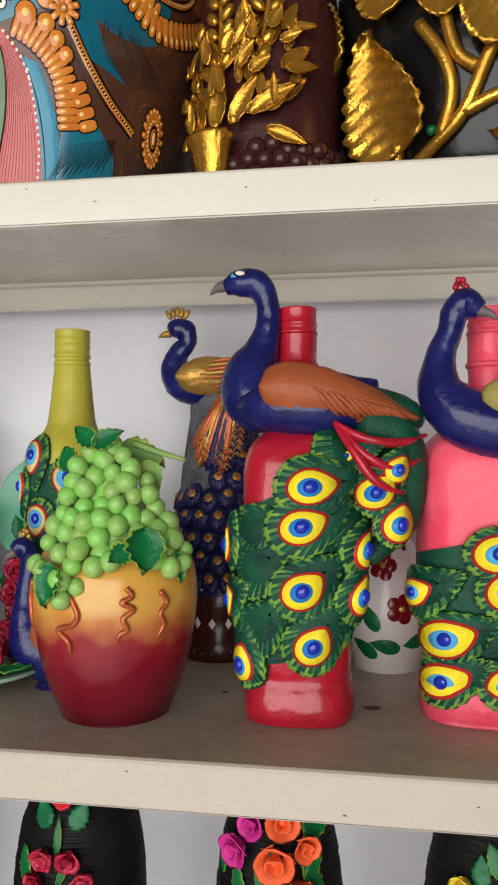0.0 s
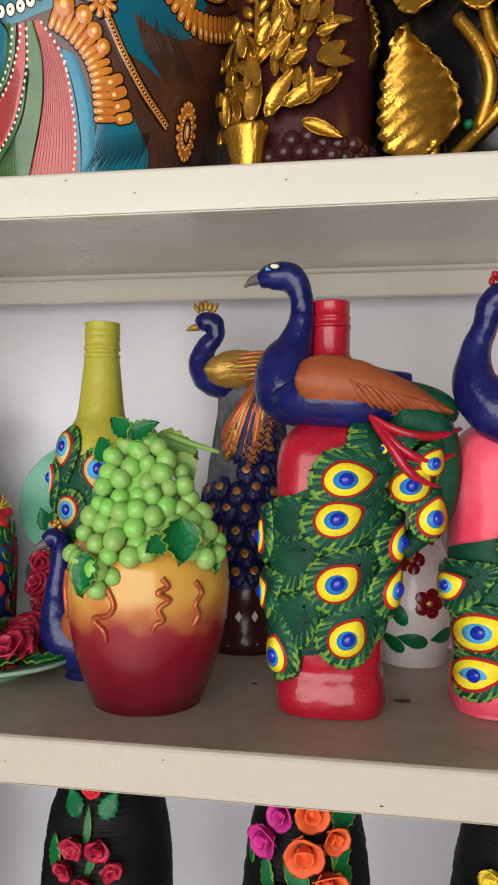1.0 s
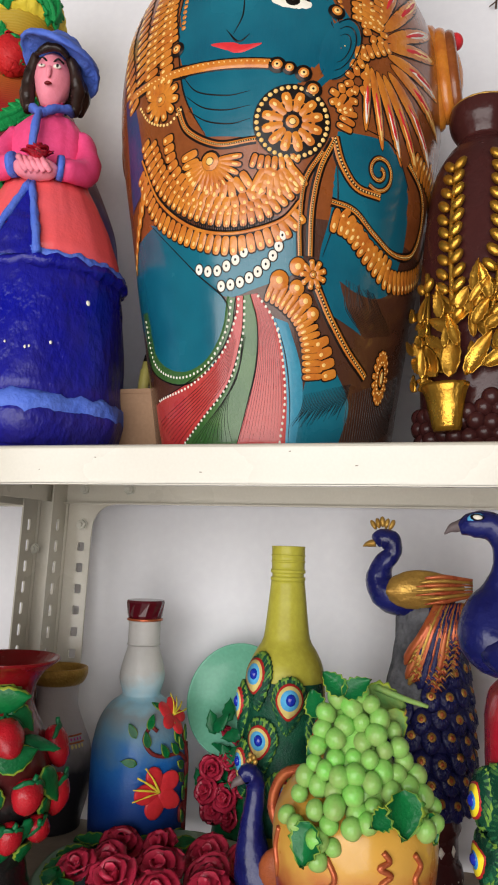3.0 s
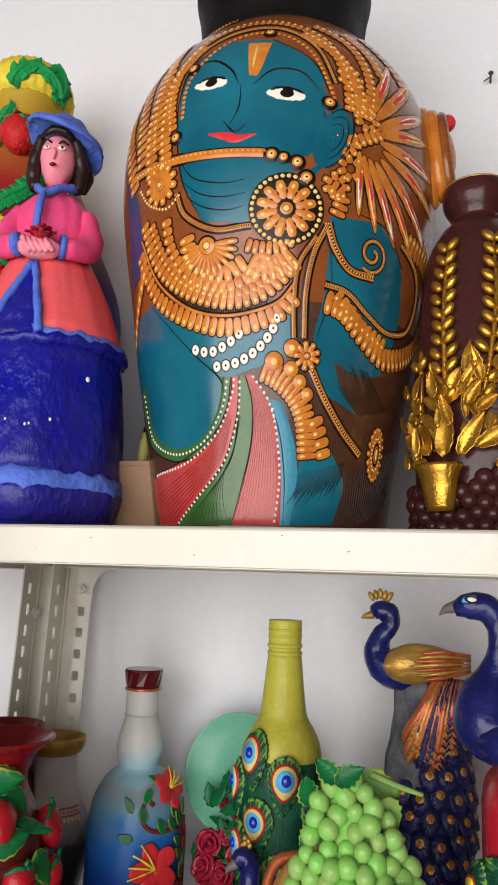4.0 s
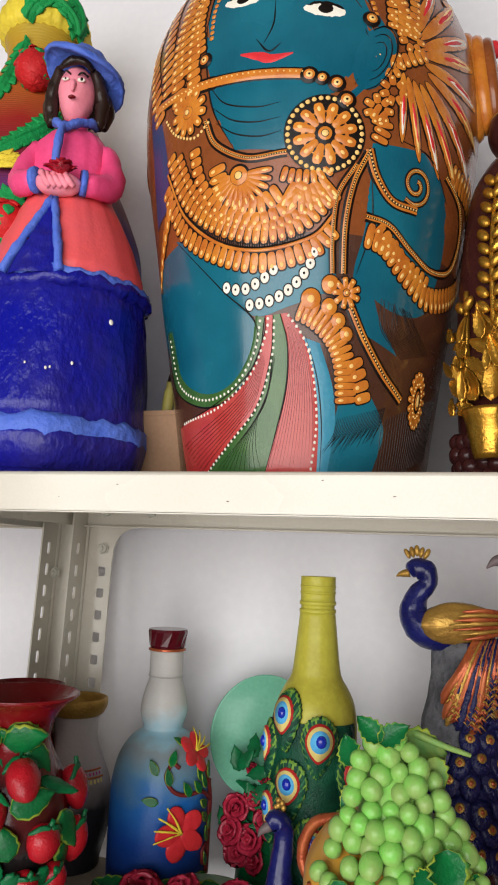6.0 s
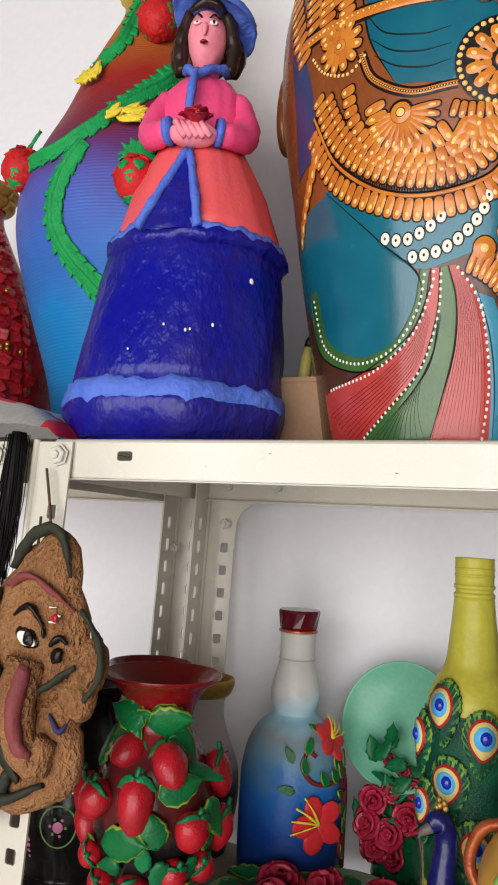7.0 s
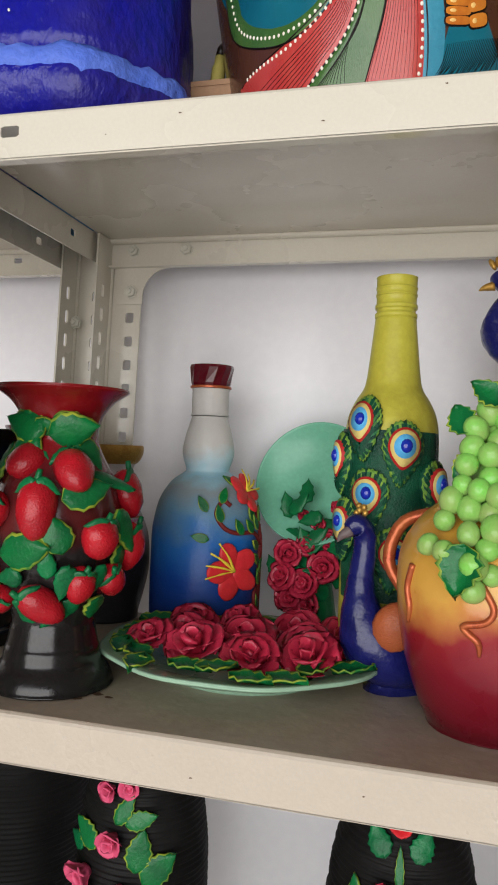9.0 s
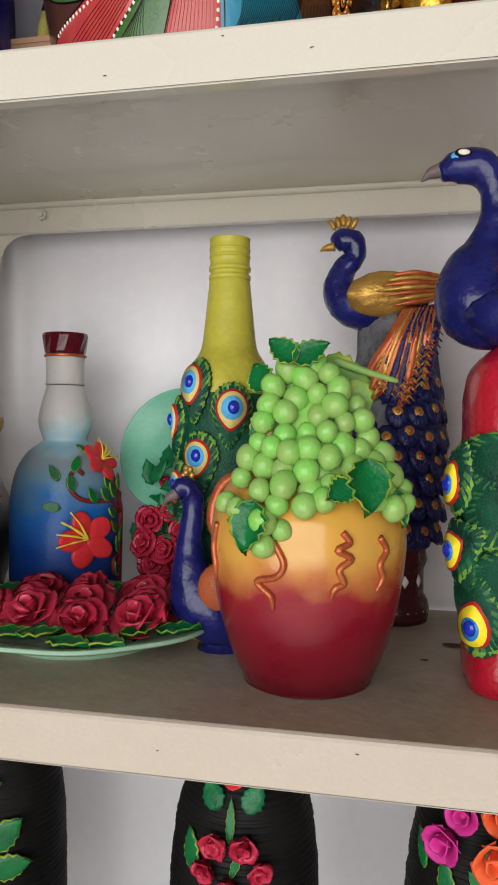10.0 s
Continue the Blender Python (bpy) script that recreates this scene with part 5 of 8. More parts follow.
SVMAT = paint("maroon_over_black", (0.1, 0.01, 0.01), 0.2, None, 0.3, grain=240, blotch=40, coat=0.6, bump=0.2, wobble=0.006, dirt=0.05,
              ramp=[(0.0, (0.010, 0.009, 0.009)), (0.098, (0.012, 0.010, 0.010)), (0.108, (0.085, 0.012, 0.012)), (0.15, (0.10, 0.010, 0.012)), (0.17, (0.19, 0.005, 0.008)), (0.21, (0.21, 0.005, 0.008))])
part("vase_body", sv.mesh(64), SVMAT, t)


def strawberry(parent, m, s):
    bm = bmesh.new()
    ball(bm, m @ Vector((0, -0.1 * s, 0)), (0.78 * s, 0.74 * s, 1.0 * s), m.to_3x3() @ Euler((radians(-90), 0, 0)).to_matrix() @ Euler((0, 0, 0)).to_matrix(), 16, 12, shape=lambda q: 0.72 + 0.42 * q ** 0.8)
    fruit = part("strawberry", bm, BERRY, parent)
    bm = bmesh.new()
    for k in range(5):
        a = radians(-64 + 32 * k)
        b = m @ pose(0, 0.80 * s, 0.16 * s) @ pose(0, 0, 0, -22 - 14 * math.cos(2 * a), 0, 180 + math.degrees(a))
        leaf(bm, b @ pose(0, 0, 0.38 * s), s * 0.95, s * 0.44, -0.3, 2, 0.0, 0.0013, n=6, curl=0.25)
    tube(bm, [m @ Vector((0, 0.75 * s, 0.30 * s)), m @ Vector((0.1 * s, 1.15 * s, 0.35 * s))], [0.0022, 0.0018], 8, 3)
    part("calyx", bm, GREEN, fruit, "green calyx")


for u, z, spin, s in ((-0.011, 0.151, -12, 0.0155), (0.0325, 0.147, 6, 0.0160), (0.0105, 0.127, 0, 0.0158), (-0.022, 0.123, -8, 0.0155), (-0.050, 0.118, 10, 0.0125), (0.0480, 0.1085, -8, 0.0145), (0.0125, 0.066, 55, 0.0140), (0.0385, 0.079, -5, 0.0130), (0.064, 0.079, 40, 0.0120),
                      (-0.024, 0.066, -40, 0.012), (-0.030, 0.083, -60, 0.0115), (-0.058, 0.095, 30, 0.012), (0.085, 0.10, 0, 0.013), (0.09, 0.135, 0, 0.013), (-0.085, 0.12, 0, 0.013)):
    strawberry(t, on(sv, u, z, 0.006, spin) @ Matrix.Diagonal((1, 1 + 0.18 * math.sin(90 * u), 1, 1)), s * (1.13 + 0.06 * math.sin(300 * u)))
for u, z, spin, ln, wd, h in ((-0.012, 0.096, -80, 0.040, 0.025, 0.007), (0.026, 0.100, 20, 0.026, 0.021, 0.010), (0.026, 0.131, -70, 0.034, 0.022, 0.012), (0.062, 0.123, -150, 0.034, 0.020, 0.010), (0.004, 0.176, 70, 0.032, 0.024, 0.008),
                           (0.012, 0.178, -80, 0.034, 0.026, 0.009), (0.000, 0.170, 120, 0.026, 0.022, 0.010), (-0.036, 0.142, 20, 0.032, 0.018, 0.006), (-0.036, 0.092, 190, 0.034, 0.020, 0.006), (-0.006, 0.060, 180, 0.028, 0.016, 0.003), (0.042, 0.066, 140, 0.032, 0.014, 0.004),
                           (0.060, 0.066, 190, 0.020, 0.018, 0.006), (-0.046, 0.108, 100, 0.024, 0.018, 0.008), (0.0, 0.082, 100, 0.020, 0.014, 0.006), (0.018, 0.084, 0, 0.018, 0.012, 0.008), (0.048, 0.146, -120, 0.032, 0.016, 0.006), (0.070, 0.10, 190, 0.026, 0.018, 0.006), (0.05, 0.160, -150, 0.03, 0.016, 0.004), (-0.02, 0.176, 60, 0.028, 0.024, 0.004), (-0.014, 0.190, 150, 0.034, 0.026, 0.003), (0.022, 0.190, 200, 0.034, 0.028, 0.004), (0.006, 0.188, 170, 0.026, 0.020, 0.008), (0.040, 0.172, 220, 0.030, 0.020, 0.004),
                           (-0.030, 0.168, 140, 0.028, 0.018, 0.004), (0.030, 0.092, 170, 0.026, 0.014, 0.012), (-0.040, 0.076, 170, 0.028, 0.014, 0.006), (0.052, 0.090, 160, 0.024, 0.014, 0.010)):
    bm = bmesh.new()
    leaf(bm, on(sv, u, z, h, spin), ln, wd, -0.25, 4, 0.06, 0.0016, n=9, curl=0.15)
    part("leaf", bm, LEAFY if wd > 0.0165 else GREEN, t, "glossy green leaf with yellow edges")

# the pale vase with a gold rim, close behind
t = thing("gold_rimmed_vase", (-0.0295, 0.2350, MAIN), "pale mauve and black vase with a gold rim", "vase")
gv = Round([(0.0005, 0.0), (0.030, 0.0), (0.034, 0.01), (0.041, 0.04), (0.0425, 0.06), (0.040, 0.085), (0.032, 0.105), (0.0245, 0.125), (0.0225, 0.140), (0.0240, 0.150), (0.0285, 0.157)], unit=0.04)
part("vase_body", gv.mesh(48), GREYWHITE, t)
rim = Round([(0.020, 0.150), (0.0275, 0.153), (0.0320, 0.161), (0.0325, 0.168), (0.031, 0.170), (0.028, 0.1685), (0.024, 0.16), (0.020, 0.152)], sub=3)
bm = bmesh.new()
grid(bm, [[(r * math.sin(a), -r * math.cos(a), z) for a in (2 * math.pi * i / 48 for i in range(48))] for r, z in rim.line], wrap=True)
part("rim", bm, OLDGOLD, t, "dull gold rim")
bm = bmesh.new()
for z in (0.101, 0.094):
    ribbon(bm, gv, [(-0.06, z), (0, z), (0.06, z)], 0.0018, 0.0005, 0)
for k in range(24):
    disc(bm, gv, -0.055 + 0.0048 * k, 0.0975, 0.0012, 0.0016, 0.0006, 1, 8)
    disc(bm, gv, -0.055 + 0.0048 * k, 0.0905, 0.0016, 0.0022, 0.0006, 2, 8)
part("painted_band", bm, [COPPER, MAGENTA, CREAMEYE], t)

# the small black pot with pink and green rings, and the maroon pot behind it
t = thing("black_pot", (-0.0990, 0.1150, MAIN), "black glazed pot painted with pink dots and green rings", "pot")
bp = Round([(0.0005, 0.0), (0.038, 0.0), (0.042, 0.003), (0.042, 0.012), (0.039, 0.018), (0.047, 0.04), (0.0535, 0.07), (0.052, 0.098), (0.044, 0.12), (0.036, 0.134), (0.033, 0.15), (0.040, 0.166), (0.050, 0.176), (0.049, 0.178), (0.034, 0.16), (0.028, 0.14)], unit=0.05)
part("pot_body", bp.mesh(56), BLACK, t)
bm = bmesh.new()
for u0, z0 in ((0.020, 0.066), (-0.03, 0.066), (0.068, 0.066)):
    ring = [(u0 + 0.0145 * math.cos(radians(a)), z0 + 0.0175 * math.sin(radians(a))) for a in range(0, 360, 30)]
    ribbon(bm, bp, ring, 0.0014, 0.0007, 0, 4, closed=True)
    disc(bm, bp, u0, z0, 0.0042, 0.0048, 0.0007, 1)
    for k in range(6):
        disc(bm, bp, u0 + 0.0062 * math.cos(k), z0 + 0.0074 * math.sin(k), 0.0012, 0.0014, 0.0008, 1 if k % 2 else 0, 8)
for u0 in (0.042, -0.008, 0.09):
    for k in range(4):
        disc(bm, bp, u0, 0.052 - 0.0050 * k, 0.0030 - 0.0005 * k, 0.0022 - 0.0003 * k, 0.0008, 2, 8)
    for k in range(9):
        disc(bm, bp, u0 - 0.012 + 0.0035 * k, 0.094 + 0.004 * math.sin(k), 0.0012, 0.0012, 0.0008, 2 if k % 3 else 3, 6)
part("painted_ring", bm, [MINT, NEONPINK, NEONPINK, PEARL], t, "pale green rings with pink flowers")
t = thing("maroon_pot", (-0.0750, 0.2000, MAIN), "plain glossy maroon pot", "pot")
mp = Round([(0.0005, 0.0), (0.03, 0.0), (0.034, 0.01), (0.045, 0.06), (0.044, 0.1), (0.034, 0.13), (0.030, 0.15), (0.036, 0.172), (0.042, 0.182), (0.040, 0.183), (0.028, 0.165)], unit=0.05)
part("pot_body", mp.mesh(48), MAROON, t)

# the white vase with red flowers at the back
t = thing("flowered_vase", (0.5350, 0.2200, MAIN), "white glazed vase painted with dark red flowers", "vase")
wv = Round([(0.0005, 0.0), (0.027, 0.0), (0.030, 0.004), (0.036, 0.03), (0.038, 0.06), (0.034, 0.09), (0.025, 0.115), (0.016, 0.135), (0.013, 0.165), (0.016, 0.18)], unit=0.036)
part("vase_body", wv.mesh(48), WHITEGLAZE, t)
bm = bmesh.new()
for u0, z0, s in ((0.012, 0.060, 0.008), (-0.004, 0.098, 0.008), (0.036, 0.085, 0.008), (0.02, 0.120, 0.006), (-0.03, 0.10, 0.007)):
    for k in range(5):
        disc(bm, wv, u0 + s * math.cos(k * 1.257), z0 + s * math.sin(k * 1.257), s * 0.75, s * 0.75, 0.0014, 0, 10)
    disc(bm, wv, u0, z0, s * 0.35, s * 0.35, 0.002, 1, 8)
for u0, z0, a in ((-0.014, 0.050, 30), (-0.026, 0.06, 10), (0.0, 0.026, 80), (0.03, 0.03, 100), (-0.02, 0.022, 60)):
    disc(bm, wv, u0, z0, 0.007, 0.012, 0.0014, 2, 12, a, sharp=0.8)
part("painted_flower", bm, [MAROON, OLDGOLD, GREEN], t, "dark red flowers with green leaves")

# ---- the things on the upper shelf ----
# the great painted pot
class Painted(Round):
    """A body whose decoration is thin paint."""

    def at(self, u, z, h=0.0):
        return Round.at(self, u, z, 0.5 * h)


pot = thing("painted_pot", (0.2270, 0.1700, UPPER), "large clay pot painted in teal and ochre ornament with black neck", "pot")
pb = Painted([(0.0005, 0.0), (0.108, 0.0), (0.1135, 0.004), (0.1165, 0.022), (0.1218, 0.0585), (0.131, 0.115), (0.141, 0.173), (0.150, 0.232), (0.160, 0.291), (0.1665, 0.343), (0.1665, 0.390), (0.159, 0.430), (0.143, 0.465), (0.120, 0.497), (0.098, 0.519)], unit=0.15)
bm = pb.mesh(96)
for f in bm.faces:
    f.material_index = 1 if f.calc_center_median().z > 0.20 else 0
part("pot_body", bm, [BROWNGROUND, TERRACOTTA], pot)
neck = Round([(0.100, 0.508), (0.100, 0.519), (0.094, 0.527), (0.091, 0.542), (0.092, 0.565), (0.095, 0.590), (0.099, 0.610), (0.098, 0.618), (0.086, 0.618), (0.082, 0.58)], unit=0.1)
bm = bmesh.new()
grid(bm, [[((r + 0.0011 * (k % 2)) * math.sin(a), -(r + 0.0011 * (k % 2)) * math.cos(a), z) for a in (2 * math.pi * i / 80 for i in range(80))] for k, (r, z) in enumerate(neck.line)], wrap=True)
part("neck", bm, MATBLACK, pot, "matt black cord-wound neck")
for s, u0, z0 in ((1, 0.224, 0.392), (-1, -0.255, 0.375)):
    m = on(pb, u0, z0, -0.020)
    bm = bmesh.new()
    for r, off, q in ((0.050, 0.004, 0.0070), (0.044, 0.013, 0.0075), (0.040, 0.022, 0.0065)):
        tube(bm, [m @ Vector((0.42 * r * math.cos(a), r * math.sin(a) * 1.0, off)) for a in (2 * math.pi * i / 12 for i in range(13))], q, 10, 3, mi=0 if q > 0.0065 else 1)
    ball(bm, m @ Vector((0, 0.0, 0.018)), (0.014, 0.036, 0.014), m.to_3x3(), 12, 8, mi=0)
    ball(bm, m @ Vector((0, 0.034, 0.028)), (0.008, 0.009, 0.008), m.to_3x3(), 12, 8, mi=2)
    part("lug", bm, [OCHRE, TERRACOTTA, BERRYPINK], pot, "orange side lug")

# grounds of colour
bm = bmesh.new()
band(bm, pb, [(0.0181, 0.4525), (-0.0521, 0.4524), (-0.1211, 0.4386), (-0.1503, 0.3998), (-0.1297, 0.3009), (-0.1300, 0.2321)], [(0.0234, 0.4514), (0.0855, 0.4449), (0.1544, 0.4090), (0.2068, 0.3672), (0.2493, 0.3117), (0.2113, 0.2176)], 8, 30, 0.0006, 0)
part("ochre_ground", bm, TERRACOTTA, pot)
bm = bmesh.new()
band(bm, pb, [(-0.0188, 0.4468), (-0.0451, 0.4236), (-0.0527, 0.3850), (-0.0517, 0.3444), (-0.0464, 0.3055), (-0.0284, 0.2682)], [(0.0290, 0.4414), (0.0626, 0.4149), (0.0751, 0.3802), (0.0720, 0.3414), (0.0506, 0.3088), (0.0147, 0.2610)], 10, 14, 0.0011)
band(bm, pb, [(-0.1619, 0.2024), (-0.1772, 0.1535), (-0.1298, 0.0936), (-0.0675, 0.0652)], [(-0.0995, 0.2085), (-0.0467, 0.1564), (-0.0122, 0.1213), (-0.0283, 0.0737)], 10, 12, 0.0011)
band(bm, pb, [(-0.1046, 0.2127), (-0.0412, 0.1880), (0.0099, 0.1781), (0.0505, 0.1927)], [(-0.0534, 0.1572), (-0.0160, 0.1321), (0.0153, 0.1371), (0.0603, 0.1525)], 8, 12, 0.0010)
band(bm, pb, [(0.0810, 0.2710), (0.0802, 0.2490), (0.0807, 0.2050), (0.0729, 0.1654), (0.0765, 0.1226)], [(0.1310, 0.2756), (0.1637, 0.2502), (0.1725, 0.2050), (0.1616, 0.1601), (0.1311, 0.1041)], 8, 14, 0.0010)
band(bm, pb, [(0.0556, 0.0062), (0.0631, 0.0453), (0.0689, 0.0695)], [(0.1096, 0.0084), (0.1198, 0.0439), (0.1001, 0.0715)], 8, 8, 0.0010)
band(bm, pb, [(0.0704, 0.3735), (0.0833, 0.3626), (0.0819, 0.3333), (0.0576, 0.3046)], [(0.0808, 0.3789), (0.0907, 0.3593), (0.0875, 0.3333), (0.0623, 0.3011)], 8, 5, 0.0014)
part("teal_ground", bm, TEAL, pot, "teal-blue painted fields")
# the lobe at the side of the upper field, with its folds
bm = bmesh.new()
disc(bm, pb, 0.0790, 0.3400, 0.0150, 0.0290, 0.0034, 0, 26, -18, 0.4)
part("teal_lobe", bm, TEAL, pot)
bm = bmesh.new()
for k in (1.0, 0.72, 0.46):
    ribbon(bm, pb, [(0.0790 + 0.0150 * k * math.cos(radians(a)) + 0.3 * 0.029 * k * math.sin(radians(a)), 0.3400 + 0.0285 * k * math.sin(radians(a))) for a in range(-80, 150, 23)], 0.0013, 0.0042, taper=True)
part("lobe_line", bm, LINE, pot)
# silk bands at the foot
bm = bmesh.new()
band(bm, pb, [(-0.1506, 0.1415), (-0.1439, 0.0902), (-0.0870, 0.0636), (-0.0428, 0.0681), (-0.0130, 0.0972), (-0.0050, 0.1296)], [(-0.1303, 0.1383), (-0.1155, 0.0926), (-0.0753, 0.0753), (-0.0417, 0.0807), (-0.0202, 0.1048), (-0.0132, 0.1321)], 8, 5, 0.0014, 1)
band(bm, pb, [(-0.1357, 0.0512), (-0.0678, 0.0627), (-0.0243, 0.0842), (-0.0065, 0.1138), (-0.0043, 0.1315)], [(-0.0843, 0.0058), (-0.0490, 0.0296), (-0.0154, 0.0578), (0.0002, 0.0969), (0.0030, 0.1313)], 8, 8, 0.0013, 0)
band(bm, pb, [(-0.1403, 0.0516), (-0.1353, 0.0245), (-0.1280, 0.0073)], [(-0.1002, 0.0560), (-0.0909, 0.0222), (-0.0822, 0.0058)], 8, 4, 0.0012, 0)
band(bm, pb, [(-0.0843, 0.0058), (-0.0490, 0.0296), (-0.0154, 0.0578), (0.0002, 0.0969), (0.0030, 0.1313)], [(-0.0067, 0.0051), (0.0048, 0.0370), (0.0151, 0.0728), (0.0165, 0.1062), (0.0097, 0.1321)], 8, 10, 0.0014, 1)
band(bm, pb, [(-0.0067, 0.0051), (0.0048, 0.0370), (0.0151, 0.0728), (0.0165, 0.1062), (0.0097, 0.1321)], [(0.0480, 0.0060), (0.0479, 0.0448), (0.0422, 0.0826), (0.0311, 0.1132), (0.0164, 0.1328)], 8, 10, 0.0013, 0)
part("silk_band", bm, [SCARF, MOSS], pot, "brick-red and moss-green flowing bands")
bm = bmesh.new()
band(bm, pb, [(0.0480, 0.0060), (0.0479, 0.0448), (0.0422, 0.0826), (0.0311, 0.1132)], [(0.0594, 0.0063), (0.0645, 0.0454), (0.0607, 0.0738), (0.0462, 0.1089)], 8, 5, 0.0013)
part("pale_blue_band", bm, SKYBAND, pot)
bm = bmesh.new()
band(bm, pb, [(0.0927, 0.1483), (0.1026, 0.1251), (0.1337, 0.0895)], [(0.1147, 0.1390), (0.1458, 0.1425), (0.1894, 0.1668)], 8, 8, 0.0013)
band(bm, pb, [(0.1026, 0.1251), (0.1337, 0.0895)], [(0.1458, 0.1425), (0.2121, 0.1176)], 8, 8, 0.0014)
part("brown_tuft", bm, BROWNGROUND, pot)
# outlines and strokes within the bands
bm = bmesh.new()
for line in ([(-0.1506, 0.1415), (-0.1439, 0.0902), (-0.0870, 0.0636), (-0.0428, 0.0681), (-0.0130, 0.0972), (-0.0050, 0.1296)], [(-0.1357, 0.0512), (-0.0678, 0.0627), (-0.0243, 0.0842), (-0.0065, 0.1138), (-0.0043, 0.1315)], [(-0.0843, 0.0058), (-0.0490, 0.0296), (-0.0154, 0.0578), (0.0002, 0.0969), (0.0030, 0.1313)],
             [(-0.0067, 0.0051), (0.0048, 0.0370), (0.0151, 0.0728), (0.0165, 0.1062), (0.0097, 0.1321)], [(-0.0995, 0.2085), (-0.0467, 0.1564), (-0.0122, 0.1213), (-0.0283, 0.0737)], [(-0.0527, 0.3850), (-0.0517, 0.3444), (-0.0464, 0.3055), (-0.0284, 0.2682)],
             [(0.0512, 0.0061), (0.0510, 0.0449), (0.0445, 0.0827), (0.0321, 0.1157)], [(-0.0157, 0.4454), (-0.0451, 0.4236), (-0.0527, 0.3850)], [(0.0290, 0.4414), (0.0626, 0.4149), (0.0761, 0.3805)], [(-0.0487, 0.3271), (-0.0348, 0.3083), (-0.0092, 0.2993), (0.0099, 0.3004)], [(-0.0464, 0.3081), (-0.0299, 0.2934), (-0.0095, 0.2872), (0.0100, 0.2885)],
             [(-0.0442, 0.2947), (-0.0278, 0.2815), (-0.0071, 0.2753), (0.0099, 0.2775)], [(0.0707, 0.3627), (0.0766, 0.3423), (0.0640, 0.3151)], [(0.0761, 0.3665), (0.0832, 0.3438), (0.0708, 0.3159)], [(0.0826, 0.2492), (0.0862, 0.2059), (0.0756, 0.1656)], [(0.1065, 0.2787), (0.1385, 0.2730), (0.1662, 0.2458)]):
    ribbon(bm, pb, line, 0.0016, 0.0019, 0, taper=True)
rnd = random.Random(4)
left, right = smooth_line([(-0.0067, 0.0051), (0.0048, 0.0370), (0.0151, 0.0728), (0.0165, 0.1062), (0.0097, 0.1321)], 6), smooth_line([(0.0440, 0.0060), (0.0440, 0.0448), (0.0390, 0.0826), (0.0291, 0.1132), (0.0154, 0.1328)], 6)
for k in range(13):
    f = (k + 0.5) / 13
    ribbon(bm, pb, [a + (b - a) * f for a, b in zip(left, right)][k % 3::4], 0.00045, 0.0019, 0, taper=True)
left, right = smooth_line([(-0.0067, 0.0051), (-0.0159, 0.0395), (-0.0025, 0.0729), (0.0040, 0.1159)], 6), smooth_line([(-0.0739, 0.0056), (-0.0377, 0.0303), (-0.0056, 0.0609), (0.0097, 0.1158)], 6)
for k in range(10):
    f = (k + 0.5) / 10
    ribbon(bm, pb, [a + (b - a) * f for a, b in zip(left, right)][::4], 0.0006, 0.0019, 0, taper=True)
left, right = smooth_line([(-0.1296, 0.0347), (-0.0638, 0.0534), (-0.0213, 0.0807), (-0.0045, 0.1209)], 6), smooth_line([(-0.0900, 0.0070), (-0.0533, 0.0307), (-0.0167, 0.0612), (0.0006, 0.1111)], 6)
for k in range(9):
    f = (k + 0.5) / 9
    ribbon(bm, pb, [a + (b - a) * f for a, b in zip(left, right)][::4], 0.0006, 0.0019, 0, taper=True)
for k in range(26):
    x = rnd.uniform(-1, 1)
    a, b, c = np.array((0.1211, 0.1622)), np.array((0.1737, 0.1210)), np.array((0.1155, 0.0096))
    f = k / 25
    d = np.array([0.020 * x, 0])
    ribbon(bm, pb, [np.array((0.1045, 0.1497)) + d * 0.3 + (np.array((0.1312, 0.1440)) - np.array((0.1045, 0.1497))) * f, np.array((0.1039, 0.1253)) + (np.array((0.1567, 0.1257)) - np.array((0.1039, 0.1253))) * f,
                    np.array((0.1311, 0.1041)) + (np.array((0.1883, 0.1184)) - np.array((0.1311, 0.1041))) * f * 0.7], 0.0008, 0.0017, 0, taper=True)
for k in range(30):
    f = k / 29
    top = np.array((0.0671, 0.0502)) + (np.array((0.1188, 0.0633)) - np.array((0.0671, 0.0502))) * f
    ribbon(bm, pb, [top, top + np.array((-0.004, -0.014)), top + np.array((-0.016 + 0.004 * f, -0.024 - 0.008 * rnd.random()))], 0.0007, 0.0017, 0, taper=True)
for k in range(26):
    f = k / 25
    top = np.array((0.1168, 0.0534)) + (np.array((0.2071, 0.0841)) - np.array((0.1168, 0.0534))) * f
    ribbon(bm, pb, [top, top + np.array((-0.001, -0.03)), top + np.array((-0.003 - 0.004 * f, -0.055))], 0.0007, 0.0012, 0, taper=True)
part("dark_stroke", bm, [LINE, TERRACOTTA], pot)
# plain shapes in the upper teal field
bm = bmesh.new()
for x in ((-0.0220, 0.3969), (0.0408, 0.3770)):
    disc(bm, pb, x[0], x[1] + 0.0008, 0.0185, 0.0086, 0.0014, 1, 20, -8)
    disc(bm, pb, x[0], x[1], 0.0165, 0.0066, 0.0018, 0, 16, -8)
    disc(bm, pb, x[0] + 0.0005, x[1] + 0.0008, 0.0068, 0.0060, 0.0023, 1, 14)
ribbon(bm, pb, [(-0.0215, 0.3456), (-0.0067, 0.3405), (0.0027, 0.3370), (0.0186, 0.3397)], 0.0098, 0.0018, 2, taper=True)
ribbon(bm, pb, [(-0.0451, 0.4236), (-0.0224, 0.4240), (-0.0050, 0.4079), (0.0024, 0.3905)], 0.0030, 0.0018, 1, taper=True)
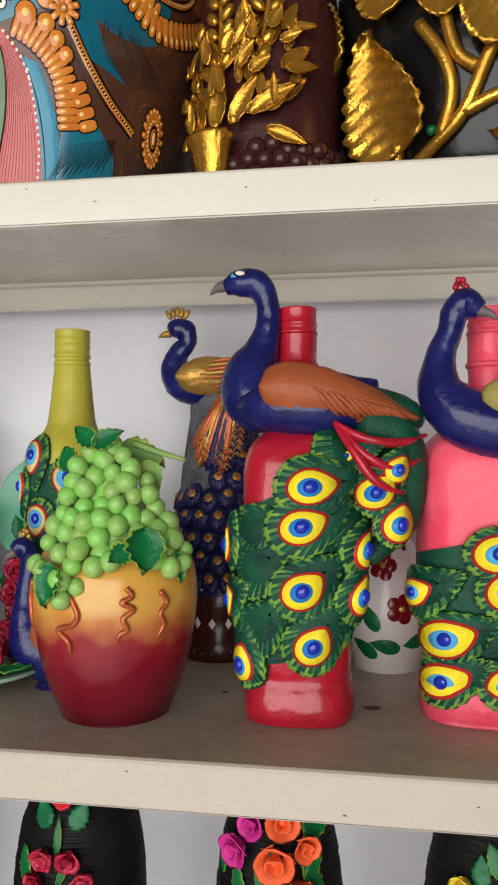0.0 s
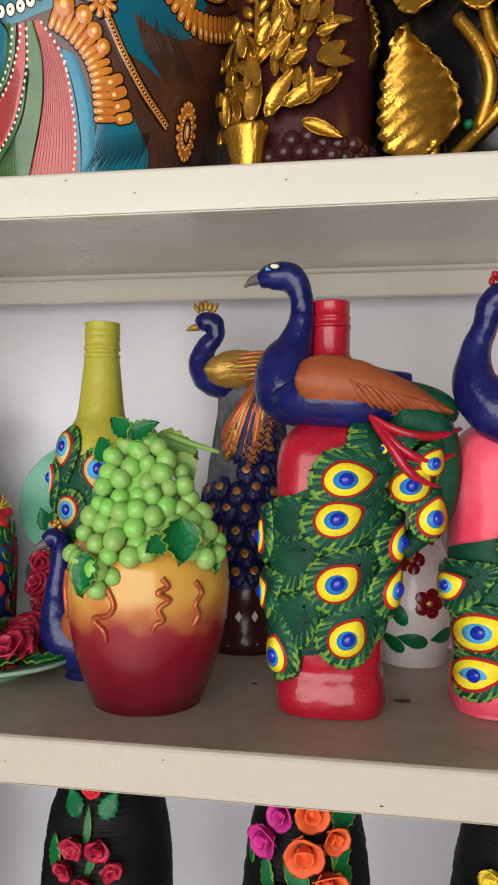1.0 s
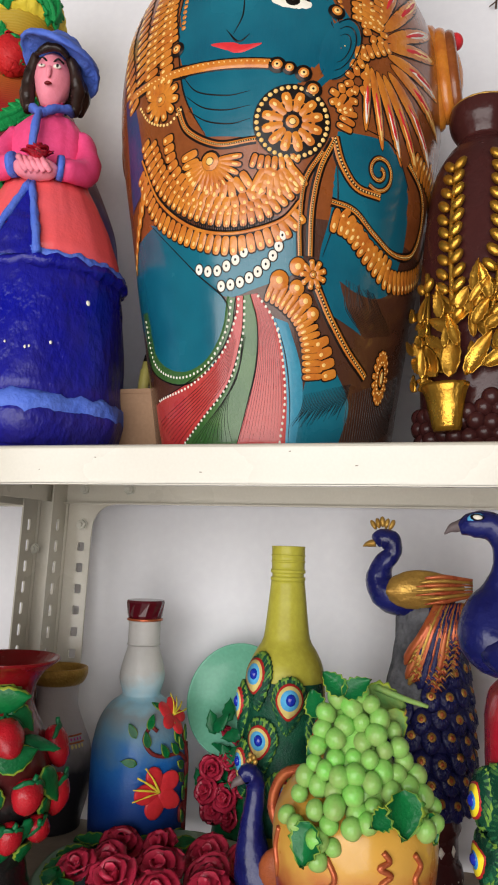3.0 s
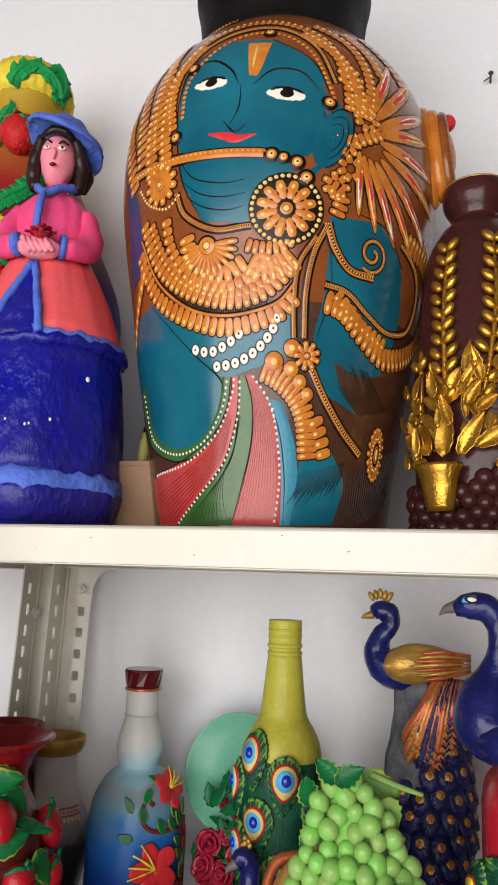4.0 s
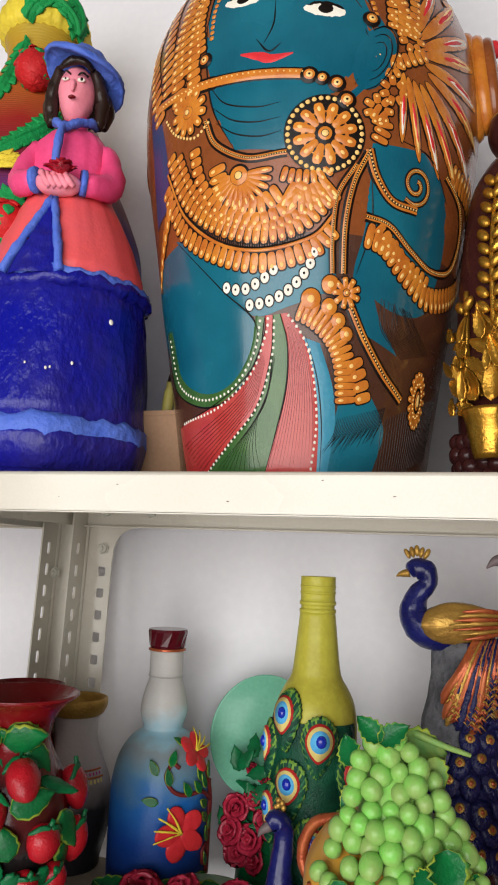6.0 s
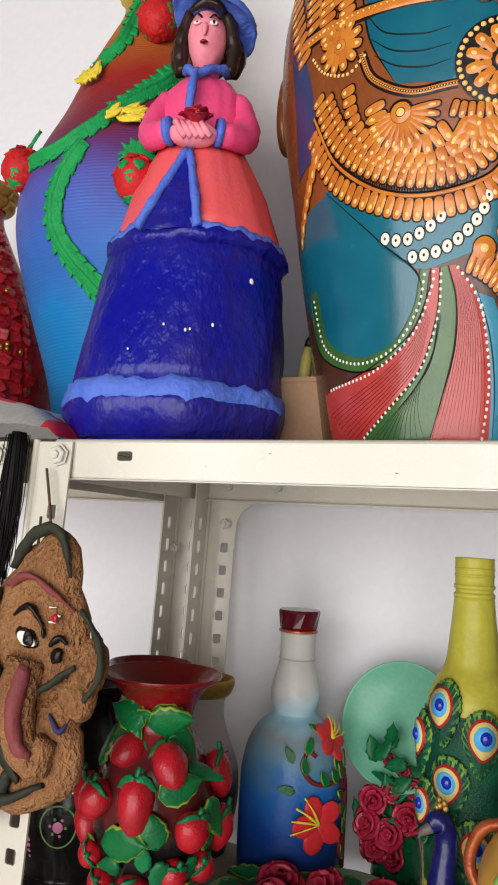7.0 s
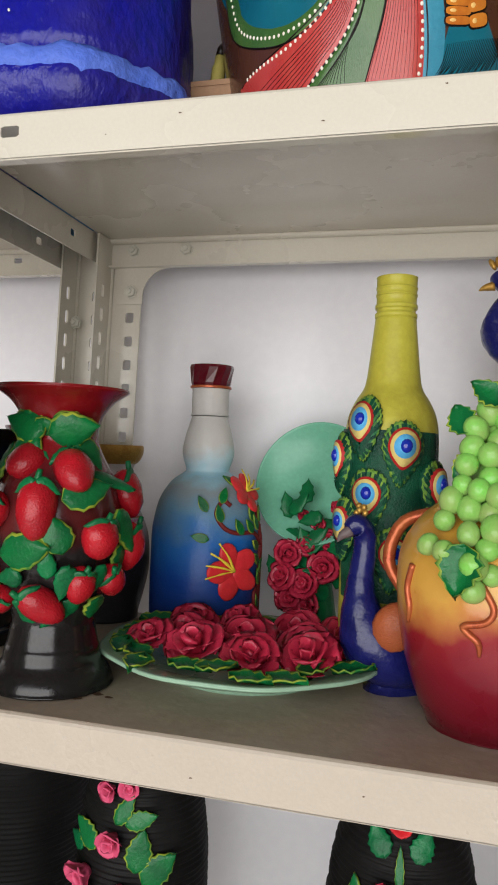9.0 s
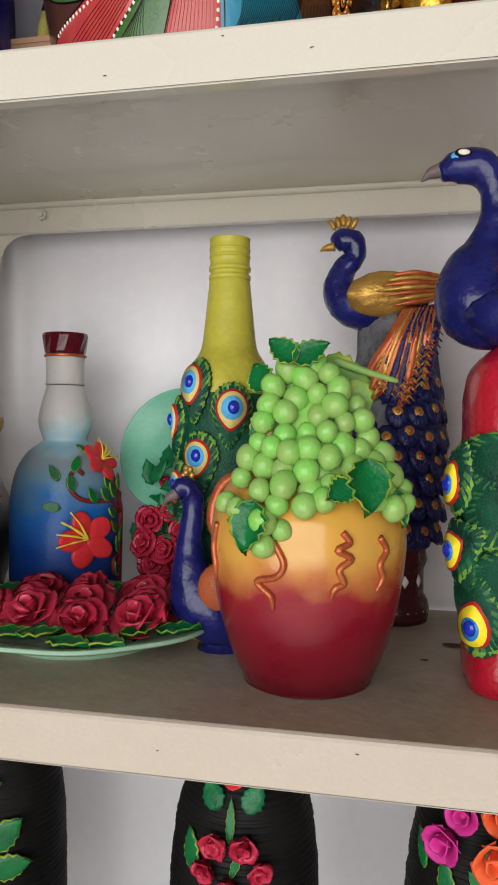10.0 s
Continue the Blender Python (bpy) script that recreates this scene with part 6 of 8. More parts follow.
ribbon(bm, pb, [(0.0150, 0.3884), (0.0304, 0.4027), (0.0531, 0.4006), (0.0677, 0.3818)], 0.0030, 0.0018, 1, taper=True)
ribbon(bm, pb, [(0.0044, 0.3899), (0.0035, 0.3672), (-0.0035, 0.3509)], 0.0016, 0.0018, 1, taper=True)
ribbon(bm, pb, [(-0.0093, 0.3560), (0.0003, 0.3435), (0.0094, 0.3491)], 0.0022, 0.0018, 1, taper=True)
band(bm, pb, [(0.0057, 0.4382), (0.0098, 0.4015), (0.0123, 0.3980)], [(0.0292, 0.4363), (0.0191, 0.4003), (0.0132, 0.3973)], 6, 6, 0.0018, 4)
ribbon(bm, pb, [(0.0157, 0.4343), (0.0140, 0.4175), (0.0133, 0.4049)], 0.0030, 0.0022, 5, taper=True)
part("plain_mark", bm, [PEARL, LINE, BERRYPINK, TEALDARK, OCHRE, CREAMEYE], pot)

# ochre jewellery: petals and beads with dark outlines
orn, pale, dark = bmesh.new(), bmesh.new(), bmesh.new()


def petal(u, z, ru, rz, spin, h=0.0026, tipped=True):
    ru, rz = ru * 1.04, rz * 1.20
    disc(dark, pb, u, z, ru + 0.0012, rz + 0.0012, h - 0.0006, 0, 16, spin, square=0.62)
    disc(orn, pb, u, z, ru, rz, h, 0, 16, spin, 0.75, square=0.62)
    if tipped:
        c, s = math.cos(radians(spin)), math.sin(radians(spin))
        disc(pale, pb, u + s * rz * 0.45, z - c * rz * 0.45, ru * 0.42, rz * 0.26, h + 0.0006, 0, 8, spin, 0.8)


def petal_row(line, step, ru, rz, side=-90, lean=0.0, h=0.0026, tipped=True):
    for u, z, a in along(line, step):
        petal(u, z, ru, rz, a + side + 90 + lean, h, tipped)


def dots(line, step, r, which=None, h=0.0030, closed=False):
    for u, z, a in along(line, step, closed=closed):
        disc(pale if which is None else which, pb, u, z, r, r, h, 0, 8)


def strap(line, width, beads=True):
    ribbon(dark, pb, line, width + 0.0022, 0.0020)
    ribbon(orn, pb, line, width, 0.0026)
    if beads:
        ribbon(dark, pb, line, width * 0.45, 0.0030)
        dots(line, width * 0.34, width * 0.13, h=0.0036)


def flower(u0, z0, r, count, rings=True, arc=(0, 360), h=0.0030):
    for k in range(count):
        a = radians(arc[0] + (arc[1] - arc[0]) * (k + 0.5) / count)
        petal(u0 + 0.66 * r * math.cos(a), z0 + 0.66 * r * math.sin(a), r * 2.0 / count * (360 / (arc[1] - arc[0])) ** -1 * 0.98, r * 0.33, math.degrees(a) + 90, h)
    if rings:
        disc(dark, pb, u0, z0, r * 0.36, r * 0.36, h + 0.0002, 0, 20)
        disc(orn, pb, u0, z0, r * 0.32, r * 0.32, h + 0.0008, 0, 20)
        disc(dark, pb, u0, z0, r * 0.20, r * 0.20, h + 0.0012, 0, 16)
        disc(pale, pb, u0, z0, r * 0.16, r * 0.16, h + 0.0018, 0, 16)


# flute
strap([(-0.1203, 0.3401), (-0.0717, 0.3333), (-0.0372, 0.3287), (-0.0041, 0.3250), (0.0323, 0.3212)], 0.0100, False)
dots([(-0.1072, 0.3371), (-0.0645, 0.3330), (-0.0345, 0.3301), (-0.0042, 0.3268), (0.0278, 0.3230)], 0.0045, 0.0008, h=0.0042)
for x, r in (((0.0305, 0.3205), 0.0060), ((0.0399, 0.3180), 0.0048), ((0.0508, 0.3143), 0.0060), ((0.0586, 0.3016), 0.0066), ((-0.0530, 0.3521), 0.0058), ((-0.0416, 0.4212), 0.0056), ((0.0751, 0.3723), 0.0060), ((0.0255, 0.4514), 0.0056)):
    disc(dark, pb, *x, r + 0.001, r + 0.001, 0.0046, 0, 16)
    disc(orn, pb, *x, r, r, 0.0052, 0, 16)
    disc(pale, pb, *x, r * 0.62, r * 0.62, 0.0058, 0, 14)
    disc(dark, pb, *x, r * 0.24, r * 0.24, 0.0062, 0, 10)
# the great round medallion
mu, mz = (0.0435, 0.2737)
disc(dark, pb, mu, mz, 0.0315, 0.0315, 0.0036, 0, 40)
dots([(mu + 0.0285 * math.cos(radians(a)), mz + 0.0285 * math.sin(radians(a))) for a in range(0, 360, 30)], 0.0050, 0.0019, h=0.0044, closed=True)
disc(orn, pb, mu, mz, 0.0255, 0.0255, 0.0042, 0, 40)
disc(dark, pb, mu, mz, 0.0238, 0.0238, 0.0045, 0, 40)
flower(mu, mz, 0.0235, 12, True, h=0.0050)
# the half medallion and the breast flower
flower(*(-0.0726, 0.3146), 0.0190, 11, True)
dots([(-0.1027, 0.3223), (-0.0899, 0.3026), (-0.0672, 0.2904), (-0.0499, 0.2988)], 0.0042, 0.0014)
flower(*(-0.0254, 0.2467), 0.0270, 13, True, (170, 370))
petal_row([(-0.0680, 0.2811), (-0.0638, 0.2513), (-0.0427, 0.2210), (-0.0111, 0.2087), (0.0148, 0.2167), (0.0294, 0.2357)], 0.0080, 0.0036, 0.0052)
petal_row([(-0.1000, 0.2876), (-0.0845, 0.2443), (-0.0530, 0.2129), (-0.0113, 0.1964), (0.0251, 0.2018), (0.0539, 0.2291)], 0.0072, 0.0032, 0.0060)
strap([(-0.0544, 0.3003), (-0.0452, 0.2771), (-0.0177, 0.2597), (0.0147, 0.2602)], 0.0058)
strap([(-0.1070, 0.2739), (-0.0868, 0.2291), (-0.0472, 0.1949), (-0.0060, 0.1837), (0.0354, 0.1921), (0.0547, 0.2123)], 0.0040, False)
petal_row([(-0.1133, 0.2624), (-0.0910, 0.2169), (-0.0513, 0.1871), (-0.0063, 0.1732), (0.0356, 0.1826), (0.0542, 0.2000)], 0.0080, 0.0035, 0.0068)
petal_row([(0.0123, 0.2264), (0.0247, 0.2212), (0.0394, 0.2237), (0.0513, 0.2338)], 0.0062, 0.0030, 0.0105)
petal_row([(0.0098, 0.2436), (0.0221, 0.2405), (0.0389, 0.2406), (0.0482, 0.2480)], 0.0058, 0.0024, 0.0050)
# teal fringe under the collar
for u, z, a in along([(-0.0742, 0.2229), (-0.0435, 0.2008), (-0.0061, 0.1897), (0.0302, 0.1970)], 0.0022):
    ribbon(dark, pb, [(u, z + 0.004), (u - 0.0005, z - 0.004)], 0.0007, 0.0023)
# head-dress: rows of beads round the field and fans of plumes
dots([(-0.0477, 0.3680), (-0.0446, 0.4061), (-0.0248, 0.4365), (0.0021, 0.4522), (0.0337, 0.4507), (0.0607, 0.4276), (0.0752, 0.3920), (0.0798, 0.3757)], 0.0052, 0.0021, orn)
strap([(-0.0515, 0.4235), (-0.0311, 0.4487), (0.0005, 0.4612), (0.0362, 0.4593), (0.0660, 0.4341), (0.0810, 0.3936)], 0.0042)
petal_row([(-0.0571, 0.3606), (-0.0603, 0.3947), (-0.0541, 0.4324), (-0.0359, 0.4615), (-0.0027, 0.4753), (0.0388, 0.4718), (0.0749, 0.4455), (0.0903, 0.4027), (0.0931, 0.3683)], 0.0066, 0.0028, 0.0042, 90)
petal_row([(-0.0753, 0.3488), (-0.0767, 0.3974), (-0.0762, 0.4475), (-0.1394, 0.5150), (-0.0336, 0.5150)], 0.0072, 0.0030, 0.0060, 90)
petal_row([(-0.0984, 0.3430), (-0.1019, 0.4066), (-0.1042, 0.4585), (-0.0778, 0.4796)], 0.0080, 0.0032, 0.0080, 90)
petal_row([(-0.1201, 0.3429), (-0.1313, 0.4068), (-0.1188, 0.4446)], 0.0085, 0.0032, 0.0085, 90)
petal_row([(-0.1131, 0.3246), (-0.1210, 0.3616), (-0.1356, 0.4231), (-0.1145, 0.4492)], 0.0085, 0.0036, 0.0085, 90)
petal_row([(-0.0647, 0.3277), (-0.0656, 0.3730), (-0.0593, 0.4207), (-0.0390, 0.4533)], 0.0070, 0.0034, 0.0062, 90)
petal_row([(-0.0834, 0.3245), (-0.0836, 0.3705), (-0.0769, 0.4246), (-0.0799, 0.4848)], 0.0074, 0.0034, 0.0072, 90)
petal_row([(0.0545, 0.4527), (0.0833, 0.4291), (0.1013, 0.3943), (0.1007, 0.3678)], 0.0064, 0.0032, 0.0050, 90)
petal_row([(0.1255, 0.4811), (0.1478, 0.4527), (0.1604, 0.4268)], 0.0075, 0.0034, 0.0075, 90)
petal_row([(-0.0464, 0.2596), (-0.0389, 0.2327), (-0.0109, 0.2195), (0.0098, 0.2290)], 0.0070, 0.0034, 0.0070)
petal_row([(-0.0878, 0.2828), (-0.0752, 0.2493), (-0.0493, 0.2187), (-0.0113, 0.2029), (0.0224, 0.2092), (0.0488, 0.2362)], 0.0068, 0.0030, 0.0042)
petal_row([(0.1989, 0.2807), (0.2510, 0.2689), (0.2508, 0.2321)], 0.0075, 0.0034, 0.0070)
petal_row([(0.0679, 0.4726), (0.1004, 0.4476), (0.1132, 0.4057), (0.1087, 0.3651)], 0.0064, 0.0030, 0.0046, 90)
petal_row([(0.0982, 0.4704), (0.1182, 0.4449), (0.1275, 0.4197)], 0.0064, 0.0032, 0.0050, 90)
for cx, cy in ((0.0940, 0.4040), (0.1087, 0.3651), (0.0914, 0.3382), (0.1006, 0.3762), (0.0839, 0.2984), (0.0953, 0.3161)):
    for k in range(7):
        a = k * 0.9
        petal(cx + 0.0085 * math.cos(a), cy + 0.0085 * math.sin(a), 0.0028, 0.0034, math.degrees(a) + 90)
fan = np.array((0.1011, 0.3488))
red, white = bmesh.new(), bmesh.new()
for k, (x, wide) in enumerate((((0.1408, 0.4393), 0.0075), ((0.1725, 0.4393), 0.0080), ((0.1805, 0.4033), 0.0080), ((0.1850, 0.3792), 0.0078), ((0.1933, 0.3469), 0.0078), ((0.2073, 0.3165), 0.0078), ((0.1989, 0.2807), 0.0078), ((0.1759, 0.2627), 0.0070), ((0.1473, 0.2655), 0.0062), ((0.1240, 0.2709), 0.0055), ((0.1061, 0.2810), 0.005))):
    tip = np.array(x)
    d = tip - fan
    n = np.linalg.norm(d)
    spin = math.degrees(math.atan2(d[1], d[0])) - 90
    mid = fan + d * 0.62
    disc(dark, pb, *mid, wide * 0.80 + 0.001, n * 0.40 + 0.001, 0.0022, 0, 20, spin, sharp=0.2)
    disc(orn, pb, *mid, wide * 0.80, n * 0.40, 0.0028, 0, 20, spin, sharp=0.2)
    disc(white if k % 2 == 0 else pale, pb, *(mid + d * 0.10), wide * 0.50, n * 0.24, 0.0034, 0, 16, spin, sharp=0.3)
    disc(red, pb, *(mid + d * 0.06), wide * 0.28, n * 0.20, 0.0040, 0, 14, spin, sharp=0.5)
petal_row([(0.0768, 0.3372), (0.1011, 0.3433), (0.1230, 0.3568)], 0.0060, 0.0028, 0.0050)
petal_row([(0.0791, 0.2976), (0.0895, 0.2897), (0.0859, 0.2718)], 0.0055, 0.0026, 0.0060)
part("red_plume", red, BERRYPINK, pot)
part("white_plume", white, PEARL, pot)
# pearls
pearls = [along([(-0.0463, 0.1587), (-0.0243, 0.1538), (-0.0037, 0.1618), (0.0073, 0.1709)], 0.0085), along([(-0.0236, 0.1405), (-0.0013, 0.1424), (0.0179, 0.1515), (0.0334, 0.1681), (0.0396, 0.1851)], 0.0090)]
wh = bmesh.new()
for row in pearls:
    for u, z, a in row:
        disc(dark, pb, u, z, 0.0050, 0.0056, 0.0020, 0, 14)
        disc(wh, pb, u, z, 0.0042, 0.0048, 0.0026, 0, 14)
        disc(dark, pb, u, z, 0.0014, 0.0017, 0.0031, 0, 8)
for line in ([(-0.1420, 0.1341), (-0.1289, 0.0907), (-0.0838, 0.0694), (-0.0422, 0.0744), (-0.0165, 0.1012), (-0.0085, 0.1299)], [(-0.1260, 0.0530), (-0.0632, 0.0598), (-0.0211, 0.0840), (-0.0041, 0.1161), (-0.0015, 0.1314)], [(-0.0822, 0.0068), (-0.0470, 0.0305), (-0.0143, 0.0588), (0.0015, 0.0968), (0.0042, 0.1293)],
             [(0.0362, 0.1062), (0.0424, 0.0779), (0.0461, 0.0447), (0.0417, 0.0068)], [(0.0154, 0.1328), (0.0311, 0.1132), (0.0395, 0.0944)]):
    for u, z, a in along(line, 0.0052):
        disc(wh, pb, u, z, 0.0014, 0.0014, 0.0024, 0, 8)
part("bead_line", wh, PEARL, pot, "white painted pearls and bead lines")
# straps, sash and sleeve
strap([(0.0791, 0.2634), (0.0684, 0.2378), (0.0632, 0.2032), (0.0638, 0.1646)], 0.0060)
strap([(0.0699, 0.2525), (0.0560, 0.2270), (0.0530, 0.1928), (0.0544, 0.1641)], 0.0050)
strap([(0.0727, 0.1390), (0.0889, 0.1140), (0.1115, 0.0895), (0.1378, 0.0712)], 0.0085)
petal_row([(0.0262, 0.1371), (0.0426, 0.1292), (0.0599, 0.1142), (0.0700, 0.0934), (0.0742, 0.0625)], 0.0056, 0.0026, 0.0090)
petal_row([(0.0785, 0.0987), (0.0874, 0.0801), (0.0930, 0.0637)], 0.0085, 0.0040, 0.0070)
for x, r in (((0.0367, 0.1434), 0.0085), ((0.0532, 0.1554), 0.0075), ((0.0531, 0.1377), 0.0070), ((0.0619, 0.1273), 0.0065), ((0.0699, 0.1173), 0.006)):
    disc(dark, pb, *x, r + 0.001, r + 0.001, 0.0034, 0, 16)
    disc(orn, pb, *x, r, r, 0.0046, 0, 16)
    disc(pale, pb, *x, r * 0.5, r * 0.5, 0.0054, 0, 12)
flower(*(0.0676, 0.1497), 0.0120, 9, True, h=0.0044)
su, sz = (0.1250, 0.2475)
strap([(su + 0.017 * (1 - k / 22) * math.cos(k * 0.55 - 2.2), sz + 0.017 * (1 - k / 22) * math.sin(k * 0.55 - 2.2)) for k in range(19)], 0.0042)
strap([(0.0789, 0.2658), (0.0872, 0.2452), (0.1036, 0.2284), (0.1290, 0.2269)], 0.0085)
line = [(0.0802, 0.2123), (0.1027, 0.2085), (0.1268, 0.1933), (0.1558, 0.1836), (0.1888, 0.1937), (0.2033, 0.2233), (0.1935, 0.2504), (0.1593, 0.2671)]
strap(line, 0.0062)
petal_row([(0.0814, 0.1979), (0.1014, 0.1924), (0.1261, 0.1730), (0.1616, 0.1601), (0.2201, 0.1864), (0.2509, 0.2382), (0.2158, 0.2653), (0.1672, 0.2728)], 0.0074, 0.0034, 0.0088)
petal_row([(0.0915, 0.2065), (0.1181, 0.1841), (0.1540, 0.1713)], 0.0070, 0.0030, 0.0050)
# the sun oval
ou, oz = (0.1634, 0.0746)
for k in range(18):
    a = 2 * math.pi * k / 18
    petal(ou + 0.0105 * math.cos(a), oz + 0.0205 * math.sin(a), 0.0026, 0.0036, math.degrees(math.atan2(0.0205 * math.sin(a), 0.0105 * math.cos(a))) + 90, 0.0030)
disc(orn, pb, ou, oz, 0.0100, 0.0190, 0.0030, 0, 24)
disc(dark, pb, ou, oz, 0.0082, 0.0160, 0.0034, 0, 24)
dots([(ou + 0.0072 * math.cos(radians(a)), oz + 0.0145 * math.sin(radians(a))) for a in range(0, 360, 30)], 0.0036, 0.0010, h=0.0040, closed=True)
disc(orn, pb, ou, oz, 0.0054, 0.0115, 0.0040, 0, 20)
disc(dark, pb, ou, oz, 0.0042, 0.0095, 0.0044, 0, 20)
disc(pale, pb, ou, oz, 0.0032, 0.0078, 0.0050, 0, 20)
# the left sleeve plumes and violet shadow field
for k in range(7):
    f = k / 6
    p = np.array((-0.1079, 0.2466)) + (np.array((-0.1524, 0.1935)) - np.array((-0.1079, 0.2466))) * f
    petal(p[0], p[1], 0.0040, 0.0105, -20, 0.0024)
vio = bmesh.new()
band(vio, pb, [(-0.1340, 0.3448), (-0.1366, 0.2925), (-0.1473, 0.2385)], [(-0.1134, 0.3393), (-0.1060, 0.2901), (-0.1079, 0.2466)], 8, 4, 0.0016)
part("violet_field", vio, VIOLET, pot)
tagged(part("ochre_ornament", orn, OCHRE, pot), "ochre-orange painted petals and straps", kind="stuff")
tagged(part("highlight", pale, OCHRELIGHT, pot), "pale ochre dabs on the petals", kind="stuff")
tagged(part("outline", dark, LINE, pot), "brown-black outlines round the ornament", kind="stuff")


# the maroon-brown vase with gilded plants
t = thing("gilded_vase", (0.4330, 0.1500, UPPER), "dark maroon-brown vase with gilded modelled plants", "vase")
gb = Round([(0.0005, 0.0), (0.054, 0.0), (0.058, 0.004), (0.060, 0.03), (0.062, 0.09), (0.061, 0.16), (0.056, 0.22), (0.048, 0.27), (0.036, 0.295), (0.0255, 0.308), (0.025, 0.314), (0.031, 0.326), (0.0325, 0.338), (0.0305, 0.345), (0.026, 0.344), (0.022, 0.33), (0.022, 0.30)], unit=0.06)
part("vase_body", gb.mesh(56), BROWN, t)
bm = bmesh.new()
ribbon(bm, Round([(0.0305, 0.340), (0.0312, 0.345), (0.0305, 0.348)], unit=0.03), [(-0.09, 0.3445), (0, 0.3445), (0.09, 0.3445)], 0.002, 0.0006)
part("gold_line", bm, OLDGOLD, t)
# grape-like dark beads at the foot
bm = bmesh.new()
ball(bm, (0, 0, 0), (0.0082, 0.0082, 0.0082), None, 12, 8)
bead = part("bead", bm, BROWN, t)
rnd = random.Random(9)
first = True
for row in range(5):
    for k in range(15):
        u = -0.085 + 0.0118 * k + (0.006 if row % 2 else 0)
        z = 0.009 + 0.0105 * row
        if u < -0.02 + 0.002 * row and row > 3:
            continue
        o = bead if first else new("bead", bead.data)
        first = False
        o.parent = t
        o.matrix_basis = Matrix.Translation(gb.at(u, z + rnd.uniform(-0.002, 0.002), 0.001 + 0.004 * rnd.random()))
# gilded basket, flower and sprays
bm = bmesh.new()
bk = on(gb, -0.032, 0.035, 0.016) @ Matrix.Translation((0, -0.035, 0))
rows = []
for r, z in ((0.0110, 0.022), (0.0125, 0.026), (0.0150, 0.042), (0.0175, 0.054), (0.0200, 0.059), (0.0190, 0.062), (0.013, 0.060)):
    rows.append([bk @ Vector((r * (1 + 0.09 * math.cos(11 * a + 160 * z)) * math.cos(a), z, 0.75 * r * math.sin(a))) for a in (2 * math.pi * i / 36 for i in range(36))])
grid(bm, rows, wrap=True, cap=True)
part("gilded_basket", bm, GOLD, t, "bright gold modelled basket")
for k, (u, z, spin, ln, wd) in enumerate(((-0.042, 0.072, 25, 0.040, 0.026), (-0.030, 0.070, -5, 0.050, 0.028), (-0.018, 0.070, -30, 0.050, 0.024), (-0.052, 0.080, 60, 0.030, 0.024), (-0.006, 0.076, -62, 0.052, 0.022), (-0.036, 0.060, 150, 0.022, 0.02),
                                         (0.006, 0.062, -110, 0.040, 0.018), (-0.046, 0.066, 100, 0.024, 0.014), (-0.03, 0.11, 60, 0.034, 0.018), (-0.034, 0.115, -60, 0.040, 0.018), (-0.055, 0.112, 40, 0.026, 0.02), (0.016, 0.112, -50, 0.036, 0.020), (-0.004, 0.100, 20, 0.036, 0.016), (-0.062, 0.098, 30, 0.026, 0.024), (-0.058, 0.125, 100, 0.022, 0.012))):
    bm = bmesh.new()
    leaf(bm, on(gb, u, z, 0.010 if k < 8 else 0.006, spin), ln * 0.85, wd * 0.62, 0.35, 5, 0.06, 0.0018, curl=0.12)
    part("gilded_leaf", bm, GOLD, t)
rnd = random.Random(31)
for k in range(46):
    u, z = rnd.uniform(-0.070, 0.034), rnd.uniform(0.060, 0.145)
    bm = bmesh.new()
    leaf(bm, on(gb, u, z, rnd.uniform(0.004, 0.016), -1100 * (u + 0.024) + rnd.uniform(-40, 40)), rnd.uniform(0.018, 0.032), rnd.uniform(0.006, 0.011), rnd.uniform(0.2, 0.6), 5, 0.10, 0.0018, curl=rnd.uniform(-0.2, 0.3))
    part("gilded_leaf", bm, GOLD, t)
for pts, buds in ((((-0.030, 0.10), (-0.032, 0.15), (-0.034, 0.21), (-0.033, 0.268)), 9), (((-0.006, 0.10), (0.004, 0.15), (0.012, 0.21), (0.014, 0.272)), 9), (((-0.058, 0.10), (-0.058, 0.13), (-0.060, 0.17)), 4)):
    bm = bmesh.new()
    tube(bm, [gb.at(u, z, 0.003) for u, z in pts], [0.0028, 0.0026, 0.0022, 0.0012][:len(pts)], 8, 6)
    for i, (u, z, a) in enumerate(along(pts, 0.115 / buds)):
        if i == 0:
            continue
        for s in (-1, 1):
            m = on(gb, u + s * (0.0062 + 0.0012 * math.sin(5 * i)), z + 0.004, 0.005, -s * 42)
            ball(bm, m.translation, (0.0046, 0.0082, 0.0040), m.to_3x3(), 10, 6, shape=lambda q: 0.7 + 0.5 * q)
    part("gilded_spray", bm, GOLD, t, "gold sprig with fat buds")

# the black pot with great gold leaves
t = thing("leaf_pot", (0.6350, 0.1950, UPPER), "glossy black pot with large gilded leaves on a branch", "pot")
lp = Round([(0.0005, 0.0), (0.105, 0.0), (0.115, 0.006), (0.132, 0.04), (0.146, 0.10), (0.150, 0.16), (0.144, 0.23), (0.12, 0.29), (0.08, 0.33), (0.05, 0.35), (0.06, 0.38)], unit=0.14)
part("pot_body", lp.mesh(80), BLACK, t)


def lpuv(x, z):
    """Place on the pot's near side by its world x and height."""
    d = x - 0.635
    return 0.14 * math.asin(max(-0.98, min(0.98, d / lp.r(z)))), z


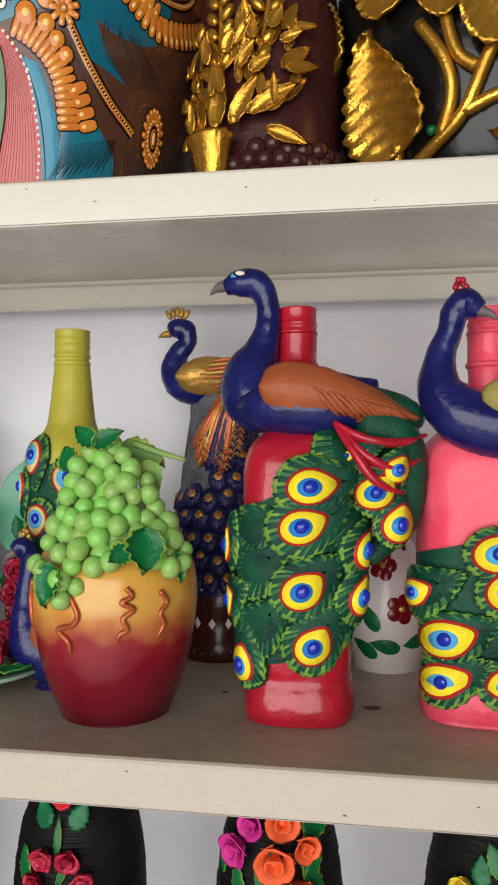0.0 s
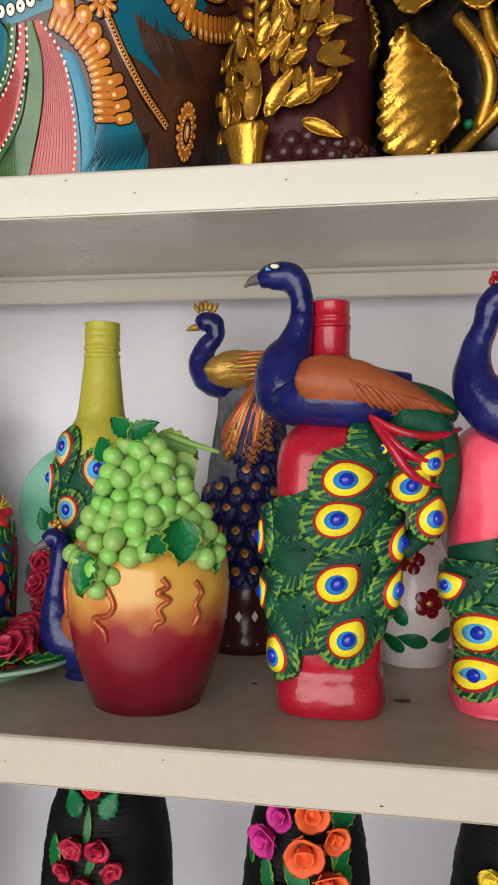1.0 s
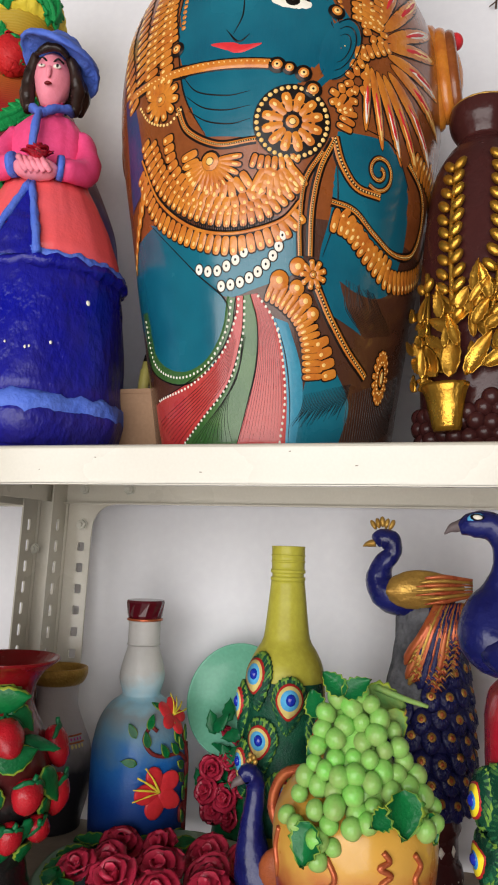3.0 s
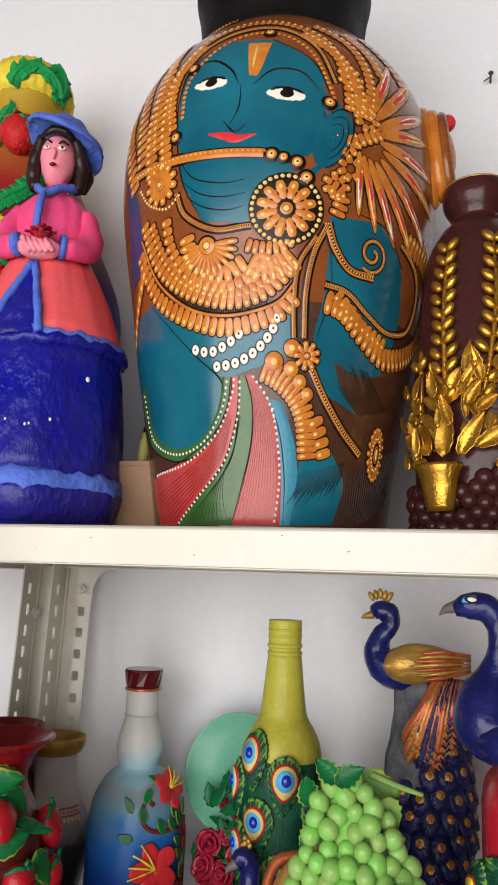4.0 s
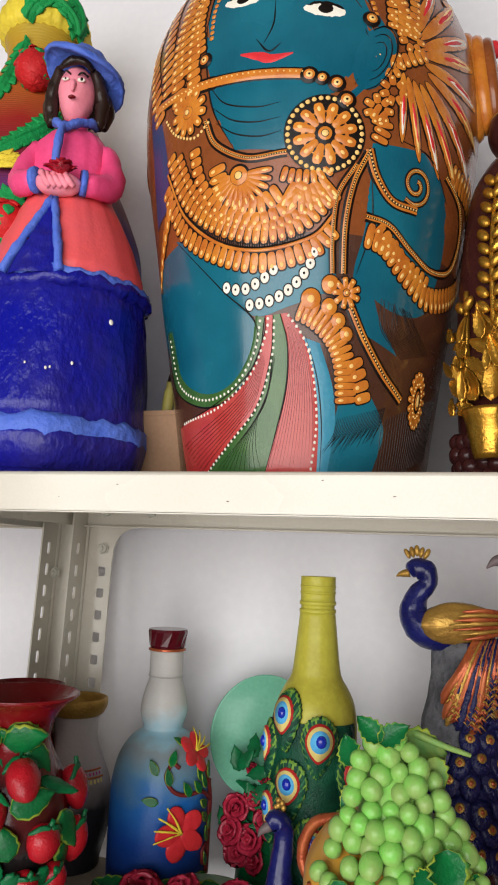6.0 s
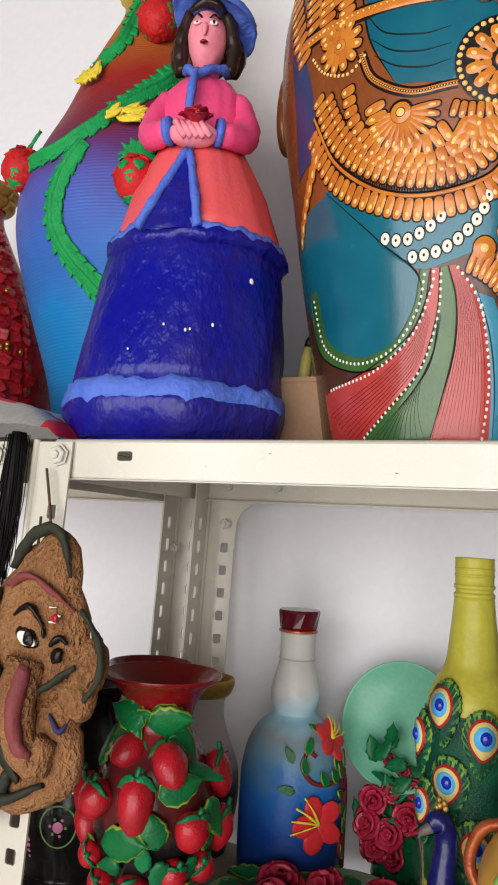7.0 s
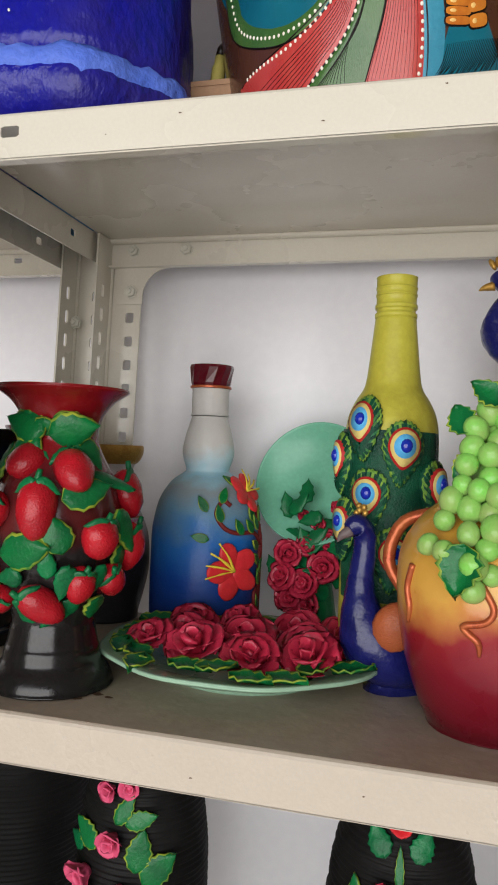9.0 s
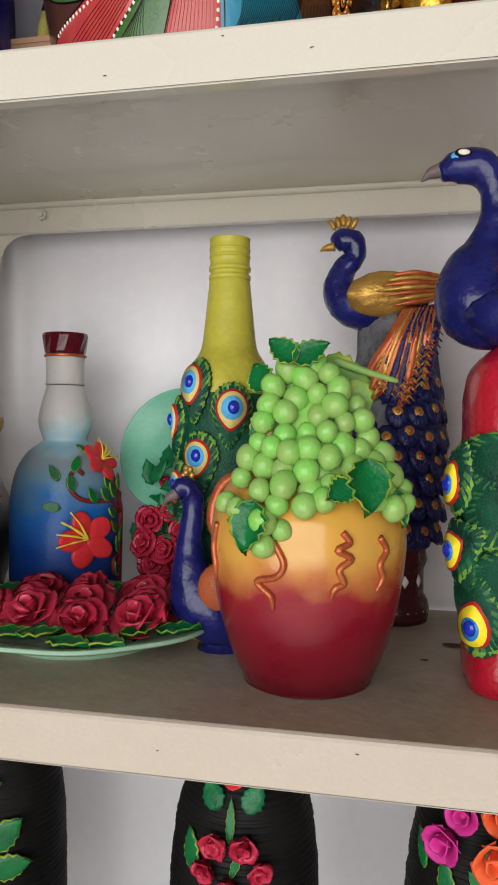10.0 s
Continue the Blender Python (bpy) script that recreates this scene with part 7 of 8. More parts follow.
for x, z, spin, ln, wd in ((0.515, 0.175, -20, 0.06, 0.045), (0.585, 0.135, 60, 0.05, 0.035), (0.655, 0.03, 80, 0.06, 0.04), (0.5430, 0.046, 4, 0.094, 0.066), (0.625, 0.105, 30, 0.090, 0.062), (0.4990, 0.128, 5, 0.070, 0.050), (0.548, 0.150, 40, 0.070, 0.05), (0.69, 0.06, -30, 0.08, 0.06), (0.60, 0.19, 10, 0.08, 0.055), (0.68, 0.17, -20, 0.08, 0.055)):
    u, zz = lpuv(x, z)
    bm = bmesh.new()
    leaf(bm, on(lp, u, zz, 0.008, spin), ln, wd * 1.15, 0.22, 8, 0.010, 0.0026, n=60, curl=0.02, vein=0.036, belly=0.56, skew=0.55)
    part("gilded_leaf", bm, GOLD, t, "large veined gold leaf")
bm = bmesh.new()
for pts in (((0.545, 0.026), (0.566, 0.040), (0.586, 0.058), (0.598, 0.085), (0.612, 0.12), (0.618, 0.16)), ((0.586, 0.058), (0.61, 0.066), (0.64, 0.070)), ((0.545, 0.026), (0.543, 0.036), (0.543, 0.05)), ((0.57, 0.14), (0.58, 0.10), (0.594, 0.085)), ((0.572, 0.046), (0.578, 0.072), (0.572, 0.098), (0.556, 0.126))):
    tube(bm, [lp.at(*lpuv(x, z), 0.005) for x, z in pts], 0.0050, 10, 6)
part("branch", bm, GOLD, t, "gold branch")
bm = bmesh.new()
for x, z, r in ((0.565, 0.052, 0.004), (0.572, 0.128, 0.005), (0.60, 0.110, 0.004)):
    ball(bm, lp.at(*lpuv(x, z), 0.004), (r, r, r), None, 10, 6)
part("green_bud", bm, GREEN, t)

# the lady in a blue hat: a plain modelled figure
t = thing("lady_figurine", (-0.0030, 0.0950, UPPER), "painted figurine of a woman in blue skirt and pink coat", "statue", turn=20)
bm = bmesh.new()


def gown(rows, mi, squash=0.85, wave=0.0, seg=96, phase=0.0, rag=0.0):
    out = []
    for r, z, cx in rows:
        out.append([((r * (1 + wave * math.sin(7 * a + phase + 20 * z) + 0.5 * wave * noise.noise((9 * math.sin(a), 9 * math.cos(a), 90 * z)))) * math.sin(a) + cx, -squash * r * (1 + wave * math.sin(7 * a + phase) + 0.5 * wave * noise.noise((9 * math.sin(a), 9 * math.cos(a), 90 * z))) * math.cos(a),
                     z + rag * noise.noise((7 * math.sin(a), 7 * math.cos(a), 60 * z))) for a in (2 * math.pi * i / seg for i in range(seg))])
    grid(bm, out, wrap=True, mi=mi, cap=True)


gown([(0.080, 0.0, -0.004), (0.088, 0.004, -0.004), (0.094, 0.022, -0.004), (0.104, 0.034, -0.004)], 5, 0.80, 0.02)
gown([(0.098, 0.006, -0.004), (0.107, 0.026, -0.006), (0.109, 0.034, -0.006), (0.106, 0.042, -0.006)], 0, 0.80, 0.03)
gown([(0.105, 0.032, -0.006), (0.1095, 0.037, -0.006), (0.1085, 0.048, -0.006), (0.103, 0.052, -0.006)], 1, 0.80, 0.03, rag=0.006)
gown([(0.104, 0.048, -0.006), (0.1015, 0.065, -0.005), (0.099, 0.09, -0.003), (0.097, 0.11, -0.001), (0.0935, 0.13, 0.0), (0.0915, 0.15, 0.001), (0.089, 0.165, 0.002), (0.086, 0.182, 0.004), (0.078, 0.184, 0.004)], 0, 0.80, 0.016)
gown([(0.086, 0.172, 0.004), (0.0915, 0.176, 0.005), (0.0905, 0.183, 0.005), (0.082, 0.187, 0.005)], 0, 0.82, 0.03, rag=0.006)
gown([(0.0865, 0.181, 0.005), (0.0885, 0.185, 0.005), (0.0875, 0.189, 0.005), (0.081, 0.191, 0.005)], 1, 0.83, 0.03, rag=0.005)
gown([(0.084, 0.185, 0.005), (0.081, 0.20, 0.005), (0.070, 0.235, 0.004), (0.057, 0.262, 0.003), (0.047, 0.280, 0.002)], 2, 0.85, 0.012)
gown([(0.0475, 0.276, 0.002), (0.044, 0.295, 0.001), (0.0455, 0.318, 0.0), (0.0425, 0.338, 0.0), (0.031, 0.352, 0.0), (0.018, 0.359, 0.0), (0.0135, 0.364, 0.001), (0.0135, 0.378, 0.002)], 3, 0.72, 0.010)
# the skirt shows where the coat parts
sk = Round([(0.0865, 0.17), (0.0815, 0.20), (0.070, 0.235), (0.058, 0.262)], lambda a: 1 - 0.145 * math.cos(a) ** 2, unit=0.08)
band(bm, sk, [(-0.044, 0.180), (-0.026, 0.218), (-0.006, 0.255)], [(0.012, 0.180), (0.006, 0.218), (-0.002, 0.255)], 8, 6, 0.0035, 0)
for pts in (((-0.048, 0.182), (-0.030, 0.216), (-0.006, 0.260)), ((0.015, 0.182), (0.009, 0.216), (-0.003, 0.260))):
    tube(bm, [Vector(sk.at(u, z, 0.003)) for u, z in pts], [0.005, 0.0045, 0.004], 8, 6, mi=1)
# collar and front trim
tube(bm, [(-0.006, -0.043, 0.262), (-0.007, -0.046, 0.30), (-0.006, -0.041, 0.335), (-0.004, -0.030, 0.352)], 0.0042, 8, 5, mi=1)
tube(bm, [(-0.005, -0.034, 0.345), (0.008, -0.026, 0.356), (0.022, -0.014, 0.364), (0.024, 0.0, 0.368)], 0.0045, 8, 5, mi=1)
tube(bm, [(-0.006, -0.034, 0.345), (-0.014, -0.026, 0.356), (-0.020, -0.014, 0.362)], 0.0042, 8, 5, mi=1)
# arms folded on a rose
for s in (-1, 1):
    tube(bm, [(0.036 * s, -0.004, 0.336), (0.046 * s, -0.010, 0.312), (0.047 * s, -0.024, 0.290), (0.034 * s, -0.044, 0.281), (0.023 * s, -0.049, 0.281)], [0.0125, 0.0142, 0.0138, 0.0115, 0.0100], 14, 6, mi=3)
    tube(bm, [(0.027 * s, -0.048, 0.2805), (0.022 * s, -0.050, 0.2805)], [0.0122, 0.0122], 12, 2, mi=1)
ball(bm, (0.0, -0.053, 0.276), (0.024, 0.012, 0.0115), None, 16, 10, mi=4)
for k in range(5):
    tube(bm, [(-0.016 + 0.006 * k, -0.060, 0.282), (-0.012 + 0.006 * k, -0.0645, 0.275), (-0.006 + 0.006 * k, -0.062, 0.269)], 0.0034, 8, 4, mi=4)
rose(bm, facing((0.003, -0.058, 0.284), (0, -0.5, 1), 0, (0, 1, 0)), 0.0165, mi=6, seed=3)
# head, hair and hat
ball(bm, (0.0, -0.004, 0.399), (0.0235, 0.0235, 0.0300), Euler((0, 0.03, 0)).to_matrix(), 22, 14, mi=4, shape=lambda q: 0.84 + 0.2 * q)
ball(bm, (-0.0005, -0.0275, 0.396), (0.0030, 0.0042, 0.0062), None, 10, 6, mi=4)
ball(bm, (0.004, 0.012, 0.405), (0.029, 0.022, 0.030), None, 18, 10, mi=7)
for s in (-1, 1):
    tube(bm, [(0.020 * s, -0.012, 0.424), (0.028 * s, -0.006, 0.405), (0.030 * s, -0.002, 0.385), (0.026 * s, -0.004, 0.366)], [0.006, 0.0085, 0.009, 0.006], 10, 5, mi=7)
    tube(bm, [(0.026 * s, 0.004, 0.41), (0.035 * s, 0.008, 0.392), (0.032 * s, 0.006, 0.372)], [0.008, 0.0085, 0.005], 10, 5, mi=7)
tube(bm, [(-0.020, -0.020, 0.419), (-0.006, -0.0255, 0.424), (0.010, -0.0255, 0.424), (0.020, -0.020, 0.418)], [0.003, 0.0042, 0.0042, 0.003], 8, 5, mi=7)
m = Matrix.Translation((0.006, 0.002, 0.428)) @ Euler((radians(-10), radians(16), 0)).to_matrix().to_4x4()
grid(bm, [[m @ Vector((r * math.cos(a), r * 0.92 * math.sin(a), z + 0.006 * math.cos(2 * a) * (r > 0.04))) for a in (2 * math.pi * i / 40 for i in range(40))]
          for r, z in smooth_line([(0.010, -0.001), (0.040, -0.006), (0.049, -0.010), (0.0515, -0.007), (0.048, -0.001), (0.036, 0.004), (0.030, 0.010), (0.024, 0.020), (0.012, 0.026), (0.001, 0.0275)], 3)], wrap=True, mi=1, cap=True)
# plain marks for the features
for x, z, w, h, mi in ((-0.0095, 0.4035, 0.0042, 0.0017, 8), (0.0095, 0.4030, 0.0042, 0.0017, 8)):
    ball(bm, (x, -0.0265, z), (w, 0.0016, h), None, 10, 5, mi=9)
    ball(bm, (x, -0.0278, z), (0.0016, 0.0010, 0.0016), None, 8, 5, mi=8)
    tube(bm, [(x - 0.006, -0.0240, z + 0.006), (x, -0.0268, z + 0.0082), (x + 0.006, -0.0240, z + 0.006)], [0.0005, 0.0009, 0.0004], 6, 4, mi=8)
ball(bm, (0.0, -0.0270, 0.3835), (0.0048, 0.0022, 0.0019), None, 10, 5, mi=10)
for v in bm.verts:
    k = 0.94 - 0.04 * min(1, v.co.z / 0.18) - 0.05 * min(1, max(0, (v.co.z - 0.35) / 0.03))
    v.co.x *= k
part("figure", bm, [COBALT, LIGHTBLUE, CORAL, PINK, SKIN, COBALT, RED, HAIR, LINE, PEARL, MAROON], t)
# flaked spots of white on the skirt
bm = bmesh.new()
skirt = Round([(0.104, 0.048), (0.100, 0.09), (0.094, 0.13), (0.090, 0.165)], lambda a: 1 - 0.2 * math.cos(a) ** 2, unit=0.09)
for u, z, r in ((0.070, 0.142, 0.0022), (-0.010, 0.096, 0.0011), (0.010, 0.092, 0.0013), (0.014, 0.093, 0.0011), (0.034, 0.098, 0.0014), (-0.04, 0.075, 0.0009)):
    disc(bm, skirt, u, z, r, r * 1.3, 0.0016, 0, 7)
part("flaked_spot", bm, PEARL, t)

# the banded vase with clay fruit
t = thing("fruit_vase", (-0.1240, 0.2000, UPPER), "tall corded vase fading blue to red with clay dragon fruit", "vase")
fv = Round([(0.0005, 0.0), (0.070, 0.0), (0.076, 0.006), (0.090, 0.08), (0.118, 0.165), (0.137, 0.235), (0.137, 0.285), (0.122, 0.33), (0.100, 0.38), (0.082, 0.43), (0.062, 0.478), (0.046, 0.515), (0.042, 0.537), (0.048, 0.562)], unit=0.12)
part("vase_body", fv.mesh(72), DRAGONVASE, t)
lid = Round([(0.046, 0.558), (0.054, 0.564), (0.056, 0.577), (0.052, 0.594), (0.040, 0.610), (0.022, 0.618), (0.0005, 0.619)], unit=0.05)
bm = bmesh.new()
grid(bm, [[((r + 0.0016 * math.sin(26 * a + 140 * z)) * math.sin(a), -(r + 0.0016 * math.sin(26 * a + 140 * z)) * math.cos(a), z) for a in (2 * math.pi * i / 80 for i in range(80))] for r, z in lid.line], wrap=True, cap=True)
part("coiled_rim", bm, CLAYYELLOW, t, "yellow coiled clay rim")
bm = bmesh.new()
for pts, w in ((((0.02, 0.562), (0.07, 0.584), (0.12, 0.580), (0.16, 0.564)), 0.016), (((0.15, 0.602), (0.165, 0.577), (0.16, 0.562)), 0.022), (((0.02, 0.54), (0.005, 0.50), (0.003, 0.453), (-0.022, 0.425)), 0.016),
               (((0.1044, 0.4188), (0.0686, 0.3828), (0.0366, 0.3536), (0.0112, 0.3233), (-0.022, 0.3003), (-0.06, 0.300)), 0.018), (((0.006, 0.300), (-0.0123, 0.2569), (-0.0159, 0.22), (0.0, 0.1873), (0.0285, 0.1558)), 0.017)):
    body = lid if pts[0][1] > 0.55 else fv
    pp = [(u * (body.unit / 0.12 if body is lid else 1), z) for u, z in pts]
    ribbon(bm, body, pp, w, 0.006, 0, 10)
    ribbon(bm, body, pp, w * 0.35, 0.0085, 0, 10)
    for u, z, a in along(pp, 0.012):
        for s in (-1, 1):
            leaf(bm, on(body, u, z, 0.003, a - 90 + 40 * s), 0.020, 0.012, -0.2, 3, 0.0, 0.002, n=5)
part("clay_vine", bm, CLAYGREEN, t, "green clay vine with short leaves")


def dragonfruit(parent, m, s, seed):
    rnd = random.Random(seed)
    bm = bmesh.new()
    ball(bm, m.translation, (s * 0.86, s, s * 0.86), m.to_3x3(), 18, 12)
    fruit = part("dragon_fruit", bm, CLAYRED, parent, "red scaly clay dragon fruit")
    for ring in range(5):
        th = 0.5 + 0.52 * ring
        for k in range(7):
            a = 2 * math.pi * (k + 0.5 * (ring % 2)) / 7
            p = Vector((0.86 * s * math.sin(th) * math.cos(a), s * math.cos(th), 0.86 * s * math.sin(th) * math.sin(a)))
            q = m.to_3x3() @ p
            bm = bmesh.new()
            leaf(bm, facing(m.translation + q * 1.04, q + m.to_3x3() @ Vector((0, -0.2 * s, 0)), 180, m.to_3x3() @ Vector((0, 1, 0))), s * 0.52, s * 0.46, -0.2, 2, 0.0, 0.002, n=5)
            part("scale", bm, CLAYGREEN if rnd.random() < 0.28 else CLAYRED, fruit)


dragonfruit(t, on(fv, 0.058, 0.2545, 0.012), 0.0235, 1)
dragonfruit(t, on(fv, -0.078, 0.297, 0.006), 0.0240, 2)
dragonfruit(t, on(fv, 0.063, 0.468, 0.014), 0.0260, 3)
for u, z, spin in ((0.0356, 0.3288, -70), (-0.024, 0.394, 20)):
    bm = bmesh.new()
    rnd = random.Random(int(1000 * z))
    for k in range(18):
        leaf(bm, on(fv, u + rnd.uniform(-0.014, 0.014), z + rnd.uniform(-0.006, 0.006), 0.008 + 0.003 * rnd.random(), spin + rnd.uniform(-50, 50)), 0.020, 0.008, -0.2, 2, 0.0, 0.002, n=5)
    part("clay_flower", bm, CLAYYELLOW, t, "ragged yellow clay flower")
for u, z in ((0.0585, 0.284), (-0.070, 0.322)):
    bm = bmesh.new()
    for k in range(7):
        leaf(bm, on(fv, u, z - 0.004, 0.012, -100 + 32 * k), 0.020, 0.010, -0.2, 2, 0.0, 0.002, n=5)
    part("fruit_stalk", bm, CLAYGREEN, t)

# the red mosaic jar
t = thing("mosaic_jar", (-0.3600, 0.2000, UPPER - 0.004), "dark red jar covered in clay chips with gold rim", "jar")
rj = Round([(0.0005, 0.0), (0.098, 0.0), (0.102, 0.01), (0.104, 0.06), (0.101, 0.12), (0.084, 0.18), (0.062, 0.225), (0.038, 0.275), (0.023, 0.31), (0.023, 0.33)], unit=0.09)
part("jar_body", rj.mesh(56), MOSAIC, t)
bm = bmesh.new()
for k in range(2):
    tube(bm, [((0.026 + 0.004 * k) * math.cos(a), (0.026 + 0.004 * k) * math.sin(a), 0.335 + 0.014 * k) for a in (2 * math.pi * i / 14 for i in range(15))], 0.009, 10, 3)
part("rim", bm, OLDGOLD, t, "dull gold rim")
bm = bmesh.new()
box(bm, (-0.0065, -0.0060, -0.001), (0.0065, 0.0060, 0.0022), bevel=0.0008)
chipob = part("clay_chip", bm, MOSAIC, t, "", False)
rnd = random.Random(12)
first = True
for row in range(20):
    z = 0.012 + 0.0148 * row
    for k in range(11):
        u = -0.02 + 0.0150 * k + rnd.uniform(-0.002, 0.002)
        if u / 0.09 > 2.0:
            continue
        o = chipob if first else new("clay_chip", chipob.data)
        first = False
        o.parent = t
        o.matrix_basis = on(rj, u, z + rnd.uniform(-0.003, 0.003), 0.001, rnd.uniform(-40, 40)) @ pose(0, 0, 0, rnd.uniform(-25, 25), rnd.uniform(-25, 25), 0)
bm = bmesh.new()
for k in range(26):
    ball(bm, rj.at(0.02 + 0.10 * rnd.random(), rnd.choice((0.135, 0.195, 0.20, 0.205)) + rnd.uniform(-0.006, 0.006), 0.003), (0.0032, 0.0032, 0.0032), None, 8, 5)
part("gold_dab", bm, GOLD, t)

# the wrapper that lies at the shelf's end
t = thing("wrapped_packet", (-0.1450, 0.0600, UPPER), "crumpled white packet with red and grey print", "packet")
bm = bmesh.new()
rows = []
for i in range(25):
    a = i / 24
    row = []
    for j in range(40):
        b = j / 39
        x = -0.13 + 0.205 * a
        y = -0.055 + 0.13 * b
        edge = min(1, 6 * min(a, 1 - a, b + 0.02, 1 - b + 0.02))
        z = 0.003 + (0.050 - 0.034 * a ** 2) * edge ** 0.5 + 0.003 * noise.noise(Vector((x * 40, y * 40, 1)))
        row.append((x, y, max(0.001, z)))
    rows.append(row)
vs = grid(bm, rows)
for f in bm.faces:
    c = f.calc_center_median()
    k = c.z + 0.25 * (c.x + 0.02)
    f.material_index = 0 if c.y > -0.030 + 0.2 * max(0, c.x) and c.x < 0.058 else (1 if c.y > -0.040 + 0.2 * max(0, c.x) or c.x > 0.058 else 2)
low = [[(p[0], p[1], 0.0005) for p in r] for r in rows]
grid(bm, low)
part("wrapper", bm, [FOIL, BERRYPINK, GREYFOIL], t)
bm = bmesh.new()
for k in range(6):
    box(bm, (-0.050 + 0.011 * k, -0.0335 + 0.001 * k, 0.0330 - 0.0020 * k), (-0.043 + 0.011 * k, -0.0300 + 0.001 * k, 0.0400 - 0.0020 * k))
part("print_bar", bm, CLAYYELLOW, t, "yellow printed bars")

# cardboard box with two crayons behind the figurine
t = thing("cardboard_box", (0.1000, 0.1500, UPPER), "small plain brown cardboard box", "box")
bm = bmesh.new()
box(bm, (-0.030, -0.03, 0.0), (0.052, 0.06, 0.072), bevel=0.0012)
box(bm, (-0.031, -0.031, 0.068), (0.053, 0.061, 0.0735), bevel=0.0008)
part("carton", bm, CARDBOARD, t, "", False)
for x, y, lean in ((-0.008, 0.000, 6), (0.010, 0.006, 14)):
    c = thing("crayon", (0.100 + x, 0.150 + y, UPPER + 0.0725), "short olive-grey crayon with a dark tip", "crayon", "crayons on the box")
    bm = bmesh.new()
    m = Euler((0, radians(lean), 0)).to_matrix().to_4x4()
    grid(bm, [[m @ Vector((r * math.cos(a), r * math.sin(a), z)) for a in (2 * math.pi * i / 14 for i in range(14))] for r, z in ((0.0055, 0.0008), (0.0058, 0.002), (0.0058, 0.026), (0.0046, 0.029), (0.0044, 0.036))], wrap=True, cap=True)
    stick = part("stick", bm, OLIVEWING, c)
    bm = bmesh.new()
    grid(bm, [[m @ Vector((r * math.cos(a), r * math.sin(a), z)) for a in (2 * math.pi * i / 12 for i in range(12))] for r, z in ((0.0042, 0.036), (0.0034, 0.043), (0.0012, 0.047))], wrap=True, cap=True)
    part("tip", bm, LINE, c, "dark tip")

# ---- things that hang at the rack's corner ----
t = thing("carved_head", (-0.0430, -0.0420, 1.2630), "carved wooden wall carving with painted outlines", "carving")
bm = bmesh.new()


def lump(x, z, w, h, d=0.016, spin=0.0, mi=0, y=0.0):
    ball(bm, (x, y, z), (w, d, h), Euler((0, radians(spin), 0)).to_matrix(), 24, 12, mi=mi)


lump(0.010, 0.030, 0.050, 0.052, 0.020)
lump(0.022, 0.068, 0.026, 0.036, 0.016, 6)
lump(0.012, 0.064, 0.030, 0.030, 0.015, 30)
lump(-0.040, 0.018, 0.034, 0.042, 0.014, -12)
lump(0.062, 0.010, 0.016, 0.022, 0.013, 30)
lump(0.054, -0.010, 0.017, 0.018, 0.014)
lump(0.000, -0.050, 0.056, 0.044, 0.020)
lump(-0.040, -0.060, 0.040, 0.050, 0.017)
lump(0.038, -0.050, 0.026, 0.030, 0.017)
lump(0.044, -0.024, 0.014, 0.017, 0.015)
tube(bm, [(0.014, -0.016, 0.012), (0.012, -0.022, -0.015), (0.018, -0.022, -0.040), (0.034, -0.020, -0.052), (0.042, -0.020, -0.036)], [0.017, 0.016, 0.014, 0.012, 0.008], 14, 6, mi=0)
tube(bm, [(0.022, -0.028, 0.010), (0.019, -0.035, -0.015), (0.024, -0.034, -0.038), (0.034, -0.030, -0.046)], [0.006, 0.007, 0.006, 0.003], 10, 6, mi=2)
for pts, r, mi in ((((-0.022, -0.016, 0.060), (-0.026, -0.017, 0.030), (-0.016, -0.020, 0.005), (-0.002, -0.024, -0.02), (0.004, -0.024, -0.048), (0.020, -0.022, -0.066)), 0.0042, 1),
                   (((-0.012, -0.015, 0.062), (0.012, -0.021, 0.070), (0.034, -0.018, 0.060), (0.052, -0.012, 0.048)), 0.0028, 2), (((0.000, -0.020, 0.042), (0.014, -0.0220, 0.050), (0.027, -0.0215, 0.040), (0.031, -0.0205, 0.029)), 0.0026, 3),
                   (((0.036, -0.019, 0.024), (0.044, -0.017, 0.030), (0.050, -0.015, 0.026)), 0.0022, 3), (((0.030, -0.020, -0.006), (0.044, -0.018, 0.002), (0.058, -0.014, 0.012)), 0.0022, 1),
                   (((-0.05, -0.018, -0.020), (-0.030, -0.021, -0.046), (0.000, -0.021, -0.078), (0.040, -0.018, -0.066)), 0.0036, 1), (((-0.06, -0.018, -0.040), (-0.045, -0.019, -0.058), (-0.020, -0.021, -0.066), (-0.010, -0.021, -0.078)), 0.0026, 2),
                   (((-0.07, -0.014, 0.030), (-0.046, -0.016, 0.046), (-0.030, -0.015, 0.050)), 0.0024, 2), (((-0.052, -0.016, 0.0), (-0.036, -0.018, -0.010), (-0.045, -0.018, -0.025)), 0.0024, 4), (((0.040, -0.017, -0.020), (0.050, -0.016, -0.030), (0.058, -0.013, -0.022)), 0.0022, 4),
                   (((-0.012, -0.010, 0.074), (0.004, -0.013, 0.096), (0.022, -0.013, 0.104), (0.036, -0.012, 0.096), (0.045, -0.011, 0.070)), 0.0026, 1), (((0.058, -0.011, 0.050), (0.074, -0.009, 0.030), (0.078, -0.008, 0.008), (0.066, -0.010, -0.010)), 0.0026, 1),
                   (((0.000, -0.021, -0.085), (0.006, -0.021, -0.070), (0.010, -0.021, -0.058)), 0.0030, 1)):
    r *= 2.0 if mi == 1 else 1.35
    tube(bm, pts, [r * 0.6] + [r] * (len(pts) - 2) + [r * 0.5], 8, 6, mi=mi, flat=0.6)
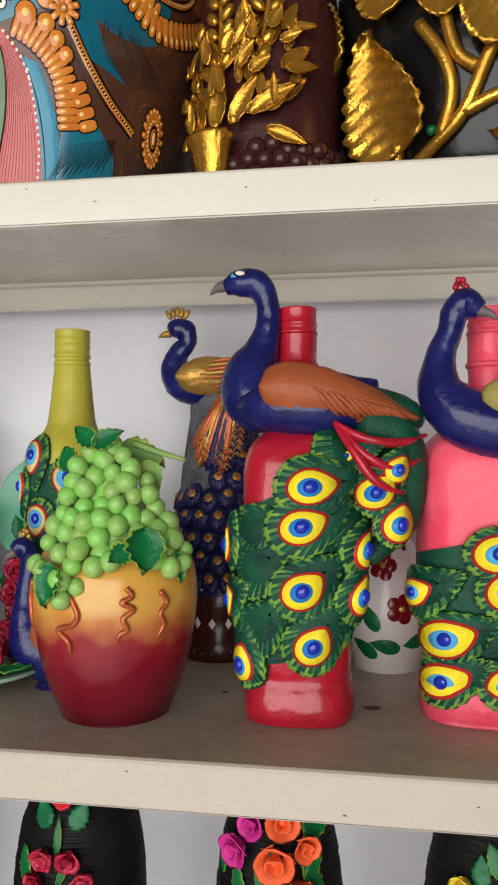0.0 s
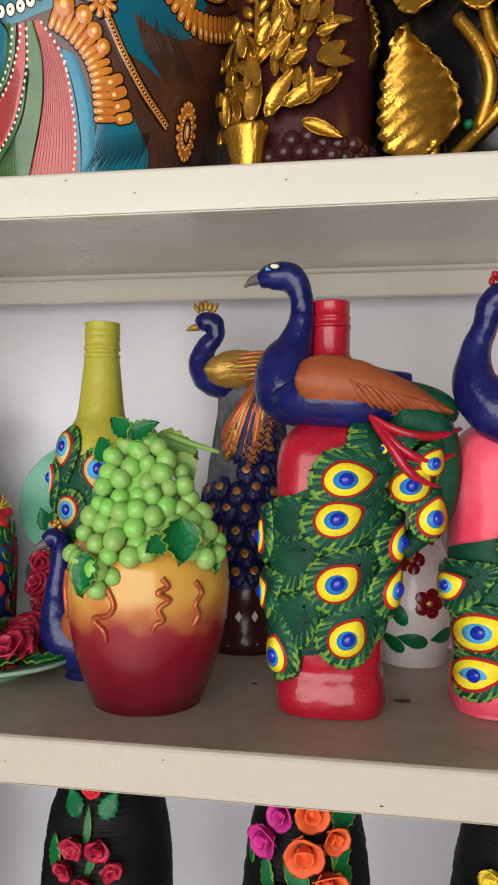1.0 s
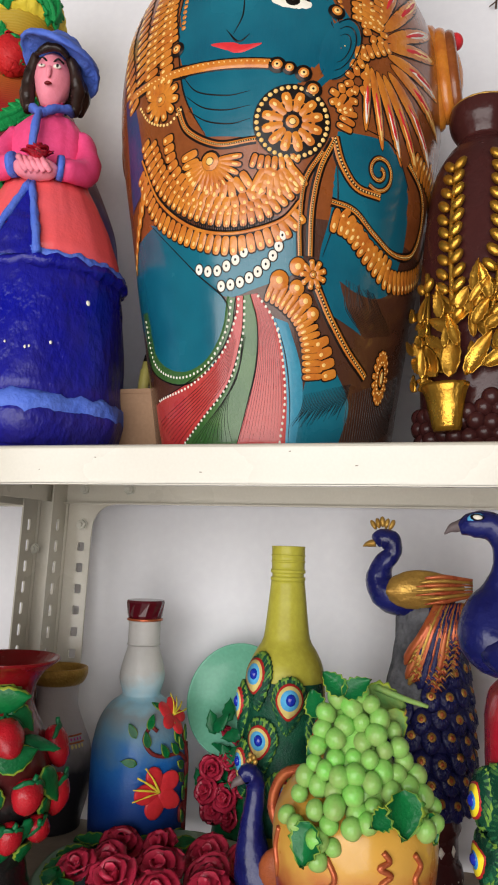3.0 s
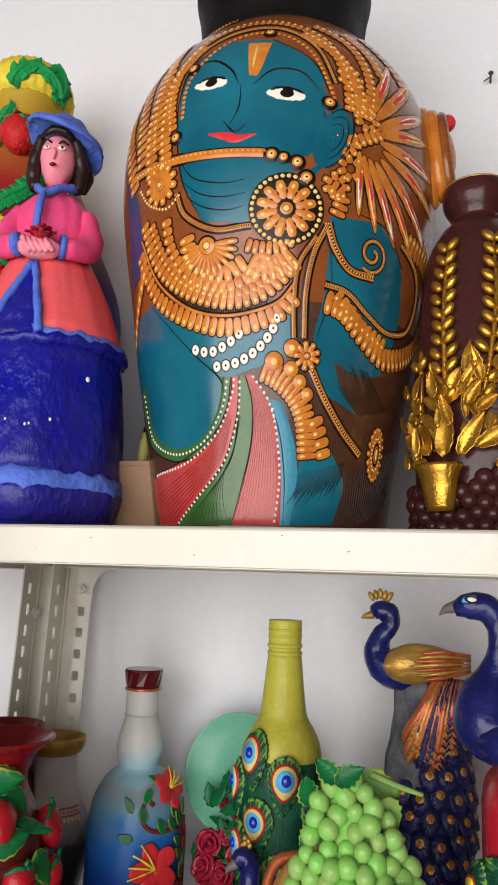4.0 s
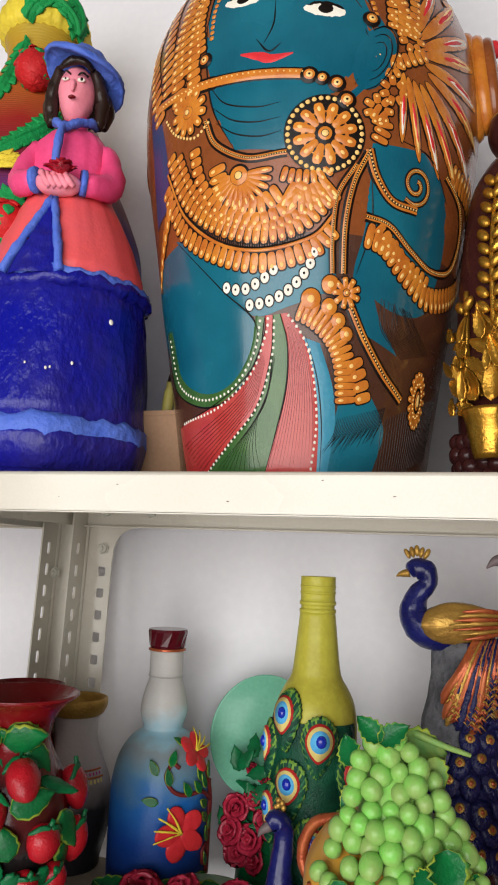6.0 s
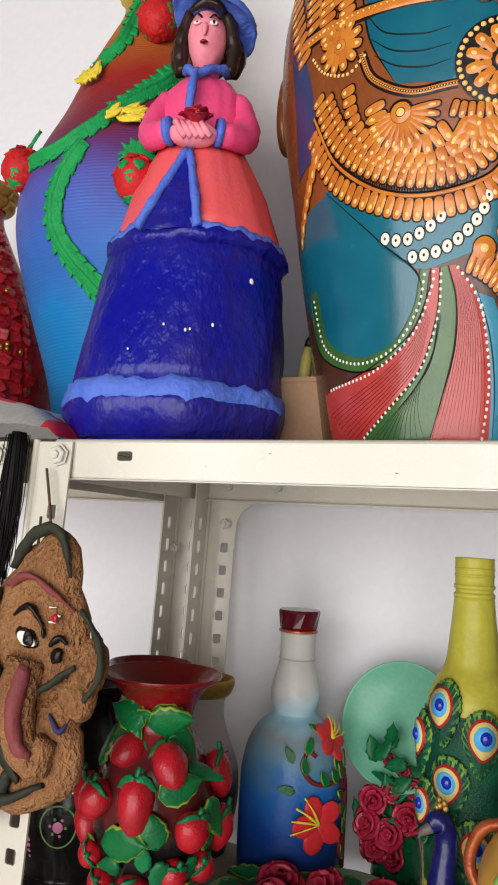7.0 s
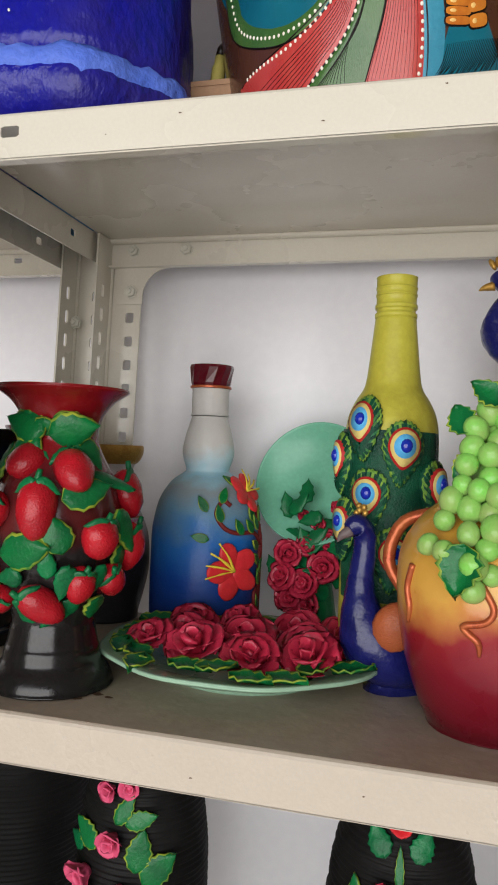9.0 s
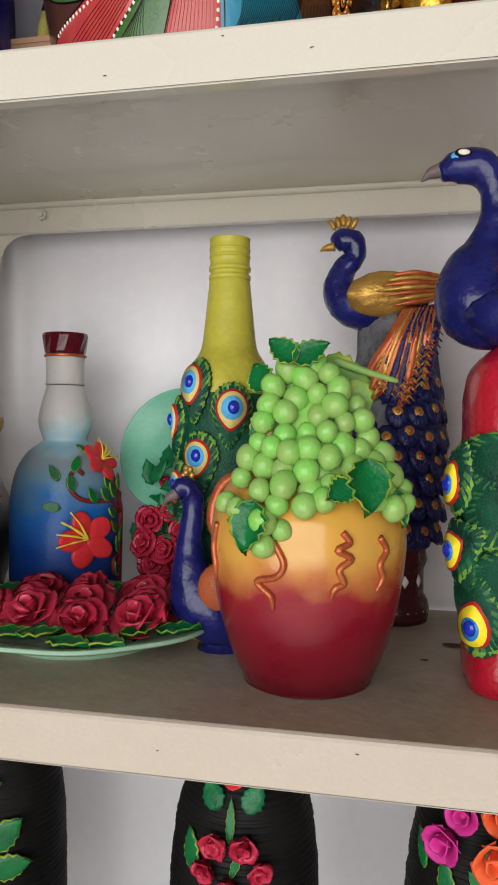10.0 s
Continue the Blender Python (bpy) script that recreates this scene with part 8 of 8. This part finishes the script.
lump(0.015, 0.028, 0.0115, 0.0066, 0.0032, 18, 3, -0.0190)
lump(0.015, 0.0275, 0.0094, 0.0047, 0.0035, 18, 5, -0.0200)
lump(0.018, 0.0280, 0.0052, 0.0056, 0.0030, 0, 3, -0.0218)
lump(0.042, 0.018, 0.0050, 0.0058, 0.0030, 20, 3, -0.0165)
for k in range(3):
    lump(0.036 + 0.004 * (k % 2), 0.040 + 0.005 * k, 0.004, 0.0012, 0.0015, 0, 5, -0.0185)
lump(0.039, 0.0435, 0.0032, 0.0036, 0.0025, 0, 6, -0.0200)
bmesh.ops.scale(bm, vec=(0.87, 0.8, 1.0), verts=bm.verts)
part("carving", bm, [WOOD, WOODDARK, WOODRED, LINE, WOODBLUE, PEARL, RED], t)
bm = bmesh.new()
for pts in (((0.000, 0.020, 0.085), (-0.012, 0.028, 0.120), (-0.020, 0.030, 0.150)), ((-0.012, 0.018, 0.080), (-0.018, 0.026, 0.112))):
    tube(bm, pts, 0.0011, 6, 4)
part("wire", bm, CHIP, t, "rusty hanging wire")

t = thing("hair_tassel", (-0.0930, -0.0120, 1.4300), "hanging tassel of loose black hair-like strands", "tassel")
bm = bmesh.new()
rnd = random.Random(2)
for k in range(240):
    x, y = rnd.gauss(0, 0.0050), rnd.gauss(0, 0.003)
    ln = rnd.uniform(0.085, 0.118)
    w = rnd.gauss(0, 0.0040)
    tube(bm, [(x * 0.7, y, 0.010), (x + w * 0.3 - 0.002, y - 0.002, -ln * 0.5), (x * 0.8 + w - 0.010, y, -ln)], [0.00045, 0.00045, 0.0002], 3, 3)
tube(bm, [(0, 0, 0.012), (-0.002, -0.001, -0.04), (-0.008, 0, -0.095)], [0.006, 0.0065, 0.003], 10, 5)
ob = tagged(part("strand", bm, MATBLACK, t), kind="stuff")

# ---- the shelf below ----
def wound_pot(place, label, wide, tall):
    t = thing("wound_pot", place, label, "pot", "black pots on the lower shelf")
    b = Round([(0.0005, 0.0), (wide * 0.75, 0.0), (wide * 0.9, 0.02), (wide * 1.04, tall * 0.35), (wide * 1.05, tall * 0.58), (wide * 1.01, tall * 0.70), (wide * 0.88, tall * 0.82), (wide * 0.66, tall * 0.89), (wide * 0.46, tall * 0.93), (wide * 0.4, tall)], unit=wide)
    bm = bmesh.new()
    seg = 56
    steps = int(tall / 0.0013)
    grid(bm, [[((b.r(z) + 0.0020 * abs(math.sin(700 * z + i * 2 * math.pi / seg / 2)) + 0.0012 * noise.noise((3 * math.sin(2 * math.pi * i / seg), 3 * math.cos(2 * math.pi * i / seg), 120 * z))) * math.sin(2 * math.pi * i / seg),
                -(b.r(z) + 0.0020 * abs(math.sin(700 * z + i * 2 * math.pi / seg / 2))) * math.cos(2 * math.pi * i / seg), z) for i in range(seg)] for z in (tall * (k + 0.01) / steps for k in range(steps))], wrap=True, cap=True)
    part("pot_body", bm, MATBLACK, t, "black cord-wound body")
    return t, b


def posy(t, b, roses, leaves, mats):
    for i, (u, z, s, k) in enumerate(roses):
        bm = bmesh.new()
        m = on(b, u, z, 0.002) @ pose(0, 0, 0, 25, 0, 0)
        rose(bm, m, s, seed=i + 3, rings=((3, 0.34, 0.95), (4, 0.62, 0.85)))
        part("clay_rose", bm, mats[k], t)
    for u, z, spin, ln, wd in leaves:
        bm = bmesh.new()
        leaf(bm, on(b, u, z, 0.005, spin), ln, wd, -0.15, 5, 0.10, 0.0014)
        part("clay_leaf", bm, LEAFY if ln > 0.024 else GREEN, t)


t, b = wound_pot((0.2680, 0.1400, LOWER), "black cord-wound pot with red clay roses", 0.053, 0.335)
posy(t, b, ((-0.010, 0.262, 0.013, 0), (0.010, 0.262, 0.014, 0), (0.020, 0.246, 0.012, 0), (-0.016, 0.244, 0.012, 0), (0.0, 0.300, 0.011, 1), (0.0, 0.235, 0.013, 0)),
     ((-0.012, 0.280, 30, 0.024, 0.016), (0.012, 0.280, -30, 0.024, 0.016), (-0.028, 0.238, 10, 0.028, 0.014), (0.0, 0.262, 0, 0.030, 0.006), (0.002, 0.240, -20, 0.028, 0.006)), (ROSE, BERRYPINK))
t, b = wound_pot((0.4430, 0.1400, LOWER), "black cord-wound pot with orange and magenta clay flowers", 0.050, 0.335)
posy(t, b, ((-0.030, 0.276, 0.018, 1), (-0.020, 0.292, 0.015, 1), (0.002, 0.274, 0.021, 0), (0.018, 0.252, 0.021, 0), (-0.014, 0.240, 0.017, 2), (0.008, 0.296, 0.018, 0), (0.026, 0.280, 0.015, 0)),
     ((-0.008, 0.245, -12, 0.036, 0.014), (0.028, 0.255, -20, 0.036, 0.016), (-0.026, 0.235, 10, 0.032, 0.012), (0.034, 0.240, 10, 0.030, 0.018), (0.004, 0.240, 40, 0.03, 0.016), (0.03, 0.285, -60, 0.03, 0.02), (-0.046, 0.25, 20, 0.026, 0.008)), (ORANGEPETAL, MAGENTA, ROSE))
t, b = wound_pot((0.6150, 0.1400, LOWER), "black cord-wound pot with yellow, blue and orange clay flowers", 0.050, 0.330)
posy(t, b, ((-0.028, 0.262, 0.014, 0), (-0.010, 0.246, 0.014, 1), (-0.036, 0.242, 0.015, 2), (0.006, 0.262, 0.014, 0), (0.01, 0.24, 0.014, 2)),
     ((-0.016, 0.262, 0, 0.024, 0.014), (0.0, 0.27, 20, 0.026, 0.014)), (CLAYYELLOW, BLUEPETAL, ORANGEPETAL))
t, b = wound_pot((0.0600, 0.1400, LOWER), "black cord-wound pot with dusty pink clay roses", 0.050, 0.350)
posy(t, b, ((-0.012, 0.294, 0.011, 0), (0.006, 0.298, 0.011, 0), (-0.004, 0.262, 0.014, 0), (-0.026, 0.232, 0.017, 0), (0.004, 0.226, 0.017, 0), (-0.02, 0.205, 0.015, 0)),
     ((-0.002, 0.272, -30, 0.026, 0.013), (0.006, 0.272, -70, 0.026, 0.014), (0.014, 0.240, -10, 0.032, 0.020), (0.020, 0.232, -50, 0.032, 0.022), (-0.02, 0.250, 50, 0.028, 0.018), (0.022, 0.214, -80, 0.03, 0.02), (-0.034, 0.244, 70, 0.02, 0.012)), (PALEPINKROSE,))
# added stand-in pot that makes the neighbouring lower compartment dark
t, b = wound_pot((-0.0930, 0.2000, LOWER - 0.004), "plain dark cord-wound pot added to darken the next rack's compartment", 0.062, 0.36)
t, b = wound_pot((-0.1900, 0.0900, LOWER - 0.004), "plain bright green pot beside the black ones", 0.055, 0.33)
t.children[0].data.materials[0] = CLAYGREEN
